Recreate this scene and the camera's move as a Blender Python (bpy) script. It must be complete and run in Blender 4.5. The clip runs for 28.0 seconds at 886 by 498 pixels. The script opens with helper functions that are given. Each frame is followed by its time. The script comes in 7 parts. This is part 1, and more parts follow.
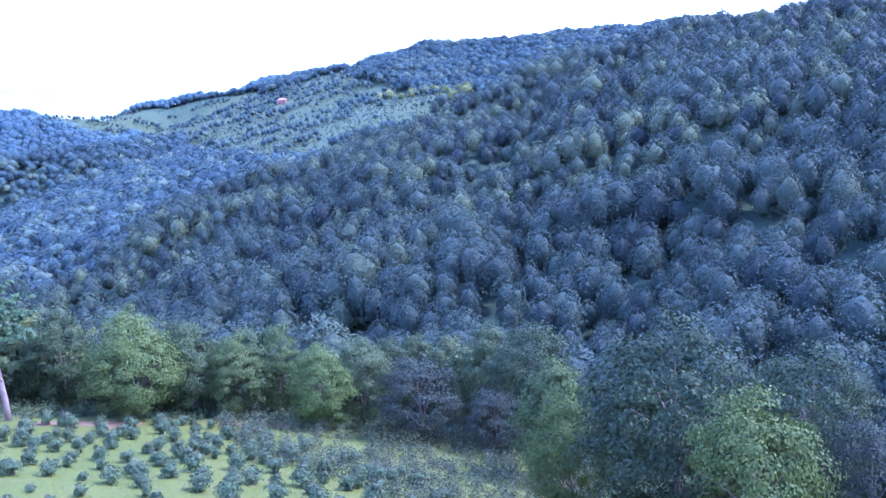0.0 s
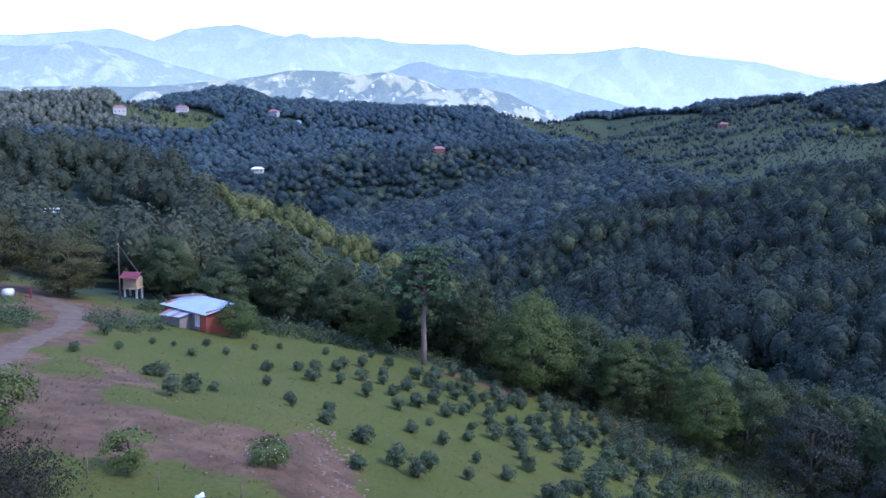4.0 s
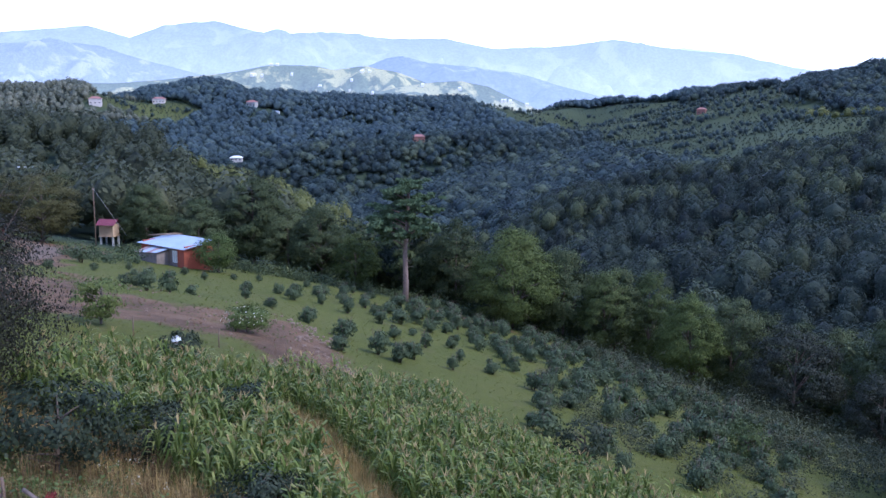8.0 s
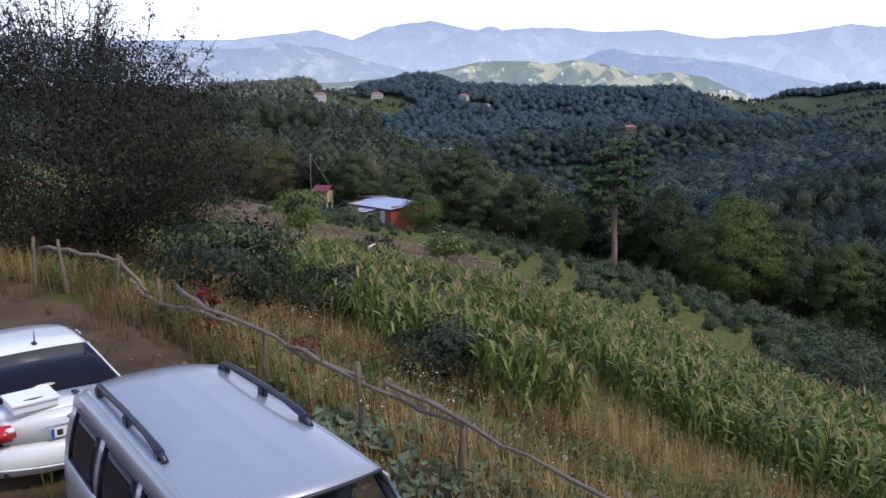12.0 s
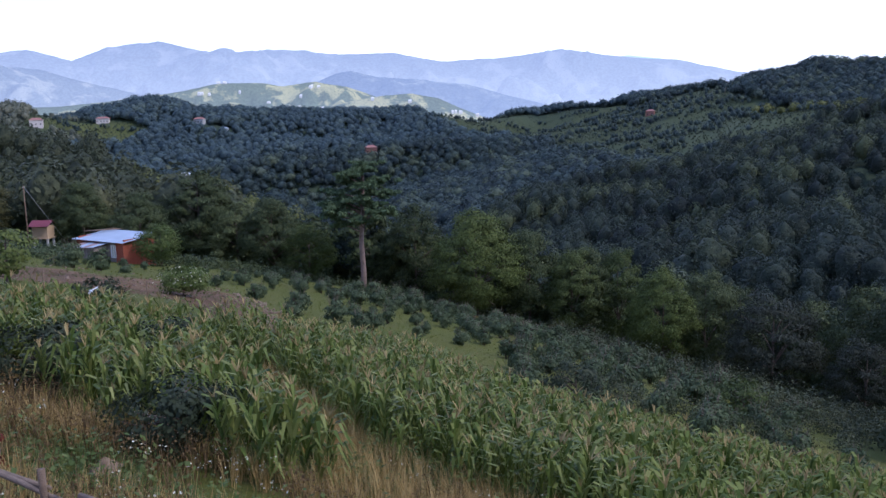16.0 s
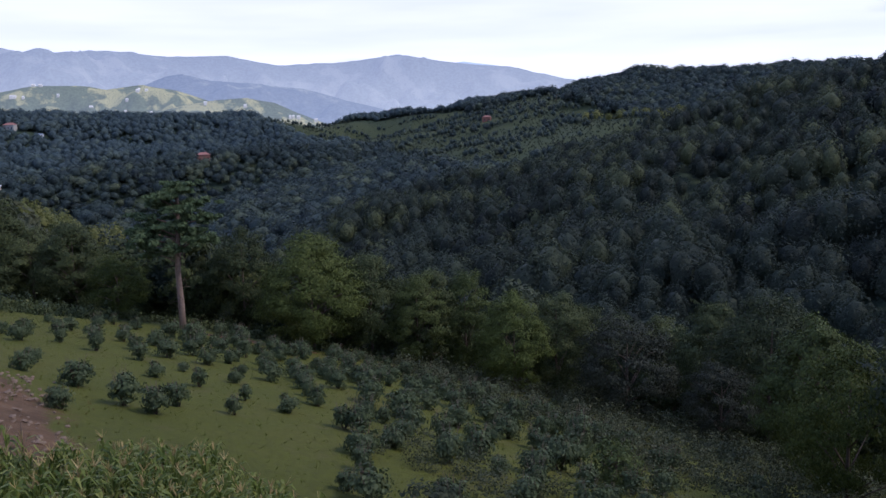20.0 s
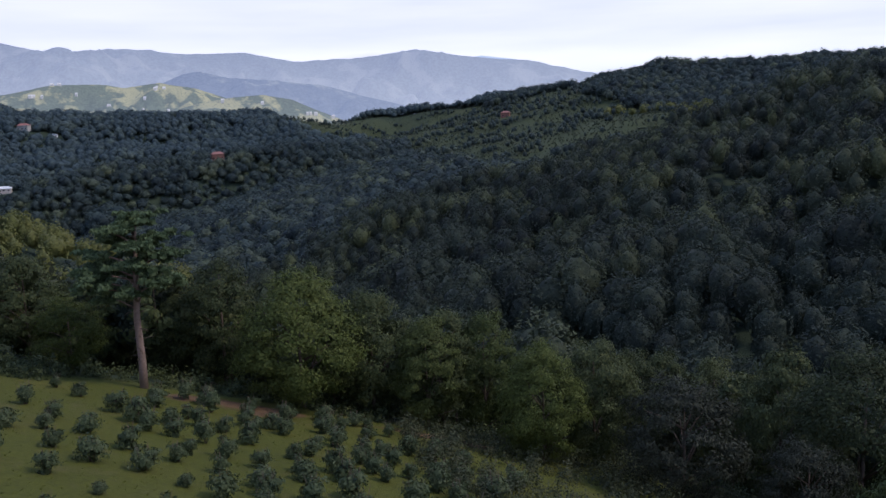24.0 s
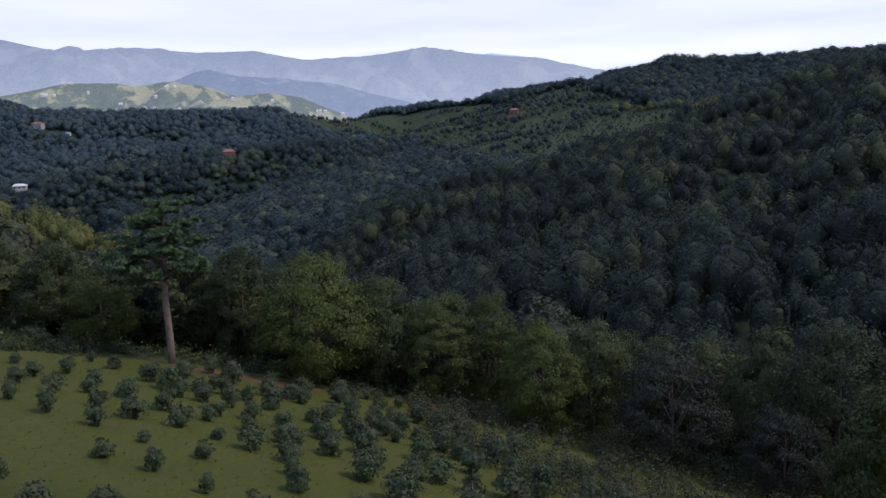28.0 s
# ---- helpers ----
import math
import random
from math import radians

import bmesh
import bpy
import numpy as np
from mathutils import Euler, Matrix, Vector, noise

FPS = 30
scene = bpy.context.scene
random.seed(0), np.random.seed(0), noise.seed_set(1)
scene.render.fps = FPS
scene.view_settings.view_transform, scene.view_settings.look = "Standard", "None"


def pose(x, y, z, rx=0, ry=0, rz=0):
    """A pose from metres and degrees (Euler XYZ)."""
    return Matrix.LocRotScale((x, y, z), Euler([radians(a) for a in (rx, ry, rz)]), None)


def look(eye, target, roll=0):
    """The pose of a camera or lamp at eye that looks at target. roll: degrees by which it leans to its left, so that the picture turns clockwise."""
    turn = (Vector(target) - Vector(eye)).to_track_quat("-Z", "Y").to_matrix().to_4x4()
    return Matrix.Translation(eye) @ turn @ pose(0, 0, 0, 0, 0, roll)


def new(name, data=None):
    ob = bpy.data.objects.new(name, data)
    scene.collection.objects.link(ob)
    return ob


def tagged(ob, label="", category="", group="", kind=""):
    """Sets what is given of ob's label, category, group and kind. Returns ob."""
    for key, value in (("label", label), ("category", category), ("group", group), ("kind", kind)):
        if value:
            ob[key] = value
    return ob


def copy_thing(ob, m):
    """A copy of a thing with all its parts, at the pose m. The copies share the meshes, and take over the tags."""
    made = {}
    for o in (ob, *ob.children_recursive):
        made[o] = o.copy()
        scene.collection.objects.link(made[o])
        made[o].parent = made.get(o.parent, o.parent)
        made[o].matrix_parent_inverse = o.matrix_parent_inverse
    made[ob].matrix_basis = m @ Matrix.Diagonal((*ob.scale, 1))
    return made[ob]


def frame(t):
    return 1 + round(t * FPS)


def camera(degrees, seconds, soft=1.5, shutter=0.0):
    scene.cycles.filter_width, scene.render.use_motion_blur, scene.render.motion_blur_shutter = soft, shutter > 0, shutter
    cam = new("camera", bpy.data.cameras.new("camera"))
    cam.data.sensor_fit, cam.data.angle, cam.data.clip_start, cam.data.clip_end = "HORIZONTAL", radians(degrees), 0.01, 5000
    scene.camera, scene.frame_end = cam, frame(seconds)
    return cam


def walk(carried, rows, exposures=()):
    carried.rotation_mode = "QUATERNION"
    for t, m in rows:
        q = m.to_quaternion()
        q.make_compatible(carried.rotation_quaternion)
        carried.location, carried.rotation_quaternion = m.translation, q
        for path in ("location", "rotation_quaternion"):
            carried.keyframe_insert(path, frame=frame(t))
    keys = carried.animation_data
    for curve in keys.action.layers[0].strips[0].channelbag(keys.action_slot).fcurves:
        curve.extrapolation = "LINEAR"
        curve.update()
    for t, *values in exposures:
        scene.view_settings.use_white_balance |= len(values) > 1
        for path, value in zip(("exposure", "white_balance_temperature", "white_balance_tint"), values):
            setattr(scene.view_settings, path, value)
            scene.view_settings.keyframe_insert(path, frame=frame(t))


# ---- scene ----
cam = camera(55.73, 28.0)

PATH = [
    (0, (0.504, 0.656, 19.258), (4.780, 9.465, 17.233), -5.00),
    (0.5, (-0.024, 0.135, 19.434), (2.892, 9.567, 17.845), -3.93),
    (1, (-0.192, -0.219, 19.328), (1.440, 9.588, 18.250), -2.63),
    (1.5, (-0.131, -0.963, 19.295), (0.358, 8.931, 17.926), -1.46),
    (2, (-0.015, -1.132, 19.167), (-0.373, 8.741, 17.619), -0.65),
    (2.5, (0.074, -0.972, 19.060), (-0.506, 8.879, 17.445), 0.22),
    (4.5, (0.134, -0.893, 17.150), (-0.118, 8.966, 15.496), 1.47),
    (5, (0.157, -1.018, 16.157), (-0.028, 8.842, 14.498), 1.48),
    (5.5, (0.180, -1.003, 15.006), (-0.010, 8.855, 13.337), 1.29),
    (6, (0.187, -1.120, 13.885), (0.025, 8.739, 12.217), 1.12),
    (6.5, (0.177, -1.068, 12.735), (0.011, 8.789, 11.056), 0.99),
    (7, (0.126, -1.117, 11.586), (-0.027, 8.738, 9.896), 0.88),
    (7.5, (0.227, -1.295, 10.461), (0.106, 8.560, 8.769), 0.77),
    (8, (0.285, -1.330, 9.348), (0.151, 8.525, 7.659), 0.61),
    (8.5, (0.343, -1.411, 8.272), (0.167, 8.443, 6.581), 0.53),
    (9, (0.361, -1.357, 7.208), (0.166, 8.497, 5.518), 0.41),
    (9.5, (0.210, -1.048, 6.187), (0.023, 8.806, 4.492), 0.36),
    (10, (0.105, -0.842, 5.173), (-0.055, 9.013, 3.482), 0.19),
    (10.5, (0.026, -0.572, 4.506), (-0.038, 9.282, 2.808), 0.13),
    (11, (0.000, 0.000, 4.421), (-0.055, 9.856, 2.729), 0.07),
    (11.5, (0.032, 0.808, 4.431), (-1.668, 10.511, 2.707), -0.85),
    (12, (-0.038, 1.776, 4.522), (-2.589, 11.288, 2.785), -0.35),
    (12.5, (-0.176, 2.520, 4.526), (-1.122, 12.323, 2.797), 1.04),
    (13, (-0.282, 3.904, 4.497), (-0.206, 13.752, 2.763), 1.05),
    (13.5, (-0.258, 4.201, 4.421), (0.760, 13.998, 2.694), 0.74),
    (15.5, (-0.043, 3.617, 4.564), (0.637, 13.463, 2.957), -1.41),
    (16, (-0.107, 3.594, 4.542), (0.280, 13.468, 3.012), -1.26),
    (16.5, (-0.123, 3.786, 4.592), (0.018, 13.672, 3.098), -1.03),
    (17, (-0.121, 4.298, 4.645), (-0.288, 14.186, 3.165), -0.86),
    (17.5, (-0.084, 5.118, 4.778), (-0.501, 15.001, 3.308), -0.69),
    (18, (0.023, 6.496, 4.932), (0.358, 16.380, 3.452), -0.21),
    (18.5, (0.267, 7.985, 5.084), (1.434, 17.805, 3.596), -0.32),
    (19, (0.648, 9.564, 5.204), (2.371, 19.300, 3.711), -0.64),
    (19.5, (1.152, 11.366, 5.378), (3.235, 21.029, 3.869), -0.98),
    (20, (1.734, 13.409, 5.566), (3.971, 23.037, 4.051), -1.25),
    (20.5, (2.316, 15.694, 5.802), (4.541, 25.323, 4.277), -1.39),
    (21, (2.907, 18.015, 5.995), (5.038, 27.664, 4.463), -1.59),
    (21.5, (3.552, 20.072, 6.301), (5.657, 29.726, 4.761), -1.71),
    (23.5, (5.734, 28.331, 7.150), (7.762, 37.996, 5.576), -1.84),
    (24, (6.367, 30.354, 7.349), (8.377, 40.023, 5.776), -1.83),
    (24.5, (7.015, 32.398, 7.538), (8.818, 42.109, 5.974), -1.93),
    (25, (7.417, 33.722, 7.559), (9.041, 43.465, 5.997), -1.91),
    (25.5, (7.670, 33.998, 7.567), (9.202, 43.755, 6.000), -1.92),
    (26, (7.671, 33.397, 7.516), (9.214, 43.152, 5.949), -1.92),
    (26.5, (7.418, 32.027, 7.400), (8.935, 41.785, 5.827), -1.94),
    (27, (6.917, 29.919, 7.247), (8.419, 39.679, 5.668), -1.90),
    (27.5, (6.242, 27.098, 7.163), (7.885, 36.835, 5.579), -1.94),
    (28, (5.451, 24.269, 7.044), (7.349, 33.957, 5.448), -1.97),
]
EXPOSURES = ((0, 2.25, 4150, 34), (1, 1.65, 4250, 29), (2, 0.9, 4250, 27), (5, 0.42, 4650, 24), (7, 0.46, 4700, 24), (9, 0.25, 4950, 21), (12, -0.05, 5500, 19), (17, -0.12, 5050, 22), (20, -0.48, 5450, 22), (25, -0.6, 5600, 20), (28, -0.6, 5600, 20))
walk(cam, [(t, look(eye, target, roll)) for t, eye, target, roll in PATH], EXPOSURES)

# ---- world and sun ----
world = bpy.data.worlds.new("sky")
scene.world = world
world.use_nodes = True
wt = world.node_tree
wt.nodes.clear()
w_out = wt.nodes.new("ShaderNodeOutputWorld")
w_bg = wt.nodes.new("ShaderNodeBackground")
w_sky = wt.nodes.new("ShaderNodeTexSky")
w_sky.sky_type = "NISHITA"
w_sky.sun_disc = False
w_sky.sun_elevation = radians(46)
w_sky.sun_rotation = radians(112)
w_sky.air_density, w_sky.dust_density = 1.0, 2.0
w_scale = wt.nodes.new("ShaderNodeVectorMath")
w_scale.operation = "SCALE"
w_scale.inputs["Scale"].default_value = 0.10
w_co = wt.nodes.new("ShaderNodeTexCoord")
w_map = wt.nodes.new("ShaderNodeMapping")
w_map.inputs["Scale"].default_value = (1.2, 1.2, 5.0)
w_noise = wt.nodes.new("ShaderNodeTexNoise")
w_noise.inputs["Scale"].default_value = 1.6
w_noise.inputs["Detail"].default_value = 5
w_ramp = wt.nodes.new("ShaderNodeValToRGB")
w_ramp.color_ramp.elements[0].position, w_ramp.color_ramp.elements[1].position = 0.30, 0.44
w_mix = wt.nodes.new("ShaderNodeMix")
w_mix.data_type = "RGBA"
w_sep = wt.nodes.new("ShaderNodeSeparateXYZ")
w_grad = wt.nodes.new("ShaderNodeValToRGB")
SKY_TONES = ((0.0, (1.62, 1.62, 1.60, 1)), (0.19, (1.20, 1.22, 1.26, 1)), (0.36, (0.62, 0.74, 1.00, 1)), (0.95, (0.42, 0.58, 0.98, 1)))
while len(w_grad.color_ramp.elements) < len(SKY_TONES):
    w_grad.color_ramp.elements.new(0.5)
for e, (p, c) in zip(w_grad.color_ramp.elements, SKY_TONES):
    e.position, e.color = p, c
wt.links.new(w_co.outputs["Generated"], w_sep.inputs[0])
wt.links.new(w_sep.outputs["Z"], w_grad.inputs["Fac"])
# thin layers of cloud
w_map2 = wt.nodes.new("ShaderNodeMapping")
w_map2.inputs["Scale"].default_value = (1.0, 1.0, 9.0)
w_map2.inputs["Location"].default_value = (3.1, 0.4, 0.2)
w_cloud = wt.nodes.new("ShaderNodeTexNoise")
w_cloud.inputs["Scale"].default_value, w_cloud.inputs["Detail"].default_value = 2.4, 6
w_layer = wt.nodes.new("ShaderNodeValToRGB")
for e, (p, c) in zip(w_layer.color_ramp.elements, ((0.36, (0.88, 0.90, 0.95, 1)), (0.62, (1.06, 1.05, 1.03, 1)))):
    e.position, e.color = p, c
w_mul = wt.nodes.new("ShaderNodeMix")
w_mul.data_type, w_mul.blend_type = "RGBA", "MULTIPLY"
w_mul.inputs[0].default_value = 1.0
wt.links.new(w_co.outputs["Generated"], w_map2.inputs["Vector"])
wt.links.new(w_map2.outputs["Vector"], w_cloud.inputs["Vector"])
wt.links.new(w_cloud.outputs["Fac"], w_layer.inputs["Fac"])
wt.links.new(w_grad.outputs["Color"], w_mul.inputs[6])
wt.links.new(w_layer.outputs["Color"], w_mul.inputs[7])
wt.links.new(w_mul.outputs[2], w_mix.inputs[7])
wt.links.new(w_co.outputs["Generated"], w_map.inputs["Vector"])
wt.links.new(w_map.outputs["Vector"], w_noise.inputs["Vector"])
wt.links.new(w_noise.outputs["Fac"], w_ramp.inputs["Fac"])
wt.links.new(w_sky.outputs["Color"], w_scale.inputs[0])
wt.links.new(w_scale.outputs["Vector"], w_mix.inputs[6])
wt.links.new(w_ramp.outputs["Color"], w_mix.inputs[0])
wt.links.new(w_mix.outputs[2], w_bg.inputs["Color"])
w_bg.inputs["Strength"].default_value = 1.0
wt.links.new(w_bg.outputs["Background"], w_out.inputs["Surface"])

sun = new("sun", bpy.data.lights.new("sun", "SUN"))
sun.data.energy, sun.data.angle, sun.data.color = 2.9, radians(10), (1.0, 0.86, 0.62)
sun.matrix_world = look((0, 0, 0), (-0.62, 0.25, -0.74))


# ---- materials ----
def material(name, rough=0.7, metal=0.0):
    m = bpy.data.materials.new(name)
    m.use_nodes = True
    b = m.node_tree.nodes["Principled BSDF"]
    b.inputs["Roughness"].default_value, b.inputs["Metallic"].default_value = rough, metal
    if rough > 0.65 and not metal:
        b.inputs["Specular IOR Level"].default_value = 0.15
    return m, m.node_tree, b


def ramp_node(nt, fac, stops):
    r = nt.nodes.new("ShaderNodeValToRGB")
    while len(r.color_ramp.elements) < len(stops):
        r.color_ramp.elements.new(0.5)
    for e, (p, c) in zip(r.color_ramp.elements, stops):
        e.position, e.color = p, (*c, 1)
    nt.links.new(fac, r.inputs["Fac"])
    return r.outputs["Color"]


def noise_node(nt, scale, detail=4, rough=0.6):
    co = nt.nodes.new("ShaderNodeTexCoord")
    n = nt.nodes.new("ShaderNodeTexNoise")
    n.inputs["Scale"].default_value, n.inputs["Detail"].default_value, n.inputs["Roughness"].default_value = scale, detail, rough
    nt.links.new(co.outputs["Object"], n.inputs["Vector"])
    return n.outputs["Fac"]


def mix_node(nt, fac, a, b, kind="MIX"):
    n = nt.nodes.new("ShaderNodeMix")
    n.data_type, n.blend_type = "RGBA", kind
    for socket, v in ((n.inputs[0], fac), (n.inputs[6], a), (n.inputs[7], b)):
        if isinstance(v, bpy.types.NodeSocket):
            nt.links.new(v, socket)
        else:
            socket.default_value = v if isinstance(v, float) else (*v, 1)
    return n.outputs[2]


def bump_node(nt, bsdf, height, strength=0.3, distance=0.05):
    n = nt.nodes.new("ShaderNodeBump")
    n.inputs["Strength"].default_value, n.inputs["Distance"].default_value = strength, distance
    nt.links.new(height, n.inputs["Height"])
    nt.links.new(n.outputs["Normal"], bsdf.inputs["Normal"])


def plain(name, a, b, scale=3.0, rough=0.7, metal=0.0, bump=0.2, distance=0.02):
    """A surface that varies between two colours at two scales."""
    m, nt, bs = material(name, rough, metal)
    big, fine = noise_node(nt, scale), noise_node(nt, scale * 9, 3)
    c = mix_node(nt, fine, ramp_node(nt, big, ((0.3, a), (0.7, b))), tuple(0.5 * (p + q) for p, q in zip(a, b)))
    nt.links.new(c, bs.inputs["Base Color"])
    bump_node(nt, bs, fine, bump, distance)
    return m


def leafy(name, dark, mid, light, tint=0.5, gloss=0.55, through_leaf=0.25, grain=0.0):
    """Leaves: each leaf its own tone, each tree its own tint."""
    m, nt, bs = material(name, gloss)
    bs.inputs["Specular IOR Level"].default_value = 0.14
    g = nt.nodes.new("ShaderNodeNewGeometry")
    att = nt.nodes.new("ShaderNodeAttribute")
    att.attribute_name = "tint"
    info = nt.nodes.new("ShaderNodeObjectInfo")
    add = nt.nodes.new("ShaderNodeMath")
    add.operation = "ADD"
    nt.links.new(att.outputs["Fac"], add.inputs[0])
    nt.links.new(info.outputs["Random"], add.inputs[1])
    fr = nt.nodes.new("ShaderNodeMath")
    fr.operation = "FRACT"
    nt.links.new(add.outputs[0], fr.inputs[0])
    leaf = ramp_node(nt, g.outputs["Random Per Island"], ((0.0, dark), (0.5, mid), (1.0, light)))
    tree = ramp_node(nt, fr.outputs[0], ((0.0, tuple(v * 0.75 for v in dark)), (0.35, mid), (0.7, mid), (1.0, light)))
    c = mix_node(nt, tint, leaf, tree)
    if grain:
        # clusters of leaves
        spray = noise_node(nt, grain, 4, 0.7)
        c = mix_node(nt, 1.0, c, ramp_node(nt, spray, ((0.32, (0.66, 0.68, 0.70)), (0.68, (1.32, 1.30, 1.20)))), "MULTIPLY")
        bump_node(nt, bs, spray, 0.6, 0.7 / grain)
    nt.links.new(c, bs.inputs["Base Color"])
    tr = nt.nodes.new("ShaderNodeBsdfTranslucent")
    nt.links.new(c, tr.inputs["Color"])
    mx = nt.nodes.new("ShaderNodeMixShader")
    mx.inputs[0].default_value = through_leaf
    out = nt.nodes["Material Output"]
    nt.links.new(bs.outputs[0], mx.inputs[1])
    nt.links.new(tr.outputs[0], mx.inputs[2])
    nt.links.new(mx.outputs[0], out.inputs["Surface"])
    return m


# Darker leaf tones are tinted blue for the haze over the right hill.
M_WOODS = leafy("hazed_broadleaf_woods", (0.027, 0.037, 0.037), (0.048, 0.064, 0.050), (0.104, 0.122, 0.060), 0.85, grain=1.1)
# Blue distance haze mixed into these two leaf colours, strongest in the far woods.
M_FAR_WOODS = leafy("hazed_distant_woods", (0.046, 0.070, 0.088), (0.072, 0.104, 0.118), (0.120, 0.156, 0.138), 0.85, grain=0.45)
M_MID_WOODS = leafy("hazed_valley_leaves", (0.038, 0.056, 0.066), (0.062, 0.088, 0.086), (0.128, 0.152, 0.096), 0.82, grain=0.6)
# Leaf colours raised in place of the sunbeam that falls on this ridge.
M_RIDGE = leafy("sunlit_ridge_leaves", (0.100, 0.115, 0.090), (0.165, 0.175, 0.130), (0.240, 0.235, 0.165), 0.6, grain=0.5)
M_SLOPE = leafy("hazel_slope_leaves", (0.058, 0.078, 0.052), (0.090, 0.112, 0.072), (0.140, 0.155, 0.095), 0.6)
M_SPUR = leafy("mixed_woods", (0.038, 0.047, 0.033), (0.069, 0.080, 0.048), (0.129, 0.130, 0.062), 0.75, grain=0.9)
# Olive leaves, coloured brighter to stand for sun on the spur's end and brow.
M_BRUSH = leafy("sunlit_olive_brush", (0.092, 0.108, 0.036), (0.158, 0.168, 0.056), (0.235, 0.232, 0.080), 0.6, grain=0.9)
M_TREE = leafy("tree_leaves", (0.034, 0.050, 0.022), (0.072, 0.092, 0.038), (0.146, 0.160, 0.060), 0.45)
M_TREE_YELLOW = leafy("yellowing_leaves", (0.042, 0.062, 0.016), (0.075, 0.096, 0.022), (0.132, 0.148, 0.036), 0.3)
M_PINE = leafy("pine_needles", (0.055, 0.085, 0.042), (0.095, 0.138, 0.066), (0.150, 0.195, 0.095), 0.2)
M_HAZEL = leafy("hazel_leaves", (0.046, 0.066, 0.034), (0.082, 0.110, 0.052), (0.142, 0.168, 0.085), 0.3)
M_SCRUB = leafy("scrub_leaves", (0.038, 0.048, 0.027), (0.068, 0.079, 0.040), (0.121, 0.124, 0.062), 0.3)
M_BARK = plain("bark", (0.07, 0.05, 0.04), (0.18, 0.14, 0.11), 4, 0.9, 0, 0.6)
M_PINE_BARK = plain("pine_bark", (0.14, 0.10, 0.082), (0.32, 0.235, 0.195), 4, 0.9, 0, 0.6)

# ---- the lie of the land ----
_rng = np.random.default_rng(7)
_LAT = _rng.random((64, 64))


def vnoise(x, y):
    xi, yi = np.floor(x).astype(int), np.floor(y).astype(int)
    u, v = x - xi, y - yi
    u, v = u * u * (3 - 2 * u), v * v * (3 - 2 * v)
    a, b = _LAT[xi % 64, yi % 64], _LAT[(xi + 1) % 64, yi % 64]
    c, d = _LAT[xi % 64, (yi + 1) % 64], _LAT[(xi + 1) % 64, (yi + 1) % 64]
    return (a * (1 - u) + b * u) * (1 - v) + (c * (1 - u) + d * u) * v


def fbm(x, y, octaves=4):
    s, a, f = 0.0, 0.5, 1.0
    for k in range(octaves):
        s = s + a * (vnoise(x * f + 17.3 * k, y * f + 5.1 * k) - 0.5)
        a, f = a * 0.5, f * 2.1
    return s


def gullies(x, y, span):
    """Side ridges and gullies of a hill's flank, 0 on the ridges to about 1 in the gullies."""
    return np.clip(1 - 6.0 * np.abs(fbm(x / span + 11, y / span + 4, 3)), 0, 1)


def crest_of(x, y, pts, slope, soft=20.0, behind=0.75, gully=0.0, span=90.0):
    """A hill with its crest along pts, falling by slope to the right of that line and more steeply behind it."""
    best = np.full(np.shape(x), -1e4)
    cut = gully * gullies(x, y, span) if gully else 0.0
    for (ax, ay, az), (bx, by, bz) in zip(pts, pts[1:]):
        dx, dy = bx - ax, by - ay
        t = np.clip(((x - ax) * dx + (y - ay) * dy) / (dx * dx + dy * dy), 0, 1)
        d = np.hypot(x - ax - t * dx, y - ay - t * dy)
        side = ((x - ax) * dy - (y - ay) * dx) / (d * math.hypot(dx, dy) + 1e-6)
        slant = behind + (slope - behind) * np.clip(0.5 + side, 0, 1)
        drop = slant * (np.sqrt(d * d + soft * soft) - soft)
        best = np.maximum(best, az + t * (bz - az) - drop - cut * np.clip(drop / 22 - 0.1, 0, 1))
    return best


HILL_RIGHT = ((30, 400, -74), (75, 415, -49), (133, 424, -40), (180, 427, -38), (233, 435, -24), (262, 418, 0), (289, 399, 17), (326, 345, 25), (357, 258, 31), (400, 120, 42), (430, -60, 46))
SPUR_LEFT = ((-420, 330, 8), (-250, 310, 3), (-158, 288, -3), (-106, 279, -8), (-77, 268, -16), (-43, 250, -26), (-17, 238, -34), (20, 222, -60))
HILL_MID = ((-260, 660, -74), (-230, 700, -53), (-190, 724, -40), (-130, 768, -35), (-36, 829, -27), (76, 826, -23), (130, 850, -26))
HILL_TERRACE = ((183, 960, -9), (255, 883, -5), (285, 800, -3), (290, 690, 1), (300, 600, 4), (318, 578, 4), (327, 558, 2))
HILL_NORTH = ((-377, 979, 12), (-307, 1034, 31), (-256, 1048, 18), (-139, 1070, 15), (25, 1099, 13), (103, 1144, 0), (192, 1234, 10), (295, 1162, 18), (350, 1251, 31))
HILL_LIT = ((-900, 640, 30), (-600, 760, 20), (-455, 833, 15), (-408, 890, 23), (-353, 934, 9))
HILL_EAST = ((365, 1142, 31), (365, 985, 32), (419, 851, 46), (525, 747, 45), (640, 560, 45), (700, 300, 50))


FENCE = ((-22, 20.5), (-14.8, 18.6), (-13.4, 18.0), (-11.5, 17.2), (-9.6, 16.0), (-8.2, 15.0), (-6.4, 13.7), (-3.9, 11.9), (-2.25, 10.85), (-0.29, 9.2), (2.1, 8.2), (8, 5.5), (20, 0.0))


def fence_y(x):
    return np.interp(x, [p[0] for p in FENCE], [p[1] for p in FENCE])


def sigm(v):
    return 1 / (1 + np.exp(np.clip(v, -40, 40)))


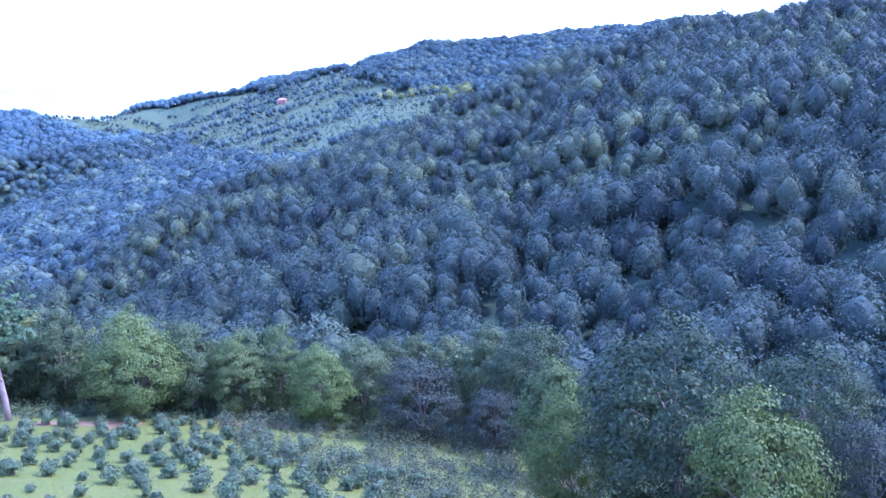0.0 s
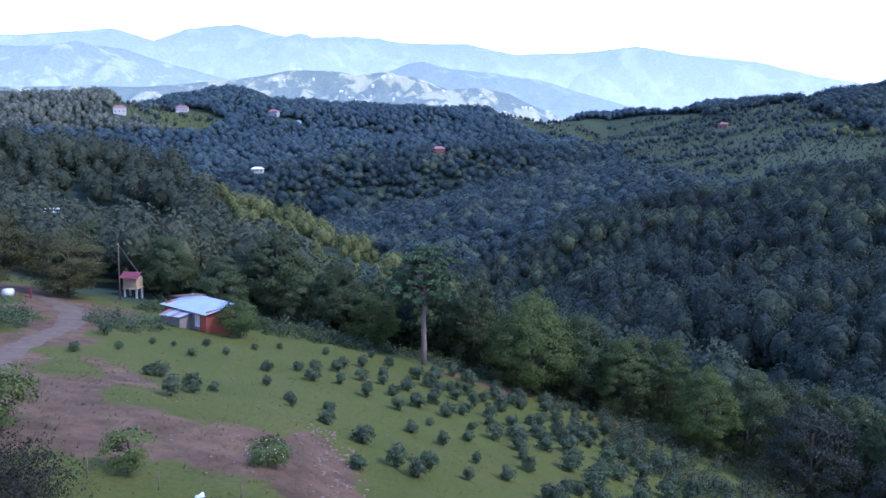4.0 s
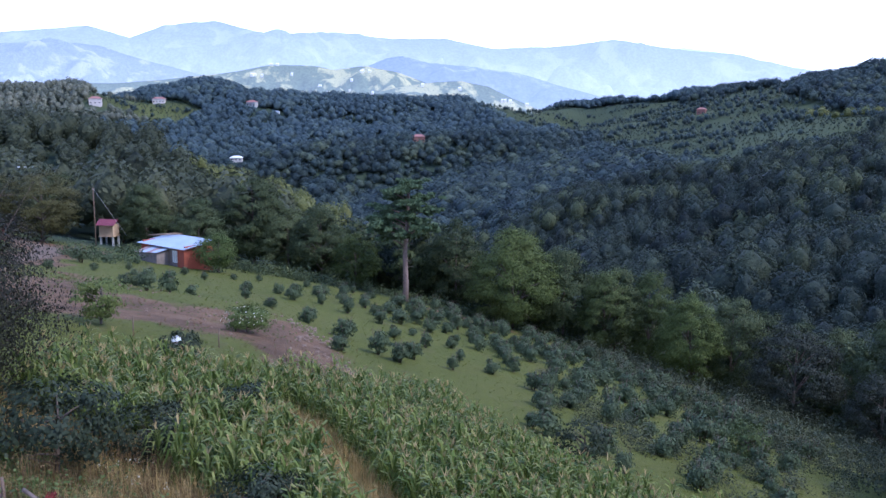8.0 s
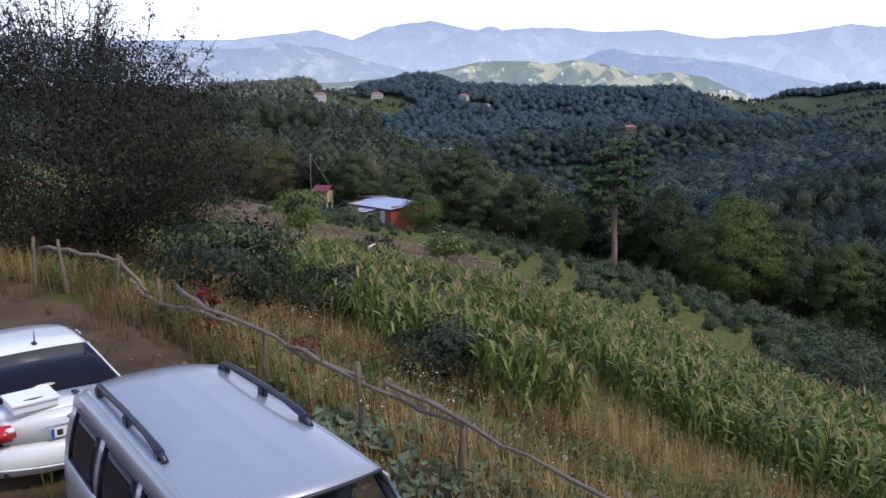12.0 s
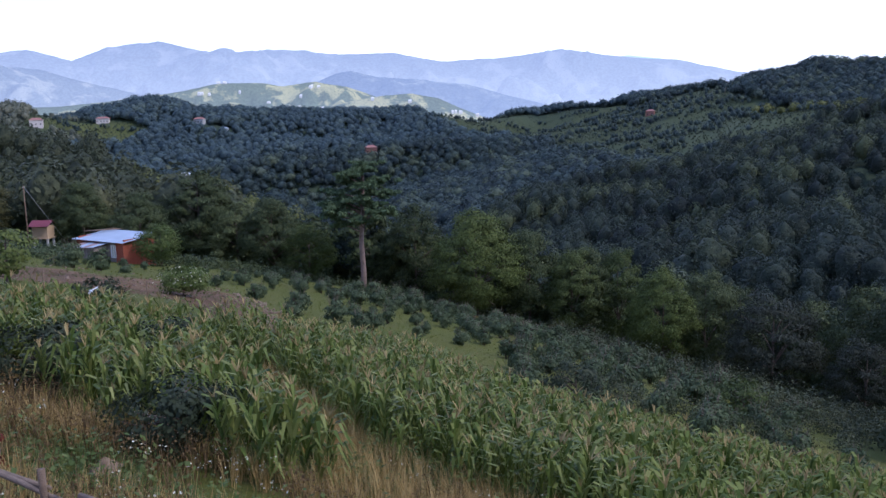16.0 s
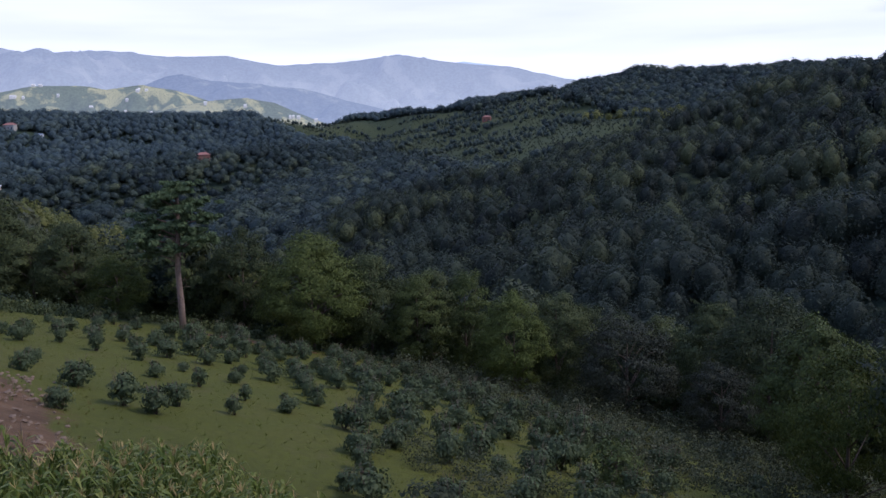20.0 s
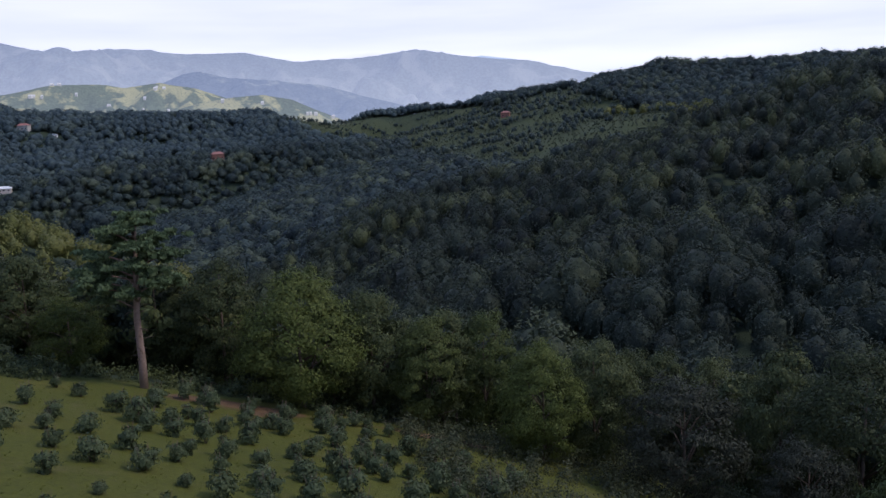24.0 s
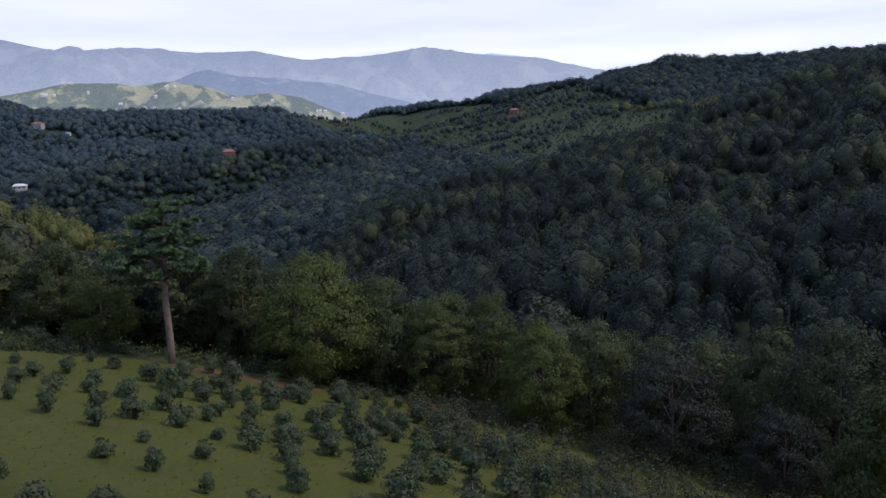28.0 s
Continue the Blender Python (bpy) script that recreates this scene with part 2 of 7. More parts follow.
def near_slope(x, y):
    s = np.sqrt((x + 12) ** 2 + 200)
    z = 2.79 - 0.1382 * (s + x) + 0.0585 * (s - x) - 0.161 * y - 2.337 * np.tanh(y / 30)
    yard = 1 / (1 + np.exp(np.clip((y - 1.2 - fence_y(x)) / 0.9, -40, 40)))
    z = z * (1 - yard) + yard * np.minimum(0.02 * (y - 8), 0.3)
    # the levelled dirt platform and its bank
    bank = sigm((x + 9.5 + 0.25 * (y - 52)) / 1.4) * sigm((38 - y) / 2.0) * sigm((y - 70 - 0.2 * (x + 20)) / 4.0) * sigm((-38 - x) / 4)
    z = z + bank * 1.3
    d = np.maximum(0.12 * x + 0.993 * y - 127, 0.93 * x + 0.36 * y - 92)
    return z - 0.40 * np.logaddexp(0, d / 5) * 5 * sigm((-26 - x) / 6)


def right_hill(x, y):
    return crest_of(x, y, HILL_RIGHT, 0.30, 20, 0.75, 9, 80)


def left_spur(x, y):
    return crest_of(x, y, SPUR_LEFT, 0.36, 10)


def far_hills(x, y):
    """The hills across the valley: the middle spur, the terraces, the northern ridge, the sunlit ridge, the eastern ridge."""
    return [crest_of(x, y, HILL_MID, 0.40, 16, 0.75, 22, 95), crest_of(x, y, HILL_TERRACE, 0.21, 20, 0.75, 5, 120), crest_of(x, y, HILL_NORTH, 0.33, 20, 0.75, 12, 130),
            crest_of(x, y, HILL_LIT, 0.42), crest_of(x, y, HILL_EAST, 0.3)]


def ground_z(x, y):
    x, y = np.asarray(x, float), np.asarray(y, float)
    r = np.hypot(x, y)
    hills = [near_slope(x, y), right_hill(x, y), left_spur(x, y), *far_hills(x, y), np.full(np.shape(x), -95.0)]
    k = 3.0
    top = np.max(hills, axis=0)
    z = top + k * np.log(sum(np.exp((h - top) / k) for h in hills))
    rough = np.clip((r - 130) / 150, 0, 1)
    return z + rough * (6 * fbm(x / 110, y / 110, 3) * np.clip(r / 900, 0.35, 1)) + np.clip(r / 25, 0, 1) * 0.35 * fbm(x / 7, y / 7, 3)


TRACK = ((-37, 58), (-41.5, 68), (-44.5, 77), (-46.0, 86), (-47.2, 94), (-50.5, 103), (-56, 110.5), (-63, 116), (-72, 120))


def maize_far(x):
    return np.interp(x, (-17, -9, -6, -1, 3, 6, 9, 13, 16, 20, 32), (35, 37, 40.5, 46, 38.5, 34.5, 33, 32.5, 31, 31, 33))


def off_track(x, y):
    """Metres from the middle of the dirt track."""
    best = np.full(np.shape(x), 1e3)
    for (ax, ay), (bx, by) in zip(TRACK, TRACK[1:]):
        t = np.clip(((x - ax) * (bx - ax) + (y - ay) * (by - ay)) / ((bx - ax) ** 2 + (by - ay) ** 2), 0, 1)
        best = np.minimum(best, np.hypot(x - ax - t * (bx - ax), y - ay - t * (by - ay)))
    return best


def dirt_of(x, y):
    """How bare the earth is, 0 to 1."""
    n = fbm(x / 6, y / 6, 4)
    e = (x + 38.6) * 0.752 + (y - 67.4) * 0.658
    pad = sigm((e - 2.6) / 1.3) * sigm((-14 - e) / 2) * sigm((41.5 - y) / 1.0) * sigm((y - 72) / 2)
    t = np.clip(((x + 36.4) * 13.5 - (y - 75.8) * 14.0) / 378, 0, 1)
    strip = np.exp(-(np.hypot(x + 36.4 - 13.5 * t, y - 75.8 + 14.0 * t) / 1.5) ** 2)
    bank = np.exp(-((x + 9.5 + 0.25 * (y - 52)) / 2.6) ** 2 - ((y - 55) / 10) ** 4)
    yard = sigm((y - 0.3 - fence_y(x)) / 0.6)
    patch = np.exp(-((x + 15.8) / 6) ** 4 - ((y - 54) / 11) ** 4)
    verge = np.exp(-(off_track(x, y) / 4.4) ** 2) + 0.9 * np.exp(-((x + 55) / 7) ** 2 - ((y - 106) / 8) ** 2)
    rut = np.exp(-(np.abs(fbm(x / 9 + 3, y / 9)) / 0.03) ** 2)
    edge = np.exp(-((y - 109 + 0.1 * x) / 1.8) ** 2) * (x > -5) * (x < 27)
    return np.clip(np.maximum.reduce([pad * 0.84, bank * 1.1, yard * 1.3, edge * 1.0, strip * 0.75, verge * 0.95, patch * 0.40]) + 2.5 * n * (pad + verge + bank + edge + patch + strip + yard > 0.12), 0, 1)


def open_fields(x, y):
    """Hazel slopes and meadows among the distant woods."""
    right = ((x - 228) / 100) ** 2 + ((y - 700) / 245) ** 2 < 1
    brow = ((x - 160) / 150) ** 2 + ((y - 1110) / 90) ** 2 < 1
    house = ((x - 240) / 130) ** 2 + ((y - 930) / 130) ** 2 < 1
    north = ((x + 330) / 60) ** 2 + ((y - 900) / 50) ** 2 < 1
    left = ((x + 120) / 40) ** 2 + ((y - 225) / 28) ** 2 < 1
    return right | brow | house | north | left


def mesh_of(name, verts, faces, mat, smooth=True):
    me = bpy.data.meshes.new(name)
    verts, faces = np.asarray(verts, np.float32), np.asarray(faces, np.int32)
    me.vertices.add(len(verts))
    me.vertices.foreach_set("co", verts.ravel())
    n, k = faces.shape
    me.loops.add(n * k)
    me.polygons.add(n)
    me.loops.foreach_set("vertex_index", faces.ravel())
    me.polygons.foreach_set("loop_start", np.arange(0, n * k, k, dtype=np.int32))
    me.polygons.foreach_set("use_smooth", np.full(n, smooth))
    me.update(calc_edges=True)
    me.materials.append(mat)
    return me


def ground_material():
    m, nt, bs = material("meadow_and_earth", 0.9)
    fine, big, mid = noise_node(nt, 2.6, 8, 0.8), noise_node(nt, 0.11, 4), noise_node(nt, 0.6, 4)
    grass = mix_node(nt, mid, ramp_node(nt, big, ((0.3, (0.077, 0.088, 0.014)), (0.5, (0.110, 0.116, 0.018)), (0.72, (0.150, 0.130, 0.030)))), (0.103, 0.114, 0.017))
    grass = mix_node(nt, ramp_node(nt, fine, ((0.42, (0, 0, 0)), (0.70, (0.850, 0.85, 0.85)))), grass, (0.059, 0.060, 0.018))
    thatch = noise_node(nt, 0.27, 5, 0.7)
    grass = mix_node(nt, ramp_node(nt, thatch, ((0.56, (0, 0, 0)), (0.72, (0.55, 0.55, 0.55)))), grass, (0.135, 0.115, 0.050))
    earth = mix_node(nt, fine, ramp_node(nt, mid, ((0.3, (0.110, 0.072, 0.040)), (0.5, (0.195, 0.116, 0.060)), (0.7, (0.230, 0.155, 0.090)))), (0.105, 0.072, 0.042))
    earth = mix_node(nt, 1.0, earth, ramp_node(nt, noise_node(nt, 0.21, 5, 0.7), ((0.34, (0.62, 0.60, 0.62)), (0.52, (1.0, 0.97, 0.98)), (0.68, (1.28, 1.22, 1.20)))), "MULTIPLY")
    a = nt.nodes.new("ShaderNodeAttribute")
    a.attribute_name = "dirt"
    sub = nt.nodes.new("ShaderNodeMath")
    sub.operation = "MULTIPLY_ADD"
    nt.links.new(fine, sub.inputs[0])
    sub.inputs[1].default_value = 0.7
    nt.links.new(a.outputs["Fac"], sub.inputs[2])
    worn = nt.nodes.new("ShaderNodeMath")
    worn.operation = "MULTIPLY_ADD"
    nt.links.new(noise_node(nt, 0.33, 5, 0.75), worn.inputs[0])
    worn.inputs[1].default_value = 1.1
    lower = nt.nodes.new("ShaderNodeMath")
    lower.operation = "SUBTRACT"
    nt.links.new(sub.outputs[0], lower.inputs[0])
    lower.inputs[1].default_value = 0.58
    nt.links.new(lower.outputs[0], worn.inputs[2])
    mask = ramp_node(nt, worn.outputs[0], ((0.66, (0, 0, 0)), (0.92, (1, 1, 1))))
    w = nt.nodes.new("ShaderNodeAttribute")
    w.attribute_name = "wild"
    grass = mix_node(nt, w.outputs["Fac"], grass, mix_node(nt, mid, (0.030, 0.045, 0.030), (0.055, 0.075, 0.045)))
    nt.links.new(mix_node(nt, mask, grass, earth), bs.inputs["Base Color"])
    bump_node(nt, bs, fine, 0.9, 0.15)
    return m


def build_ground():
    az = np.radians(np.concatenate([np.arange(-62, 62.01, 0.4), np.arange(66, 298, 4)]))
    rr = np.concatenate([[0.0], 2.0 * 1.0265 ** np.arange(0, 298)])
    A, R = np.meshgrid(az, rr)
    X, Y = R * np.sin(A), R * np.cos(A)
    Z = ground_z(X, Y)
    n, k = X.shape
    i = np.arange(n * k).reshape(n, k)
    j = np.roll(i, -1, 1)
    faces = np.stack([i[:-1], i[1:], j[1:], j[:-1]], -1).reshape(-1, 4)
    me = mesh_of("ground", np.stack([X, Y, Z], -1).reshape(-1, 3), faces, ground_material())
    at = me.attributes.new("dirt", "FLOAT", "POINT")
    at.data.foreach_set("value", dirt_of(X, Y).ravel().astype(np.float32))
    at = me.attributes.new("wild", "FLOAT", "POINT")
    wild = np.clip((np.maximum(0.12 * X + 0.993 * Y - 112, 0.93 * X + 0.36 * Y - 76)) / 4, 0, 1) * np.clip((X + 60) / 20 + (Y - 120) / 10, 0, 1)
    wild *= 1 - 0.34 * (open_fields(X, Y) & (Y > 400)) * np.clip(0.9 + 2.2 * fbm(X / 30 + 3, Y / 14), 0.3, 1)
    wild *= 1 - 0.45 * (open_fields(X, Y) & (Y < 400))
    wild *= 1 - 0.40 * np.exp(-((X - 270) / 70) ** 2 - ((Y - 862) / 16) ** 2) - 0.6 * np.exp(-((X + 330) / 55) ** 4 - ((Y - 900) / 45) ** 4)
    at.data.foreach_set("value", wild.ravel().astype(np.float32))
    tagged(new("ground", me), "green hillside meadow with bare earth, falling to a wooded valley", "ground", kind="structure")


build_ground()


# ---- woods ----
def ico(levels):
    bm = bmesh.new()
    bmesh.ops.create_icosphere(bm, subdivisions=levels, radius=1)
    v = np.array([p.co[:] for p in bm.verts])
    f = np.array([[p.index for p in q.verts] for q in bm.faces])
    bm.free()
    return v, f


def leaf_quads(centres, normals, size, rng, droop=0.0, jitter=0.35):
    """A leaf or spray of leaves at each centre, lying roughly along the crown's surface."""
    n = len(centres)
    w = normals + jitter * rng.normal(size=(n, 3))
    w /= np.linalg.norm(w, axis=1, keepdims=True)
    u = rng.normal(size=(n, 3))
    u[:, 2] -= droop
    u -= w * (u * w).sum(1, keepdims=True)
    u /= np.linalg.norm(u, axis=1, keepdims=True)
    v = np.cross(w, u)
    v /= np.linalg.norm(v, axis=1, keepdims=True) + 1e-9
    s = size * rng.uniform(0.6, 1.35, (n, 1))
    q = np.stack([centres - u * s, centres + v * s * 0.55, centres + u * s, centres - v * s * 0.55], 1)
    return q.reshape(-1, 3), np.arange(4 * n).reshape(n, 4)


def wood_template(kind, core, solid, leaves, size, seed):
    """One crown of a wood, about 1 high and 0.7 wide, its foot at 0: sprays of leaves over several round lobes."""
    rng = np.random.default_rng(seed)
    v, f = ico(core)
    w = rng.uniform(0.30, 0.37)
    # lobes: centre and radius, in a crown of radius 1
    lobes = [(np.array((0, 0, 0.0)), 0.74), (np.array((*rng.normal(size=2) * 0.15, 0.42)), rng.uniform(0.5, 0.57))]
    for k in range(9):
        a, up = 2.4 * k + rng.uniform(-0.5, 0.5), -0.45 + 0.115 * k + rng.uniform(-0.12, 0.12)
        r = rng.uniform(0.34, 0.48)
        out = math.sqrt(max(0.05, 1 - up * up)) * (1 - r) * rng.uniform(0.85, 1.2) * (1 - kind * 0.4 * max(up, 0))
        lobes.append((np.array((math.cos(a) * out, math.sin(a) * out, up * 0.85)), r))
    C, R = np.array([c for c, _ in lobes]), np.array([r for _, r in lobes])
    along = v @ C.T
    disc = R[None] ** 2 - (C * C).sum(1)[None] + along ** 2
    reach = np.where(disc > 0, along + np.sqrt(np.clip(disc, 0, None)), 0).max(1)
    scale = np.array((w, w, 0.48))
    inner = v * (reach * solid)[:, None] * scale + (0, 0, 0.52)
    n = leaves * 5
    k = rng.choice(len(R), n, p=R ** 2 / (R ** 2).sum())
    q = rng.normal(size=(n, 3))
    q /= np.linalg.norm(q, axis=1, keepdims=True)
    p = C[k] + q * (R[k] * rng.uniform(0.93, 1.08, n))[:, None]
    hidden = (np.linalg.norm(p[:, None] - C[None], axis=2) < R[None] * 0.9).any(1) | (p[:, 2] < -0.75) | (q[:, 2] < -0.55)
    p, q = p[~hidden][:leaves], q[~hidden][:leaves]
    lv, lf = leaf_quads(p * scale + (0, 0, 0.52), q + (0, 0, 0.15), size, rng, 0.0, 0.5)
    return np.concatenate([inner, lv]), f, lf + len(inner)


def plant_wood(name, label, places, heights, core, solid, leaves, size, mat, seed, girth=1.0):
    rng = np.random.default_rng(seed)
    heights = heights * np.clip(1 + 0.8 * fbm(places[:, 0] / 38, places[:, 1] / 38), 0.7, 1.2)
    temps = [wood_template(rng.uniform(0, 1), core, solid, leaves, size, seed + k) for k in range(9)]
    V, F, tint, base = [], [], [], 0
    z = ground_z(places[:, 0], places[:, 1])
    pick = rng.integers(0, len(temps), len(places))
    turn, wide, tone = rng.uniform(0, 6.28, len(places)), rng.uniform(0.8, 1.2, len(places)), 0.65 * rng.random(len(places)) + 0.2 + 0.9 * fbm(places[:, 0] / 60 + 5, places[:, 1] / 60)
    for k, (v, f3, f4) in enumerate(temps):
        s = np.nonzero(pick == k)[0]
        if not len(s):
            continue
        c, q = np.cos(turn[s])[:, None], np.sin(turn[s])[:, None]
        h, w = heights[s][:, None], (girth * heights[s] * wide[s])[:, None]
        X = (v[:, 0] * c - v[:, 1] * q) * w + places[s, 0:1]
        Y = (v[:, 0] * q + v[:, 1] * c) * w + places[s, 1:2]
        Zc = v[:, 2] * h + z[s][:, None] - 0.3
        V.append(np.stack([X, Y, Zc], -1).reshape(-1, 3))
        tri = np.concatenate([f3, f4[:, [0, 1, 2]], f4[:, [0, 2, 3]]])
        F.append((tri[None] + (base + np.arange(len(s)) * len(v))[:, None, None]).reshape(-1, 3))
        tint.append(np.repeat(tone[s], len(v)))
        base += len(s) * len(v)
    me = mesh_of(name, np.concatenate(V), np.concatenate(F), mat)
    at = me.attributes.new("tint", "FLOAT", "POINT")
    at.data.foreach_set("value", np.concatenate(tint).astype(np.float32))
    return tagged(new(name, me), label, "woods", kind="stuff")


def scatter(x0, x1, y0, y1, step, seed, keep):
    """Jittered places in a rectangle where keep(x, y) holds."""
    rng = np.random.default_rng(seed)
    gx, gy = np.meshgrid(np.arange(x0, x1, step), np.arange(y0, y1, step))
    x, y = gx.ravel() + rng.uniform(-0.45, 0.45, gx.size) * step, gy.ravel() + rng.uniform(-0.45, 0.45, gx.size) * step
    ok = keep(x, y)
    return np.stack([x[ok], y[ok]], 1)


def in_view(x, y, lo=-29, hi=47):
    a = np.degrees(np.arctan2(x, y + 12))
    return (a > lo) & (a < hi)


def treeline(x, y):
    """Metres past the edge of the orchard, into the wood."""
    return np.maximum(0.12 * x + 0.993 * y - 115, 0.93 * x + 0.36 * y - 78)


def hill_of(x, y):
    """Which hill a place lies on: 0 the near slope, 1 the right hill, 2 the left spur, 3 the rest."""
    h = [near_slope(x, y), right_hill(x, y), left_spur(x, y), np.maximum.reduce(far_hills(x, y))]
    return np.argmax(h, axis=0)


HOUSES = ((-365, 855, 12, 8, 5.5), (-331, 943, 13, 7, 4.5), (-234, 972, 11, 8, 4.6), (-207, 978, 6, 5, 3), (-36, 829, 11, 8, 5), (-190, 727, 10, 6, 2.9), (254, 880, 8.5, 6.5, 4.6))


def by_house(x, y):
    """Cleared ground round the far houses and on their valley side."""
    ok = np.zeros(np.shape(x), bool)
    for hx, hy, *_ in HOUSES:
        k = math.hypot(hx, hy)
        u, v = (x * hx + y * hy) / k - k, (x * hy - y * hx) / k
        ok |= (np.abs(v) < 11) & (u < 6) & (u > -26)
    return ok


def facing(p):
    """Places on the sides of the hills that face the yard; what lies behind the crests stays bare."""
    e = np.array((2.0, 2.0, 20.0))
    z = ground_z(p[:, 0], p[:, 1]) + 16
    ok = np.ones(len(p), bool)
    for t in np.linspace(0.25, 0.97, 60):
        ok &= ground_z(e[0] + (p[:, 0] - e[0]) * t, e[1] + (p[:, 1] - e[1]) * t) + 5 < e[2] + (z - e[2]) * t + 6 * (t > 0.9)
    return p[ok]


def build_woods():
    rng = np.random.default_rng(3)
    p = scatter(-40, 420, 60, 470, 7.5, 11, lambda x, y: in_view(x, y, -8, 58) & (treeline(x, y) > 16) & (y + x > 90) & (hill_of(x, y) != 3) & ((hill_of(x, y) != 2) | (x > 10)) & (right_hill(x, y) > -90) & (np.hypot(x, y) < 480))
    p = facing(p)
    near = np.hypot(p[:, 0], p[:, 1]) < 270
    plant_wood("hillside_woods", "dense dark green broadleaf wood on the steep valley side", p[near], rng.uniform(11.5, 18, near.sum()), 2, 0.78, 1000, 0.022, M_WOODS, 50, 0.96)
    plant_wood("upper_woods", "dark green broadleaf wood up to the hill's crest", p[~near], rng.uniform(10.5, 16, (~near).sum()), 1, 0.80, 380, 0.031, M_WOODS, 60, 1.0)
    p = scatter(-200, 60, 138, 335, 6.4, 12, lambda x, y: in_view(x, y, -34, 10) & (treeline(x, y) > 10) & (hill_of(x, y) != 3) & (hill_of(x, y) != 1) & ~open_fields(x, y))
    low = p[:, 0] + 0.5 * (p[:, 1] - 240) > -74 + 14 * fbm(p[:, 0] / 20, p[:, 1] / 20)
    plant_wood("spur_woods", "dark mixed broadleaf wood along the crest of a spur", p[~low], rng.uniform(10, 16, (~low).sum()), 1, 0.84, 300, 0.036, M_SPUR, 70)
    plant_wood("spur_brush", "sunlit olive-green young wood on the end of the spur", p[low], rng.uniform(6.0, 9.5, low.sum()), 1, 0.84, 220, 0.042, M_BRUSH, 75)
    p = scatter(-480, 620, 300, 1300, 6.5, 13, lambda x, y: in_view(x, y, -30, 45) & (hill_of(x, y) == 3) & (np.hypot(x, y) > 330) & ~open_fields(x, y) & ~by_house(x, y))
    p = facing(p)
    hills = np.array(far_hills(p[:, 0], p[:, 1]))
    top = np.argmax(hills, axis=0)
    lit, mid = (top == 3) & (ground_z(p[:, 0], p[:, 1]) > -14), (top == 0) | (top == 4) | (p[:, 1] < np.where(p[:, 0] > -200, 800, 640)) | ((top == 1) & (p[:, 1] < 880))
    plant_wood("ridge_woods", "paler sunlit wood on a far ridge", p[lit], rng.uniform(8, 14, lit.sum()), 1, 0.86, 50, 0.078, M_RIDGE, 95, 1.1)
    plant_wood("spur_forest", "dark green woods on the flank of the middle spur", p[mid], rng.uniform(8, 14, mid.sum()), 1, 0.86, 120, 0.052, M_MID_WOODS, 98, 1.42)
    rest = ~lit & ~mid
    plant_wood("valley_woods", "dark green woods with a blue haze tint covering the far valley sides", p[rest], rng.uniform(8, 14, rest.sum()), 1, 0.9, 64, 0.06, M_FAR_WOODS, 90, 1.5)
    p = scatter(-420, 420, 460, 1210, 4.4, 14, lambda x, y: open_fields(x, y) & ~by_house(x, y) & (y > 300) & (fbm(x / 40, y / 40) > -0.2) & in_view(x, y, -30, 45) & (np.sin((y + 0.35 * x + 18 * fbm(x / 90, y / 90)) / 3.2) > -0.85))
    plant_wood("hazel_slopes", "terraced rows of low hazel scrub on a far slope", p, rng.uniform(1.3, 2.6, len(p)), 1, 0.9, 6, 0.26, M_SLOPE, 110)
    p = scatter(-420, 420, 460, 1210, 5.5, 16, lambda x, y: open_fields(x, y) & ~by_house(x, y) & (np.mod((y + 0.35 * x + 30 * fbm(x / 90, y / 90)) / 47, 1) < 0.26) & (fbm(x / 25, y / 25) > -0.05))
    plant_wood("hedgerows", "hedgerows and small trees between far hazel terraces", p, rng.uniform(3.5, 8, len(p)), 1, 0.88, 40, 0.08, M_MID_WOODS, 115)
    p = np.array(((281, 612), (296, 616), (310, 609), (314, 596), (317, 582), (327, 588), (335, 584), (281, 656), (301, 557), (287, 553)), float)
    p = np.concatenate([p, p + (5, 9), p + (-6, 5)])
    plant_wood("brow_trees", "sunlit yellow-green trees on the brow of the far terraces", p, rng.uniform(6, 11, len(p)), 1, 0.84, 110, 0.06, M_BRUSH, 118, 1.2)
    p = scatter(60, 420, 460, 1210, 19, 17, lambda x, y: open_fields(x, y) & ~by_house(x, y) & (fbm(x / 60 + 2, y / 60) > 0.0))
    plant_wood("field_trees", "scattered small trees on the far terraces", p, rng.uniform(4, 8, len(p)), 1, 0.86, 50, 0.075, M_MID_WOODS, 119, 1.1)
    p = scatter(-190, -60, 180, 260, 3.0, 15, lambda x, y: open_fields(x, y) & (y < 300))
    plant_wood("hazel_field", "hazel scrub on a slope below the spur", p, rng.uniform(1.6, 3.0, len(p)), 1, 0.9, 44, 0.12, M_SPUR, 120)


build_woods()


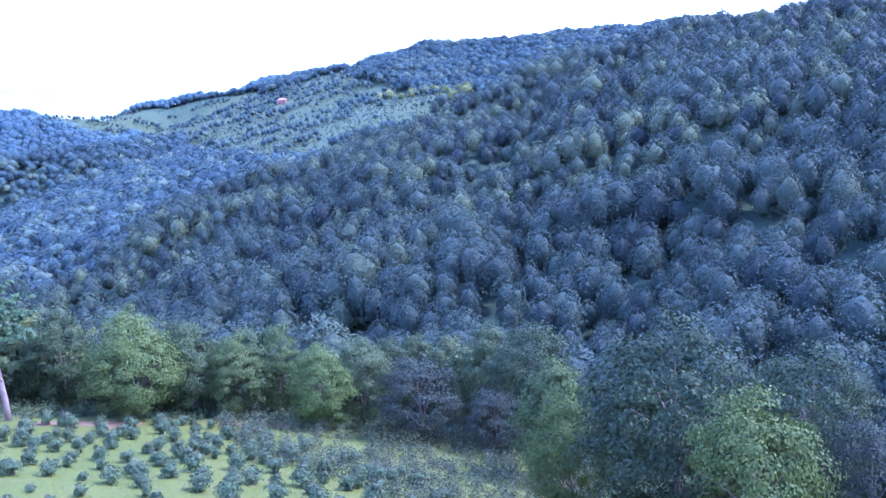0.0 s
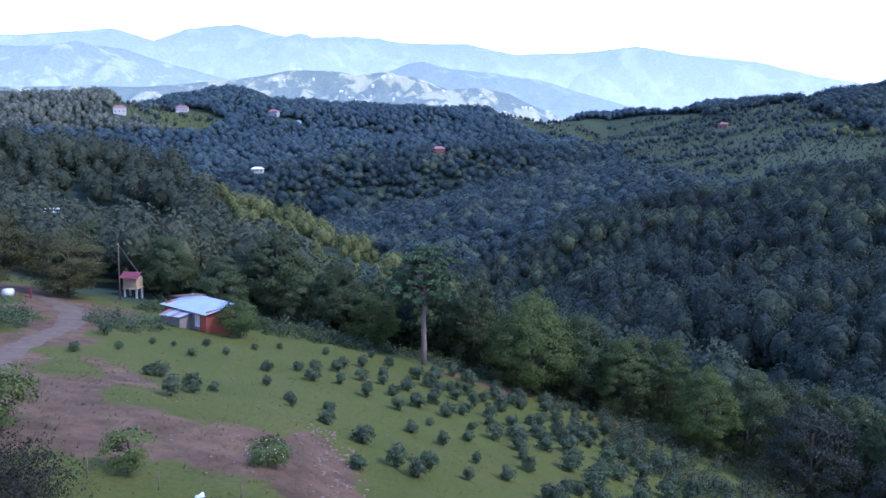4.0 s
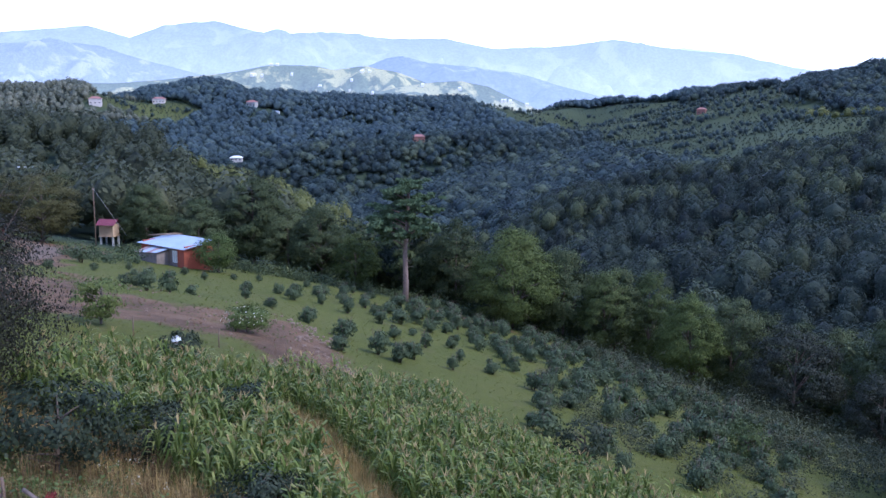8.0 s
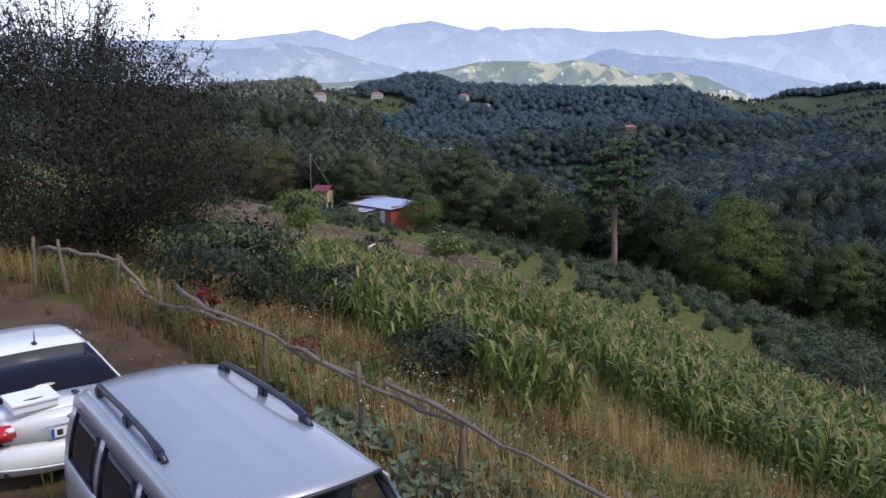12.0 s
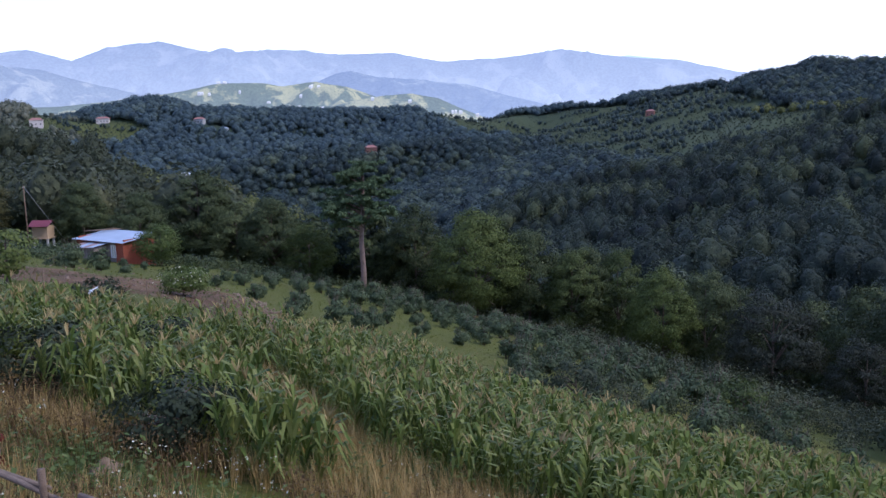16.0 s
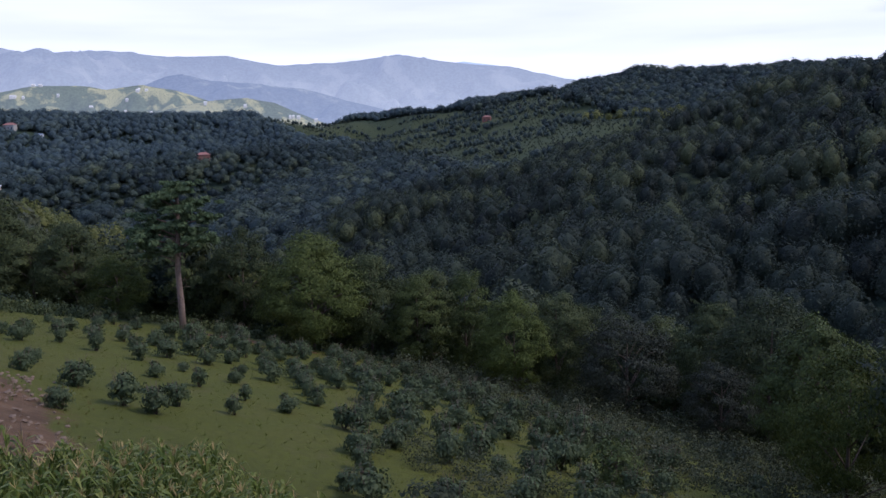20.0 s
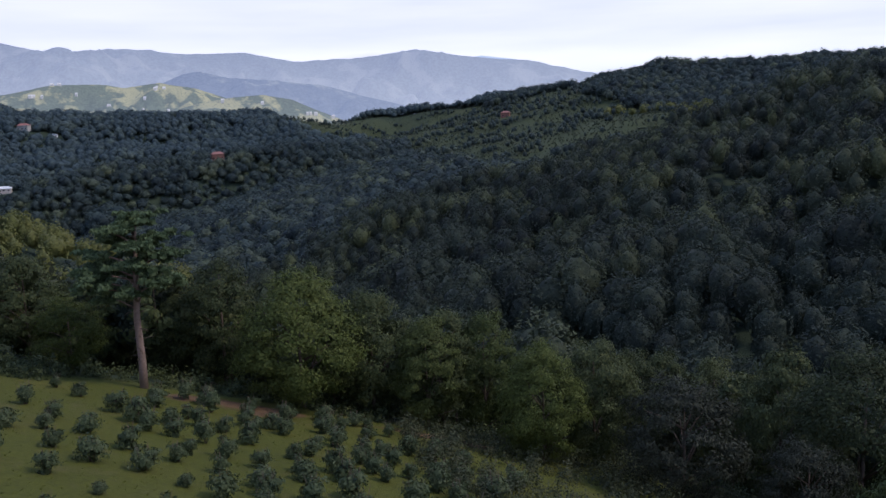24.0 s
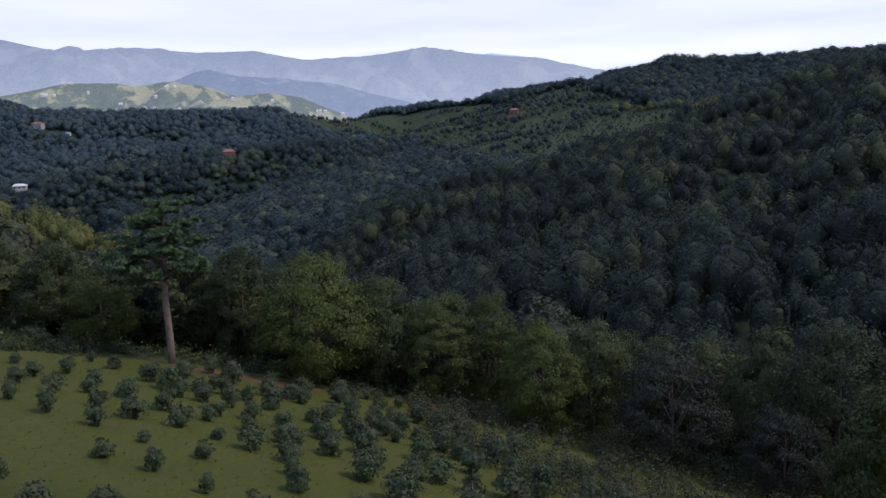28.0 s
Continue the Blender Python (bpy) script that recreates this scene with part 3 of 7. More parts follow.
# ---- far mountains ----
def backdrop_range(name, label, pts, depth, foot, mat, seed, rough, spurs):
    """A range whose crest runs along pts, with spurs and side valleys falling towards the viewer's valley."""
    P = np.array(pts, float)
    s = np.linspace(0, len(P) - 1, 420)
    i = np.clip(s.astype(int), 0, len(P) - 2)
    u = (s - i)
    u = u * u * (3 - 2 * u) * 0.6 + u * 0.4
    c = P[i] * (1 - u)[:, None] + P[i + 1] * u[:, None]
    rows, V = 40, []
    for k in range(rows):
        f = k / (rows - 1)
        pull = 1 - depth * f
        x, y = c[:, 0] * pull, c[:, 1] * pull
        wave = 3.2 * fbm(x / spurs + seed, y / spurs + 0.7 * seed, 4) - 1.6 * np.abs(fbm(x / (spurs * 0.45) + 2 * seed, y / (spurs * 0.45), 3))
        z = c[:, 2] * (1 - f) ** 1.1 + foot * f
        z = z + rough * wave * (3.4 * f * (1 - f)) + 0.05 * rough * fbm(x / 45, y / 45, 3)
        V.append(np.stack([x, y, z], 1))
    V.append(np.stack([c[:, 0] * 1.03, c[:, 1] * 1.03, np.full(len(c), -120.0)], 1))
    V = np.concatenate([V[k] for k in [len(V) - 1, *range(rows)]])
    i = np.arange(len(V)).reshape(rows + 1, -1)
    F = np.stack([i[:-1, :-1], i[1:, :-1], i[1:, 1:], i[:-1, 1:]], -1).reshape(-1, 4)
    return tagged(new(name, mesh_of(name, V, F, mat)), label, "backdrop", kind="structure")


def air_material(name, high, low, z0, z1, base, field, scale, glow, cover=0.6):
    """Distant land behind kilometres of bright air, put in as emission that is strongest in the valleys; woods and
    fields below it.
    """
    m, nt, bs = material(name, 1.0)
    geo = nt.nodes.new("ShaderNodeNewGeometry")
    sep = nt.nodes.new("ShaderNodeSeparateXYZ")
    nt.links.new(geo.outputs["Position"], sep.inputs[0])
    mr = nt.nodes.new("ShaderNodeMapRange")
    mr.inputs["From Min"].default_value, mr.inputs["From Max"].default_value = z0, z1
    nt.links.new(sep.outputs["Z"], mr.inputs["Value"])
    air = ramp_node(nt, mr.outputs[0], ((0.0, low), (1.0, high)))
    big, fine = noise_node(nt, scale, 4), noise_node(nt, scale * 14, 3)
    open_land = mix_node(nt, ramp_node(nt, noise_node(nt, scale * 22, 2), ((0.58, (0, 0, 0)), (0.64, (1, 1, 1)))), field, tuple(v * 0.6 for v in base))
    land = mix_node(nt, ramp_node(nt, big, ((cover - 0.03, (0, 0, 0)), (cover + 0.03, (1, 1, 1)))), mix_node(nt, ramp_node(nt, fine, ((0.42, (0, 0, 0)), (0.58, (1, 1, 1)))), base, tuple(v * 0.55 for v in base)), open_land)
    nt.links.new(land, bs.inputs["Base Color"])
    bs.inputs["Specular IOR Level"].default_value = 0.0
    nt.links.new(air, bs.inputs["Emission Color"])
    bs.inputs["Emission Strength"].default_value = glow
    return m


MOUNT = ((-3300, 2600, 300), (-2600, 3300, 280), (-2049, 3780, 306), (-1866, 3873, 331), (-1704, 3947, 355), (-1535, 4016, 309), (-1391, 4068, 369), (-1168, 4137, 399), (-936, 4196, 344), (-612, 4255, 362),
         (-334, 4286, 333), (-52, 4299, 338), (175, 4295, 291), (509, 4269, 303), (779, 4228, 335), (1043, 4171, 290), (1318, 4108, 265), (1582, 4013, 200), (2000, 3845, 120), (2600, 3400, 60))
MOUNT_PALE = ((600, 4520, 200), (800, 4470, 262), (971, 4408, 286), (1145, 4366, 310), (1315, 4317, 285), (1483, 4263, 240), (1648, 4201, 177), (1850, 4110, 120), (2295, 3950, 90), (2795, 3584, 80), (3500, 2900, 80))
MOUNT_LEFT = ((-2600, 2000, 260), (-1900, 2700, 215), (-1640, 3010, 205), (-1500, 3080, 228), (-1330, 3150, 215), (-1150, 3200, 160), (-950, 3250, 110), (-780, 3280, 40), (-600, 3300, -40))
MOUNT_LIT = ((-1300, 2150, 50), (-900, 2330, 62), (-716, 2405, 84), (-624, 2432, 100), (-541, 2452, 117), (-449, 2471, 120), (-356, 2487, 109), (-265, 2498, 120), (-174, 2507, 105), (-98, 2511, 78), (0, 2515, 40), (150, 2510, -20))
MOUNT_KNOLL = ((-330, 2205, -10), (-212, 2222, 40), (-142, 2228, 57), (-58, 2232, 69), (13, 2233, 73), (84, 2232, 59), (140, 2229, 33), (226, 2223, -2), (330, 2200, -50))
MOUNT_BLUE = ((-480, 3030, 60), (-326, 3045, 141), (-249, 3053, 173), (-192, 3057, 182), (-98, 3062, 158), (57, 3063, 145), (214, 3056, 127), (372, 3041, 82), (510, 3021, 46), (647, 2995, 4), (900, 2900, -50))
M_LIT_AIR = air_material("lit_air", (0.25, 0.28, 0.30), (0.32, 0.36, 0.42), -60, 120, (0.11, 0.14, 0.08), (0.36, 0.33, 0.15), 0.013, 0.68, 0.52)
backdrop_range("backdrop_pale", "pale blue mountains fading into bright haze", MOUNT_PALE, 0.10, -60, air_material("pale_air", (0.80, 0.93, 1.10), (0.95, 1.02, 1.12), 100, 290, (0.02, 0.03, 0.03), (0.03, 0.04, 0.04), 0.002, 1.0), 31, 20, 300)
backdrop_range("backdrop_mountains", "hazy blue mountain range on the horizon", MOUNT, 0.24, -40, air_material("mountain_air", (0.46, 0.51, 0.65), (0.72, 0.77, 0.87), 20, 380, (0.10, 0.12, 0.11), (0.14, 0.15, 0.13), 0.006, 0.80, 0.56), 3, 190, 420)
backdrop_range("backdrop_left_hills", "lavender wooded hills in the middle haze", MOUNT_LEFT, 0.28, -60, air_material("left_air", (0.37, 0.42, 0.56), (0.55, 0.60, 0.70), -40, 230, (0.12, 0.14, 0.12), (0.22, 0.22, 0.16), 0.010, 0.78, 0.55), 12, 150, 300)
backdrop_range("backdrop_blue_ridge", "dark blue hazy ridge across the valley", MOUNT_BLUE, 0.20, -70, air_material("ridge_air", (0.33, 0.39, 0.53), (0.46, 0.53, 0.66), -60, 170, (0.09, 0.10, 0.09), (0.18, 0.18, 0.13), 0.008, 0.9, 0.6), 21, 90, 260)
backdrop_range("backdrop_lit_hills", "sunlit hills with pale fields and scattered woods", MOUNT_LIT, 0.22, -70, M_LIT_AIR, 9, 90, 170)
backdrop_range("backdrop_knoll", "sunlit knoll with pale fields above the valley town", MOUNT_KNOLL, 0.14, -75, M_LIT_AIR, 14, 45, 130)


def build_far_village():
    """Scattered pale houses and trees on the sunlit hills."""
    rng = np.random.default_rng(44)
    wall = plain("far_white_wall", (0.75, 0.73, 0.70), (0.82, 0.80, 0.78), 0.1, 0.8, 0, 0.0)
    dg = bpy.context.evaluated_depsgraph_get()
    V, F = [], []
    for _ in range(70):
        a, r = rng.uniform(-0.30, 0.12), rng.uniform(2080, 2520)
        x, y = r * math.sin(a), r * math.cos(a)
        hit, p, *_ = scene.ray_cast(dg, Vector((x, y, 600)), Vector((0, 0, -1)))
        if not hit:
            continue
        w, h = rng.uniform(2.5, 4.8), rng.uniform(2.5, 4.5)
        b = len(V)
        for dx, dy, dz in ((-w, -5, -3), (w, -5, -3), (w, 5, -3), (-w, 5, -3), (-w, -5, h), (w, -5, h), (w, 5, h), (-w, 5, h), (-w, 0, h + 3), (w, 0, h + 3)):
            V.append((x + dx, y + dy, p.z + dz))
        F += [tuple(b + k for k in f) for f in ((0, 1, 5, 4), (1, 2, 6, 5), (2, 3, 7, 6), (3, 0, 4, 7), (4, 5, 9, 8), (6, 7, 8, 9), (5, 6, 9), (7, 4, 8))]
    me = bpy.data.meshes.new("far_village")
    me.from_pydata(V, [], F)
    me.materials.append(wall)
    tagged(new("far_village", me), "tiny white houses scattered over the sunlit hills", "village", kind="stuff")


build_far_village()


# ---- building blocks ----
def part(name, data, mat, parent=None, label=""):
    """One mesh object, from a bmesh or a mesh, under a thing or a part."""
    if isinstance(data, bmesh.types.BMesh):
        me = bpy.data.meshes.new(name)
        data.to_mesh(me)
        data.free()
        me.materials.append(mat)
    else:
        me = data
    ob = new(name, me)
    if parent:
        ob.parent = parent
    return tagged(ob, label)


def smooth(bm):
    for f in bm.faces:
        f.smooth = True
    return bm


def block(lo, hi, bevel=0.0):
    bm = bmesh.new()
    c = [(p + q) / 2 for p, q in zip(lo, hi)]
    d = [q - p for p, q in zip(lo, hi)]
    bmesh.ops.create_cube(bm, size=1, matrix=Matrix.LocRotScale(c, None, d))
    if bevel:
        bmesh.ops.bevel(bm, geom=bm.edges[:], offset=bevel, segments=2, affect="EDGES")
    return bm


def tube_into(V, F, pts, radii, sides=6):
    """Adds a tapered tube along pts to the vertex and face lists."""
    pts = [Vector(p) for p in pts]
    base = len(V)
    for k, p in enumerate(pts):
        d = (pts[min(k + 1, len(pts) - 1)] - pts[max(k - 1, 0)]).normalized()
        a = d.orthogonal().normalized()
        b = d.cross(a)
        for j in range(sides):
            w = 2 * math.pi * j / sides
            V.append(p + (a * math.cos(w) + b * math.sin(w)) * radii[k])
    for k in range(len(pts) - 1):
        for j in range(sides):
            i, n = base + k * sides + j, base + k * sides + (j + 1) % sides
            F.append((i, n, n + sides, i + sides))
    F.append(tuple(base + (len(pts) - 1) * sides + j for j in range(sides)))
    F.append(tuple(base + j for j in reversed(range(sides))))


def tubes(name, lines, mat, sides=6):
    """A mesh of tapered tubes; lines: (points, radii)."""
    V, F = [], []
    for pts, radii in lines:
        tube_into(V, F, pts, radii, sides)
    me = bpy.data.meshes.new(name)
    me.from_pydata([tuple(v) for v in V], [], F)
    for f in me.polygons:
        f.use_smooth = True
    me.materials.append(mat)
    return me


def at_ground(x, y, turn=0.0, size=(1, 1, 1), sink=0.05):
    return Matrix.LocRotScale((x, y, float(ground_z(x, y)) - sink), Euler((0, 0, turn)), size)


# ---- trees ----
def crown_mesh(name, rng, height, width, low, clumps, per, leaf, mat, taper=0.3, flat=1.0, loose=1.0, core=0.45):
    """A crown of many clumps of leaves, with gaps and an uneven outline."""
    C, N = [], []
    mid, half = (low + height) / 2, (height - low) / 2
    for _ in range(clumps):
        d = rng.normal(size=3)
        d /= np.linalg.norm(d)
        r = rng.uniform(core, 1.0) ** 0.5 if core else rng.uniform(0.25, 0.72)
        zc = d[2] * r
        w = width / 2 * (1 - taper * max(zc, -0.2)) * r
        c = np.array([d[0] * w, d[1] * w, mid + half * zc * 0.92])
        spread = width * rng.uniform(0.085, 0.15) * loose
        q = rng.normal(size=(per, 3))
        q /= np.linalg.norm(q, axis=1, keepdims=True)
        q[:, 2] = np.where(q[:, 2] < -0.3, -q[:, 2] * 0.6, q[:, 2])
        C.append(c + q * spread * rng.uniform(0.5, 1.1, (per, 1)) * (1, 1, 0.8 * flat))
        N.append(q + d * 0.9)
    C, N = np.concatenate(C), np.concatenate(N)
    N /= np.linalg.norm(N, axis=1, keepdims=True)
    v, f = leaf_quads(C, N, leaf, rng, 0.9, 0.3)
    return mesh_of(name, v, f, mat, False)


def limbs(rng, height, width, low, count, thick):
    lines = [([(0, 0, -0.4), (0.05, 0, low * 0.6), (0.12, 0.1, height * 0.5), (0.1, 0.15, height * 0.85)], [thick, thick * 0.8, thick * 0.5, thick * 0.12])]
    for k in range(count):
        a, z = rng.uniform(0, 6.28), rng.uniform(low * 0.6, height * 0.6)
        r, up = width * rng.uniform(0.28, 0.42), rng.uniform(0.1, 0.3) * height
        p = Vector((math.cos(a), math.sin(a), 0))
        lines.append(([(0.08, 0.05, z), tuple(p * r * 0.5 + Vector((0, 0, z + up * 0.6))), tuple(p * r + Vector((0, 0, z + up)))], [thick * 0.4, thick * 0.25, thick * 0.08]))
    return lines


def make_tree(name, label, seed, height, width, low, clumps, per, leaf, mat, taper=0.3, count=9, bark=None):
    rng = np.random.default_rng(seed)
    root = new(name)
    part("trunk", tubes("trunk", limbs(rng, height, width, low, count, 0.02 * height), bark or M_BARK), None, root)
    part("crown", crown_mesh("crown", rng, height, width, low, clumps, per, leaf, mat, taper), None, root)
    return tagged(root, label, "tree")


M_LINDEN = leafy("linden_leaves", (0.054, 0.076, 0.020), (0.104, 0.130, 0.034), (0.180, 0.205, 0.056), 0.3)
M_WILLOW = leafy("grey_willow_leaves", (0.022, 0.026, 0.018), (0.040, 0.046, 0.031), (0.066, 0.074, 0.048), 0.3)
M_FRESH = leafy("fresh_green_leaves", (0.038, 0.056, 0.020), (0.074, 0.098, 0.030), (0.129, 0.150, 0.045), 0.3)

M_WARM = leafy("walnut_leaves", (0.043, 0.044, 0.016), (0.074, 0.074, 0.026), (0.123, 0.112, 0.042), 0.3)

TREE_KINDS = {
    "dark": [make_tree("broadleaf_tree", "tall dark green broadleaf tree at the wood's edge", 200 + k, 12, 9, 0.2, 130, 190, 0.125, M_TREE, tp, 9) for k, tp in enumerate((0.15, 0.4, 0.55))],
    "linden": [make_tree("linden_tree", "large yellow-green linden tree, leaning over the orchard edge", 220, 12, 10, 0.2, 170, 200, 0.115, M_LINDEN, 0.45, 10)],
    "light": [make_tree("ash_tree", "slim fresh green tree with a bright crown", 230, 12, 8, 0.3, 120, 190, 0.12, M_FRESH, 0.35, 8)],
    "yellow": [make_tree("walnut_tree", "open walnut tree with yellowing leaves", 240, 12, 10, 1.0, 120, 180, 0.115, M_TREE_YELLOW, 0.3, 10)],
    "warm": [make_tree("walnut_tree", "broad brownish-green walnut tree beside the dirt track", 245, 12, 10, 0.5, 130, 180, 0.115, M_WARM, 0.25, 9)],
    "willow": [make_tree("willow_tree", "grey-brown willow thicket with bare branches showing", 250, 12, 11, 0.3, 120, 160, 0.13, M_WILLOW, 0.2, 16)],
    "fresh": [make_tree("conical_tree", "fresh green pointed tree in the wood", 260, 12, 8, 0.4, 120, 170, 0.125, M_FRESH, 0.6, 8)],
}
TREE_KINDS["back"] = [make_tree("broadleaf_tree", "dark green broadleaf tree inside the wood", 280 + k, 12, 9, 0.8, 64, 52, 0.28, M_TREE, tp, 6) for k, tp in enumerate((0.3, 0.5))]
M_CHESTNUT = leafy("chestnut_leaves", (0.015, 0.023, 0.012), (0.031, 0.044, 0.020), (0.068, 0.085, 0.037), 0.4)
TREE_KINDS["big"] = [make_tree("chestnut_tree", "huge dark green chestnut tree towering at the orchard's lower edge", 270, 12, 9, 0.4, 170, 150, 0.105, M_CHESTNUT, 0.25, 12)]
TREE_PLACES = (
    ("big", ((42, 48, 20.5, 14.5), (62, 52, 19, 13), (56, 91, 18.5, 13))),
    ("linden", ((8.7, 113.7, 15, 12.6), (31, 104, 12.5, 8.5))),
    ("light", ((28.2, 115, 15, 7.5), (21.5, 113, 13, 7.5))),
    ("willow", ((41, 95, 12, 11.5), (49, 36, 14, 8), (47, 86, 9, 8))),
    ("yellow", ((-14.1, 119, 8.4, 7.2), (39, 58, 12, 8), (39, 37, 15.5, 10))),
    ("warm", ((-60, 119, 11, 11.5), (-69.5, 113.5, 13, 13))),
    ("fresh", ((47, 72, 15, 9), (10.6, 129, 18, 7.5), (-24, 139, 13, 7))),
)
DARK_TREES = (0.5, 124, 15.6, 9.5, 16.3, 117, 15, 10, 23.6, 116, 14.5, 9.7, 37, 106, 14.2, 9, 45, 115, 14, 8.5, 55, 127, 16.8, 9.5, 57.5, 119, 17, 9.5, 67, 125, 20, 10, 56, 103, 18, 10, 
              -20.8, 130, 13.4, 9.5, -27, 134, 12, 10.5, -14, 137, 12, 8, -5.5, 128, 11, 7)
LEFT_TREES = (-38, 122, 10.5, 8, -33, 136, 16, 11, -50, 133, 12, 8.5, -70, 146, 12, 11, -86, 128, 9, 10, -45, 146, 11, 9, -78, 105, 10, 9, -57, 141, 11, 9, -40, 150, 12, 9, -64, 160, 10, 10, -92, 146, 8, 9)


def plant_trees():
    rng = np.random.default_rng(5)
    used = set()

    def put(kind, x, y, h, w, sink=0.3):
        forms = TREE_KINDS[kind]
        ob = forms[int(rng.integers(0, len(forms)))]
        cr = {"dark": 9, "linden": 10, "light": 8, "yellow": 10, "willow": 11, "fresh": 8, "big": 9, "back": 9, "warm": 10}[kind]
        m = at_ground(x, y, rng.uniform(0, 6.28), (w / cr, w / cr, h / 12), sink)
        if ob not in used:
            used.add(ob)
            ob.matrix_basis = m
        else:
            ob = copy_thing(ob, Matrix.LocRotScale(m.translation, m.to_quaternion(), tuple(a / b for a, b in zip(m.to_scale(), ob.scale))))
        tagged(ob, group="trees along the wood edge")

    for kind, rows in TREE_PLACES:
        for row in rows:
            put(kind, *row)
    for flat in (DARK_TREES, LEFT_TREES):
        for k in range(0, len(flat), 4):
            put("dark", *flat[k:k + 4])
    for x, y in scatter(-16, 120, 40, 150, 10.5, 21, lambda x, y: (treeline(x, y) > 8) & (treeline(x, y) < 24) & (y + 0.6 * x > 80)):
        put("back", x, y, rng.uniform(10, 15), rng.uniform(8, 11))


plant_trees()


# ---- the lone pine ----
def build_pine():
    rng = np.random.default_rng(77)
    root = new("pine_tree")
    H = 17.6
    trunk = [(0, 0, -0.5), (0.05, 0, 3), (-0.1, 0.1, 7), (0.15, 0, 11), (0.35, 0, 14), (0.5, 0.1, 16.6)]
    part("trunk", tubes("trunk", [(trunk, [0.42, 0.36, 0.31, 0.25, 0.17, 0.06])], M_PINE_BARK, 10), None, root, "bare reddish-grey pine trunk")
    for _ in range(34):
        z, a = rng.uniform(3.0, 9.5), rng.uniform(0, 6.28)
        r = rng.uniform(0.5, 1.5)
        part("dead_branch", tubes("dead_branch", [([(0, 0, z), (math.cos(a) * r * 0.6, math.sin(a) * r * 0.6, z + 0.05), (math.cos(a) * r, math.sin(a) * r, z - rng.uniform(0.0, 0.35))], [0.05, 0.035, 0.012])], M_BARK, 4), None, root)
    C, N = [], []
    # layered pads of needles: (height, direction, reach, pad width)
    pads = [(16.6, 0.0, 0.5, 2.4), (15.8, 1.2, 1.4, 2.2), (15.6, 4.0, 1.3, 2.2), (14.6, 0.2, 2.2, 2.5), (14.4, 2.6, 1.9, 2.4), (14.2, 5.2, 1.8, 2.4), (13.2, 3.1, 3.6, 2.8), (13.0, 0.4, 2.6, 2.5), (12.6, 1.8, 2.2, 2.4),
            (12.3, 4.5, 2.4, 2.5), (11.6, 3.0, 4.2, 2.8), (11.4, 5.8, 2.4, 2.4), (11.0, 2.3, 3.0, 2.5), (10.4, 0.3, 2.8, 2.3), (10.2, 3.4, 3.4, 2.3), (9.6, 4.9, 2.2, 2.0), (9.4, 1.2, 2.0, 1.9), (8.8, 2.9, 3.0, 2.2), (15.2, 2.9, 2.0, 2.3), (13.8, 1.0, 2.6, 2.4), (12.8, 5.9, 3.2, 2.5), (11.9, 2.5, 3.4, 2.6), (10.9, 3.6, 4.0, 2.5), (10.6, 5.4, 2.8, 2.2), (16.1, 5.2, 1.2, 2.2)]
    for z, a, r, w in pads:
        a += rng.uniform(-0.25, 0.25)
        tip = Vector((math.cos(a) * r, math.sin(a) * r, z + 0.2))
        part("branch", tubes("branch", [([(0.2, 0, z - 0.9), tuple(tip * 0.55 + Vector((0, 0, (z - 0.5) * 0.45))), tuple(tip)], [0.11, 0.08, 0.03])], M_PINE_BARK, 5), None, root)
        for _ in range(14):
            c = np.array(tip) + rng.normal(size=3) * (w * 0.34, w * 0.34, 0.22)
            q = rng.normal(size=(75, 3))
            q /= np.linalg.norm(q, axis=1, keepdims=True)
            q[:, 2] = np.abs(q[:, 2]) * 0.8 + 0.05
            C.append(c + q * (0.55, 0.55, 0.33) * rng.uniform(0.3, 1, (75, 1)))
            N.append(q)
    v, f = leaf_quads(np.concatenate(C), np.concatenate(N), 0.26, rng, 0.0, 0.8)
    part("needles", mesh_of("needles", v, f, M_PINE, False), None, root, "layered dark green needle pads")
    root.matrix_basis = at_ground(-6.4, 112.5, 0.0, (1, 1, 1), 0.2)
    tagged(root, "tall lone pine with a bare trunk above the orchard", "tree")


build_pine()


# ---- hazel orchard ----
def make_bush(seed, label, mat, leaf=0.09, per=900, high=1.7, wide=1.7, clumps=24):
    rng = np.random.default_rng(seed)
    root = new("hazel_bush")
    stems = []
    for _ in range(7):
        a = rng.uniform(0, 6.28)
        r = rng.uniform(0.2, 0.75) * wide * 0.5
        stems.append(([(math.cos(a) * 0.08, math.sin(a) * 0.08, -0.1), (math.cos(a) * r * 0.5, math.sin(a) * r * 0.5, high * 0.45), (math.cos(a) * r, math.sin(a) * r, high * 0.92)], [0.025, 0.02, 0.006]))
    part("stem", tubes("stem", stems, M_BARK, 4), None, root)
    part("foliage", crown_mesh("foliage", rng, high, wide, -0.28, clumps, per // clumps, leaf, mat, 0.12, 1.0, 1.9, 0.0), None, root)
    return tagged(root, label, "bush", "hazel bushes of the orchard")


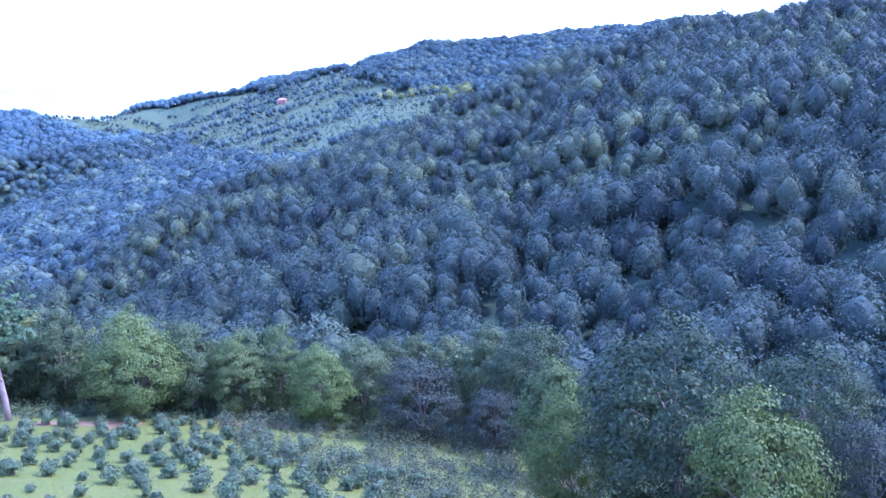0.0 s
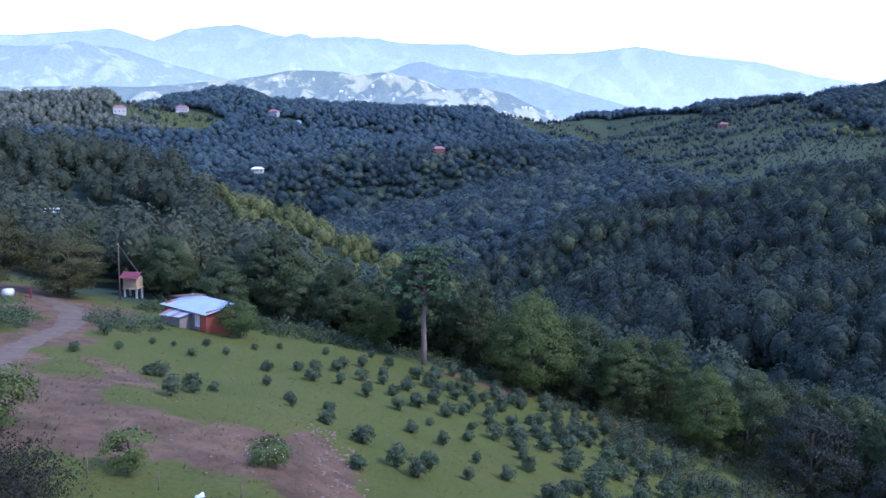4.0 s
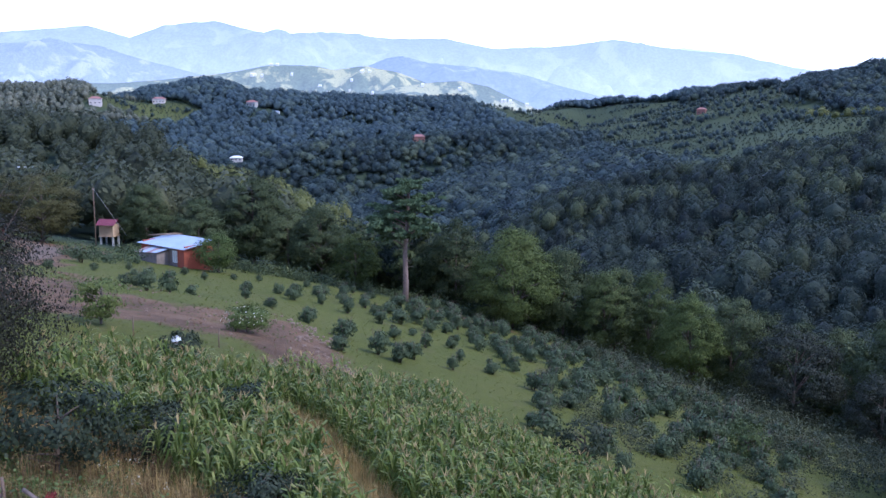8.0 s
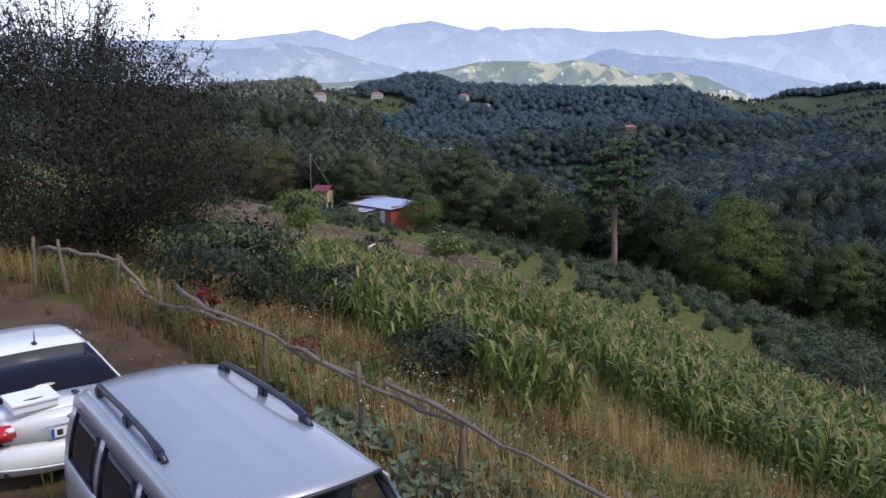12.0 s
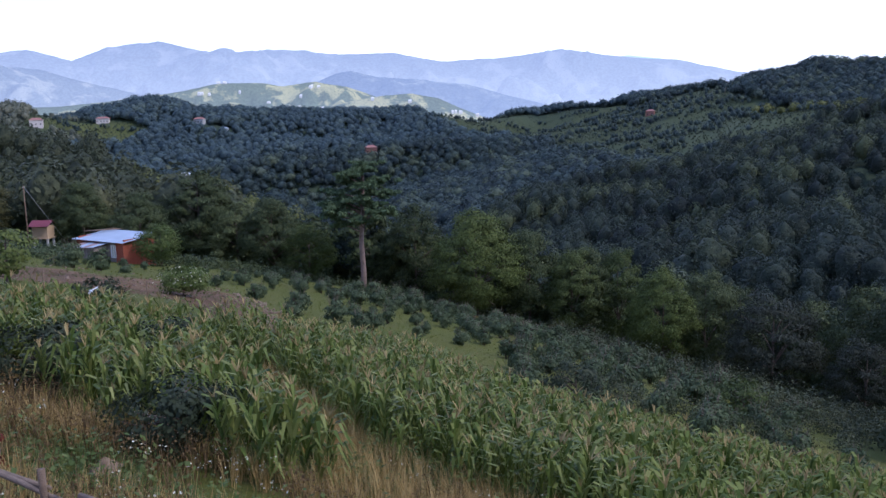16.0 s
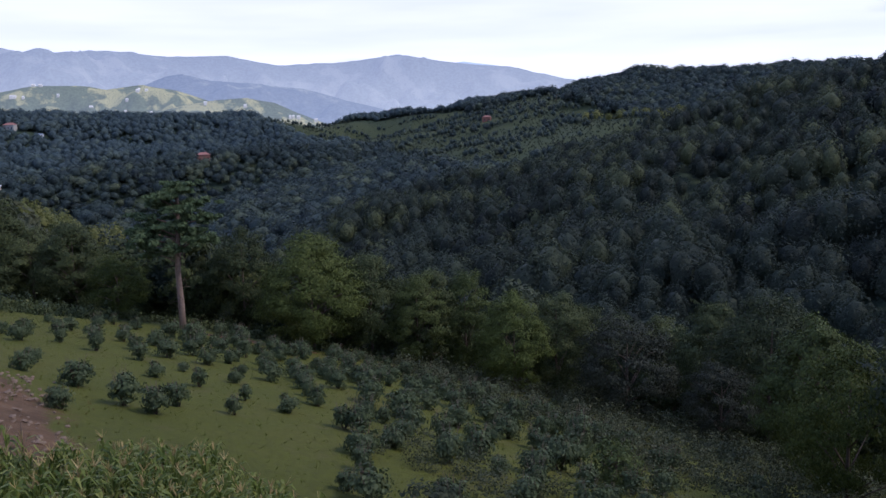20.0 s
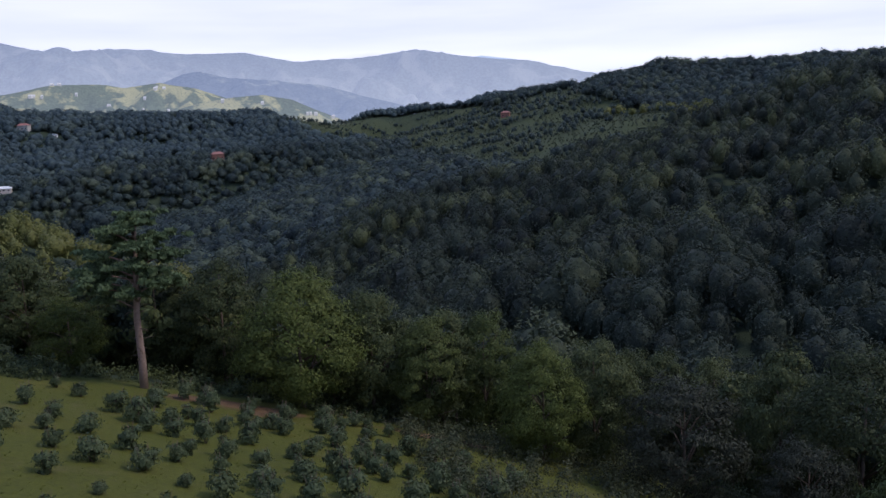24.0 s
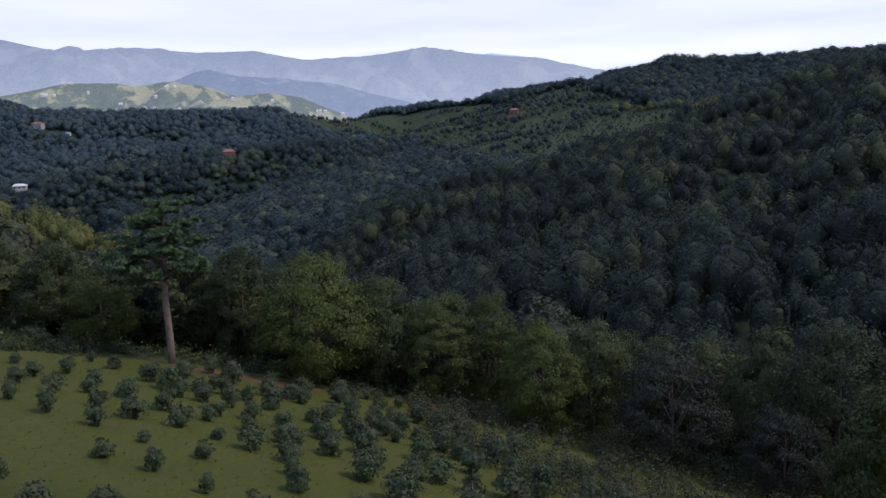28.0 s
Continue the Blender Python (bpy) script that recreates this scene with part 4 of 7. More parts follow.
BUSH_NEAR = (-8.5, 63.9, 1.3, -7.7, 55.8, 0.9, -5.3, 59.6, 1.35, -3.6, 58.2, 1.2, -2.8, 61.5, 1.1, 0.3, 61.2, 0.8, 0.9, 66.9, 0.7, 3.5, 64.4, 0.95, 5.6, 69.3, 1.0, 6.6, 61.5, 1.1, 7.4, 60.6, 1.2, 6.8, 54.2, 1.3,
             11.4, 69.7, 1.5, 10.1, 60.8, 1.1, 11.5, 55.0, 1.3, 13.8, 57.9, 1.4, 16.6, 55.3, 1.4, 18.9, 57.9, 1.5, 15.4, 68.7, 1.5, 18.7, 67.2, 1.3)
BUSH_MID = (-12.6, 71.5, 0.9, -10.5, 82.1, 1.1, -13.8, 85.6, 0.9, -17.3, 89.5, 1.0, -15.3, 92.5, 1.0, -8.1, 85.7, 1.0, -6.9, 79.6, 1.0, -5.0, 72.0, 0.9, -3.6, 76.5, 0.6, -2.1, 82.2, 1.3, -2.1, 70.1, 0.9, -5.2, 83.0, 1.3,
            -3.7, 87.3, 1.2, -7.0, 90.7, 1.2, -0.5, 85.4, 1.0, -1.4, 92.8, 1.1, 2.5, 87.9, 1.1, 2.3, 83.7, 0.9, 0.5, 79.8, 0.7, 0.2, 74.2, 0.8, 2.8, 78.0, 1.2, 4.9, 81.4, 1.1, 5.2, 75.9, 1.0, 4.9, 86.0, 1.0)
BUSH_FAR = (-13.3, 99.4, 1.2, -10.1, 94.6, 1.0, -12.1, 90.2, 1.1, -10.4, 104.5, 1.0, -13.2, 108.3, 0.8, -6.4, 99.2, 1.4, -4.6, 96.2, 1.4, -1.2, 99.5, 0.9, -4.0, 103.1, 0.9, 1.9, 96.3, 1.0, 3.9, 93.0, 1.2, 7.1, 90.0, 0.9,
            6.5, 98.3, 1.1, 7.5, 86.1, 1.0, 9.0, 94.3, 0.9, 10.9, 98.3, 1.2, 10.0, 87.2, 1.3, 12.1, 91.3, 1.2, 14.3, 95.7, 1.1, 14.0, 102, 1.0, 12.8, 88.8, 1.2, 16.7, 97.1, 1.3, 8.0, 79.0, 1.3, 7.7, 84.0, 1.1)
BUSH_LEFT = (-39.6, 78.8, 0.8, -35.9, 89.7, 0.55, -37.2, 83.8, 0.6, -33.7, 90.4, 0.5, -30.2, 86.3, 0.7, -31.2, 94.2, 0.7, -27.5, 89.7, 0.7, -26.3, 97.5, 0.6, -24.0, 100.9, 0.6, -29.5, 72.6, 0.9, -28.5, 73.0, 1.1, -23.7, 62.4, 1.2,
             -23.2, 65.9, 1.2, -22.2, 68.7, 0.8, -21.8, 85.5, 1.0, -19.8, 77.5, 0.8, -19.0, 88.5, 0.9, -16.5, 84.5, 1.2, -18.5, 103.1, 0.7, -15.2, 96.6, 1.0, -16.3, 71.7, 0.7, -15.3, 68.7, 0.7, -11.9, 66.4, 1.0, -9.7, 90.6, 1.0, -41.9, 91.2, 1.4)
BUSH_RIGHT = (10.6, 81.1, 1.4, 10.7, 76.9, 1.3, 14.7, 75.5, 1.4, 19.1, 73.6, 1.5, 23.4, 65.9, 1.5, 22.2, 57.2, 1.5, 21.4, 61.5, 1.4, 14.5, 81, 1.3, 18, 79.5, 1.4, 22.5, 78, 1.4, 26, 72, 1.5, 17, 86, 1.3, 21, 84.5, 1.4, 20, 91, 1.3, 24, 90, 1.4)


def plant_orchard():
    rng = np.random.default_rng(9)
    label = "low rounded hazel bush in the mown orchard grass"
    forms = [make_bush(300 + k, label, M_HAZEL, 0.088, n, h, w) for k, (n, h, w) in enumerate(((1100, 1.6, 1.7), (1150, 1.45, 1.9), (1050, 1.8, 1.5), (1100, 1.55, 1.75)))]
    fresh = list(forms)
    known = np.array([flat[k:k + 2] for flat in (BUSH_NEAR, BUSH_MID, BUSH_FAR, BUSH_LEFT, BUSH_RIGHT) for k in range(0, len(flat), 3)])
    more = []
    lower = scatter(2, 30, 36, 64, 3.9, 36, lambda x, y: (0.93 * x + 0.36 * y > 21) & (0.93 * x + 0.36 * y < 44) & (y > maize_far(x) + 4.5) & (fbm(x / 6, y / 6) > -0.1))
    for x, y in lower:
        if np.hypot(known[:, 0] - x, known[:, 1] - y).min() > 2.4:
            more += [x, y, float(rng.uniform(0.75, 1.2))]
    for x, y in scatter(-3, 40, 64, 110, 3.1, 35, lambda x, y: (treeline(x, y) < -5) & (0.93 * x + 0.36 * y > 30) & (0.93 * x + 0.36 * y < 56)):
        if np.hypot(known[:, 0] - x, known[:, 1] - y).min() > 2.0:
            more += [x, y, float(rng.uniform(0.8, 1.35))]
    for flat in (BUSH_NEAR, BUSH_MID, BUSH_FAR, BUSH_LEFT, BUSH_RIGHT, more):
        for k in range(0, len(flat), 3):
            x, y, size = flat[k:k + 3]
            m = at_ground(x, y, rng.uniform(0, 6.28), (size, size, size * rng.uniform(0.9, 1.15)), 0.04)
            if fresh:
                fresh.pop(0).matrix_basis = m
                continue
            ob = forms[int(rng.integers(0, 4))]
            copy_thing(ob, Matrix.LocRotScale(m.translation, m.to_quaternion(), tuple(a / b for a, b in zip(m.to_scale(), ob.scale))))


plant_orchard()


def leafy_stuff(name, label, places, high, wide, per, leaf, mat, seed, category="shrubs"):
    """A thicket of many low shrubs as one mass of leaves."""
    rng = np.random.default_rng(seed)
    V, F, T, base = [], [], [], 0
    forms = []
    for k in range(6):
        d = rng.normal(size=(per, 3))
        d /= np.linalg.norm(d, axis=1, keepdims=True)
        d[:, 2] = np.abs(d[:, 2])
        c = d * (wide / 2, wide / 2, high) * rng.uniform(0.45, 1.05, (per, 1)) * (1 + 0.25 * np.sin(4 * d[:, :1] * 3 + k))
        forms.append(leaf_quads(c, d, leaf, rng)[0])
    z = ground_z(places[:, 0], places[:, 1])
    for (x, y), g in zip(places, z):
        v = forms[int(rng.integers(0, 6))]
        a, s = rng.uniform(0, 6.28), rng.uniform(0.65, 1.25)
        ca, sa = math.cos(a) * s, math.sin(a) * s
        V.append(np.stack([v[:, 0] * ca - v[:, 1] * sa + x, v[:, 0] * sa + v[:, 1] * ca + y, v[:, 2] * s * rng.uniform(0.8, 1.2) + g - 0.05], 1))
        T.append(np.full(len(v), rng.random()))
    V = np.concatenate(V)
    me = mesh_of(name, V, np.arange(len(V)).reshape(-1, 4), mat, False)
    at = me.attributes.new("tint", "FLOAT", "POINT")
    at.data.foreach_set("value", np.concatenate(T).astype(np.float32))
    return tagged(new(name, me), label, category, kind="stuff")


leafy_stuff("hazel_scrub", "dense hazel scrub along the lower orchard", scatter(18, 58, 44, 112, 1.9, 31, lambda x, y: (treeline(x, y) < 3) & (0.93 * x + 0.36 * y > 47) & (fbm(x / 5, y / 5) > -0.12)), 1.9, 2.2, 210, 0.11, M_SCRUB, 41)
leafy_stuff("hazel_thicket", "patchy hazel scrub between the maize and the lower orchard", scatter(8, 46, 33, 60, 1.7, 34, lambda x, y: (0.93 * x + 0.36 * y > 27) & (0.93 * x + 0.36 * y <= 47) & (y > maize_far(x) + 3.0) & (fbm(x / 5, y / 5) > 0.03)), 1.5, 2.0, 300, 0.07, M_SCRUB, 42)
leafy_stuff("undergrowth", "dark undergrowth below the wood's edge", scatter(-48, 62, 60, 128, 1.8, 32, lambda x, y: (treeline(x, y) > -2.5 - 5 * (x < -14)) & (treeline(x, y) < 6)), 1.5, 2.2, 110, 0.16, M_TREE, 43)
leafy_stuff("yard_thicket", "mixed shrubs round the hut and the dirt track", scatter(-60, -28, 88, 116, 2.0, 33, lambda x, y: (np.hypot(x + 44, y - 100.5) < 5) | (np.hypot(x + 51, y - 86) < 3.5) | (np.hypot(x + 30, y - 105.5) < 2) | (np.hypot(x + 56, y - 92) < 6)), 1.8, 2.2, 130, 0.14, M_HAZEL, 47)


# ---- maize, dry grass and weeds ----
M_MAIZE = leafy("maize_leaves", (0.042, 0.072, 0.014), (0.138, 0.180, 0.034), (0.300, 0.310, 0.090), 0.28, 0.4, 0.35)
M_TASSEL = leafy("maize_tassels", (0.30, 0.21, 0.09), (0.40, 0.30, 0.13), (0.48, 0.39, 0.18), 0.2)
M_STRAW = leafy("dry_grass", (0.25, 0.165, 0.055), (0.40, 0.275, 0.10), (0.56, 0.42, 0.18), 0.3, 0.7, 0.3)
M_DEAD = leafy("withered_weeds", (0.075, 0.045, 0.022), (0.150, 0.095, 0.042), (0.26, 0.18, 0.08), 0.4, 0.8, 0.15)
M_GRASS = leafy("green_grass", (0.067, 0.09, 0.012), (0.110, 0.130, 0.017), (0.157, 0.160, 0.030), 0.3, 0.6, 0.3)
M_WEED = leafy("weed_leaves", (0.056, 0.085, 0.020), (0.101, 0.135, 0.035), (0.168, 0.19, 0.06), 0.3)
M_DARK_BUSH = leafy("dark_shrub_leaves", (0.020, 0.028, 0.016), (0.036, 0.048, 0.026), (0.069, 0.080, 0.044), 0.3)
M_SQUASH = leafy("squash_leaves", (0.085, 0.125, 0.055), (0.145, 0.19, 0.095), (0.23, 0.27, 0.155), 0.3, 0.8)
M_BLOSSOM = leafy("white_blossom", (0.45, 0.42, 0.25), (0.62, 0.60, 0.45), (0.75, 0.74, 0.66), 0.2)
M_RED_WEED = leafy("red_weed", (0.09, 0.015, 0.015), (0.15, 0.025, 0.02), (0.22, 0.05, 0.03), 0.2)


def maize_near(x):
    return np.interp(x, (-17, -10.5, -6.3, -4.8, -3.4, -1.9, -1.3, 1, 4, 8, 14, 24, 32), (28, 24, 20.6, 20.4, 18.5, 18.8, 22.5, 21.5, 17.5, 15, 15, 21, 30))


def furrow(x, y):
    """Metres from the grassy strip that parts the maize."""
    return np.abs(x + 3.7 + 0.45 * (y - 27)) + np.clip(y - 33, 0, 99)


def in_maize(x, y):
    return (y < maize_far(x) + 1.2 * fbm(x / 3, y / 3)) & (y > maize_near(x) + 2.0 * fbm(x / 2 + 9, y / 2)) & (furrow(x, y) > 1.15) & (x > -16.5) & (x < 31) & (np.hypot(x + 5.0, y - 19.9) > 1.2) & (np.hypot(x + 9.4, y - 24.1) > 1.2) & (np.hypot(x + 8.2, y - 30.5) > 1.2) & (fbm(x / 1.7 + 40, y / 1.7) > -0.2)


def ribbon(path, widths, side):
    """A leaf blade along path, as quads."""
    out = []
    for k in range(len(path) - 1):
        out.append((path[k] - side * widths[k], path[k] + side * widths[k], path[k + 1] + side * widths[k + 1], path[k + 1] - side * widths[k + 1]))
    return out


def maize_form(rng):
    H = rng.uniform(1.3, 1.75)
    Q, T = [], []
    lean = rng.normal(size=2) * 0.08
    top = np.array([lean[0], lean[1], H])
    for side in (np.array([0.016, 0, 0]), np.array([0, 0.016, 0])):
        Q += ribbon([np.zeros(3), top * 0.5, top], (1, 1, 0.6), side)
    a0 = rng.uniform(0, 6.28)
    for k in range(11):
        z = H * (0.14 + 0.072 * k)
        a = a0 + (k % 2) * math.pi + rng.normal() * 0.35
        d, s = np.array([math.cos(a), math.sin(a), 0]), np.array([-math.sin(a), math.cos(a), 0])
        L = rng.uniform(0.6, 0.95) * (1 - 0.35 * abs(k - 5) / 6)
        root = top * z / H
        path = [root, root + d * L * 0.22 + (0, 0, L * 0.5), root + d * L * 0.52 + (0, 0, L * 0.6), root + d * L * 0.85 + (0, 0, L * rng.uniform(0.0, 0.3))]
        Q += ribbon(path, (0.6, 1.0, 0.85, 0.08), s * 0.044)
    for _ in range(4):
        d = rng.normal(size=3) * (0.10, 0.10, 0.0) + (0, 0, 0.22)
        T += ribbon([top, top + d], (1, 0.5), np.array([0.014, 0.008, 0]))
    return np.array(Q).reshape(-1, 3), np.array(T).reshape(-1, 3)


def plant_many(name, label, category, places, forms, mat, seed, lo=0.8, hi=1.15, up=0.0):
    rng = np.random.default_rng(seed)
    z = ground_z(places[:, 0], places[:, 1])
    pick, a, s, tone = rng.integers(0, len(forms), len(places)), rng.uniform(0, 6.28, len(places)), rng.uniform(lo, hi, len(places)), rng.random(len(places))
    V, T = [], []
    for k, v in enumerate(forms):
        i = np.nonzero(pick == k)[0]
        if not len(i):
            continue
        c, q, m = np.cos(a[i])[:, None] * s[i][:, None], np.sin(a[i])[:, None] * s[i][:, None], s[i][:, None]
        V.append(np.stack([v[:, 0] * c - v[:, 1] * q + places[i, 0:1], v[:, 0] * q + v[:, 1] * c + places[i, 1:2], v[:, 2] * m + z[i][:, None] - 0.03 + up], -1).reshape(-1, 3))
        T.append(np.repeat(tone[i], len(v)))
    V = np.concatenate(V)
    me = mesh_of(name, V, np.arange(len(V)).reshape(-1, 4), mat, False)
    at = me.attributes.new("tint", "FLOAT", "POINT")
    at.data.foreach_set("value", np.concatenate(T).astype(np.float32))
    return tagged(new(name, me), label, category, kind="stuff")


def build_maize():
    rng = np.random.default_rng(61)
    pairs = [maize_form(rng) for _ in range(10)]
    p = scatter(-17, 32, 13, 54, 0.52, 62, in_maize)
    plant_many("maize_field", "tall green maize plants standing close in a sloping field", "maize", p, [q for q, _ in pairs], M_MAIZE, 63, 0.72, 1.25)
    plant_many("maize_tassels", "dry tan tassels on top of the maize", "maize", p, [t for _, t in pairs], M_TASSEL, 63, 0.72, 1.25)


build_maize()


def tuft_form(rng, blades, high, spread, wide, curl):
    Q = []
    for _ in range(blades):
        a, r = rng.uniform(0, 6.28), spread * rng.uniform(0, 1)
        d = np.array([math.cos(a), math.sin(a), 0])
        s = np.array([-d[1], d[0], 0]) * wide
        h = high * rng.uniform(0.5, 1.15)
        b = d * r * 0.5
        Q += ribbon([b, b + d * h * curl * 0.35 + (0, 0, h * 0.6), b + d * h * curl + (0, 0, h)], (1, 0.8, 0.1), s)
    return np.array(Q).reshape(-1, 3)


def rough_strip(x, y):
    """The unmown strip between the yard's fence and the maize."""
    return (y > fence_y(x) - 0.2) & (y < maize_near(x) + 1.0) & (x > -20) & (x < 16)


def build_grass():
    rng = np.random.default_rng(71)
    straw = [tuft_form(rng, 16, 0.75, 0.3, 0.006, 0.35) for _ in range(5)]
    green = [tuft_form(rng, 14, 0.4, 0.25, 0.007, 0.5) for _ in range(5)]
    lawn = [tuft_form(rng, 9, 0.12, 0.3, 0.012, 0.6) for _ in range(5)]
    weed = [np.concatenate([tuft_form(rng, 8, 0.6, 0.2, 0.006, 0.3), leaf_quads(np.abs(rng.normal(size=(26, 3))) * (0.0, 0.0, 0.28) + rng.normal(size=(26, 3)) * (0.14, 0.14, 0.02), np.tile((0, 0, 1.0), (26, 1)), 0.055, rng)[0]]) for _ in range(5)]
    gap = lambda x, y: (furrow(x, y) < 1.3) & (y < 34) & (y > 17) & (y < maize_far(x))
    p = scatter(-22, 16, 6, 38, 0.27, 72, lambda x, y: (rough_strip(x, y) & (fbm(x / 1.6, y / 1.6) > np.where(x < -3.6, 0.05, -0.03))) | gap(x, y))
    plant_many("dry_grass", "tall straw-coloured dry grass between the fence and the maize", "grass", p, straw, M_STRAW, 73, 0.6, 1.2)
    p = scatter(-22, 16, 6, 36, 0.34, 74, lambda x, y: rough_strip(x, y) & (fbm(x / 2.5, y / 2.5) < np.where(x < -3.6, 0.02, 0.06)))
    plant_many("weeds", "mixed green weeds in the rough strip", "weeds", p, weed, M_WEED, 75, 0.6, 1.3)
    stalk = [np.concatenate([tuft_form(rng, 7, 0.8, 0.22, 0.007, 0.22), leaf_quads(rng.normal(size=(34, 3)) * (0.13, 0.13, 0.2) + (0, 0, 0.5), rng.normal(size=(34, 3)), 0.026, rng)[0]]) for _ in range(5)]
    p = scatter(-22, 16, 6, 30, 0.36, 84, lambda x, y: rough_strip(x, y + 0.5) & (fbm(x / 1.9 + 7, y / 1.9) > np.where(x < -3.6, -0.06, 0.04)))
    plant_many("dead_weeds", "brown withered weeds and seed heads in the rough strip", "weeds", p, stalk, M_DEAD, 85, 0.6, 1.25)
    p = scatter(-22, 3, 6, 22, 0.3, 86, lambda x, y: (y > fence_y(x) - 1.5) & (y < fence_y(x) + 0.4) & (fbm(x / 1.3, y / 1.3 + 8) > -0.08))
    plant_many("fence_grass", "ragged half-dry grass along the foot of the fence", "grass", p, green, M_DEAD, 87, 0.5, 1.1)
    p = scatter(-6, 5, 5.5, 14, 0.24, 92, lambda x, y: (y > fence_y(x) - 1.5) & (y < fence_y(x) + 0.3) & (fbm(x / 1.2 + 2, y / 1.2) > -0.1) & (np.hypot(x + 2.2, y - 6.7) > 1.9))
    plant_many("verge_grass", "straw and weeds crowding the yard side of the fence", "grass", p, straw[:2] + green, M_STRAW, 93, 0.45, 0.9)
    p = scatter(-40, 24, 30, 110, 1.05, 76, lambda x, y: (treeline(x, y) < 0) & (dirt_of(x, y) < 0.35) & ~in_maize(x, y) & (y > maize_far(np.clip(x, -17, 31)) - 1))
    plant_many("meadow_grass", "short green grass tufts of the orchard meadow", "grass", p, lawn, M_GRASS, 77, 0.6, 1.3)
    p = scatter(-40, -5, 40, 76, 0.62, 88, lambda x, y: (dirt_of(x, y) > 0.12) & (fbm(x / 2.2, y / 2.2) > -0.02))
    plant_many("platform_weeds", "thin grass and weeds growing through the bare earth", "weeds", p, [f * (1.3, 1.3, 1.6) for f in lawn] + green[:2], M_WEED, 89, 0.4, 0.9)
    p = scatter(-40, -5, 40, 76, 0.8, 90, lambda x, y: (dirt_of(x, y) > 0.05) & (fbm(x / 1.5 + 3, y / 1.5) > 0.05))
    plant_many("dry_tufts", "small withered tufts scattered over the dirt platform", "grass", p, green, M_DEAD, 91, 0.3, 0.8)
    p = scatter(-24, 4, 0, 22, 0.42, 78, lambda x, y: (y < fence_y(x)) & (fbm(x / 2, y / 2) > 0.12) & (y > fence_y(x) - 9))
    plant_many("yard_grass", "sparse grass on the trodden earth of the yard", "grass", p, lawn + green[:1], M_GRASS, 79, 0.6, 1.2)
    heads = [leaf_quads(rng.normal(size=(9, 3)) * (0.12, 0.12, 0.05) + (0, 0, 0.62), np.tile((0, 0, 1.0), (9, 1)), 0.022, rng)[0] for _ in range(4)]
    p = scatter(-16, 8, 9, 22, 0.7, 80, lambda x, y: rough_strip(x, y) & (fbm(x / 1.6 + 4, y / 1.6) > 0.07))
    plant_many("wild_flowers", "small pale yellow and white wild flowers", "flowers", p, heads, M_BLOSSOM, 81, 0.7, 1.2)
    broad = [leaf_quads(rng.normal(size=(8, 3)) * (0.16, 0.16, 0.06) + (0, 0, 0.26), np.tile((0, 0, 1.0), (8, 1)), 0.085, rng, 0.0, 0.5)[0] for _ in range(4)]
    p = scatter(-4.4, 0.6, 7.6, 13, 0.16, 82, lambda x, y: (y > fence_y(x) - 0.9) & (y < fence_y(x) + 1.5 + 0.8 * fbm(x, y)) & (fbm(x / 0.7, y / 0.7) > -0.1))
    plant_many("squash_patch", "broad pale green squash leaves beside the fence", "squash", p, broad, M_SQUASH, 83, 0.7, 1.2)


build_grass()


def shrub(name, label, x, y, high, wide, clumps, per, leaf, mat, seed, category="bush", blossom=0, low=0.1, loose=1.6):
    rng = np.random.default_rng(seed)
    root = new(name)
    part("trunk", tubes("trunk", limbs(rng, high, wide, 0.3, 10, 0.035 * high), M_BARK, 5), None, root)
    part("foliage", crown_mesh("foliage", rng, high, wide, low, clumps, per, leaf, mat, 0.1, 1.0, loose), None, root)
    if blossom:
        d = rng.normal(size=(blossom, 3))
        d /= np.linalg.norm(d, axis=1, keepdims=True)
        d[:, 2] = np.abs(d[:, 2])
        v, f = leaf_quads(d * (wide * 0.5, wide * 0.5, high * 0.5) + (0, 0, high * 0.52), d, 0.06, rng)
        part("blossom", mesh_of("blossom", v, f, M_BLOSSOM, False), None, root, "white flower heads")
    root.matrix_basis = at_ground(x, y, 0.0, (1, 1, 1), 0.05)
    return tagged(root, label, category)


shrub("dark_shrub", "dark leafy shrub at the edge of the maize", -5.0, 19.9, 1.8, 2.5, 34, 110, 0.06, M_DARK_BUSH, 401)
shrub("dark_shrub", "dark leafy shrub among the maize", -9.4, 24.1, 1.8, 2.7, 32, 100, 0.065, M_DARK_BUSH, 402)
shrub("dark_shrub", "small dark shrub at the far maize edge", -8.2, 30.5, 1.7, 2.4, 24, 80, 0.07, M_DARK_BUSH, 403)
shrub("dark_shrub", "dark shrub at the upper edge of the maize", -12.9, 37.6, 1.9, 2.0, 20, 70, 0.075, M_DARK_BUSH, 416)
shrub("dark_shrub", "dark shrub rising out of the maize", 6.9, 38.8, 2.6, 2.8, 26, 70, 0.085, M_DARK_BUSH, 404)
shrub("dark_shrub", "dark shrub below the broken fence", 4.4, 14.5, 2.0, 2.4, 24, 80, 0.07, M_DARK_BUSH, 405)
shrub("dark_shrub", "dark shrub at the foot of the thorn tree", -10.8, 20.6, 2.7, 3.4, 30, 110, 0.075, M_DARK_BUSH, 415)
shrub("green_shrub", "bright green shrub on the lower orchard edge", 21.4, 55.6, 2.6, 3.6, 30, 70, 0.10, M_FRESH, 406)
shrub("green_shrub", "bright green bush below the broken fence", 1.7, 10.8, 1.3, 1.9, 22, 80, 0.05, M_FRESH, 407)
shrub("yellow_bush", "round yellow-green bush on the dirt platform", -18.9, 42.6, 2.6, 2.9, 26, 80, 0.09, M_LINDEN, 408)
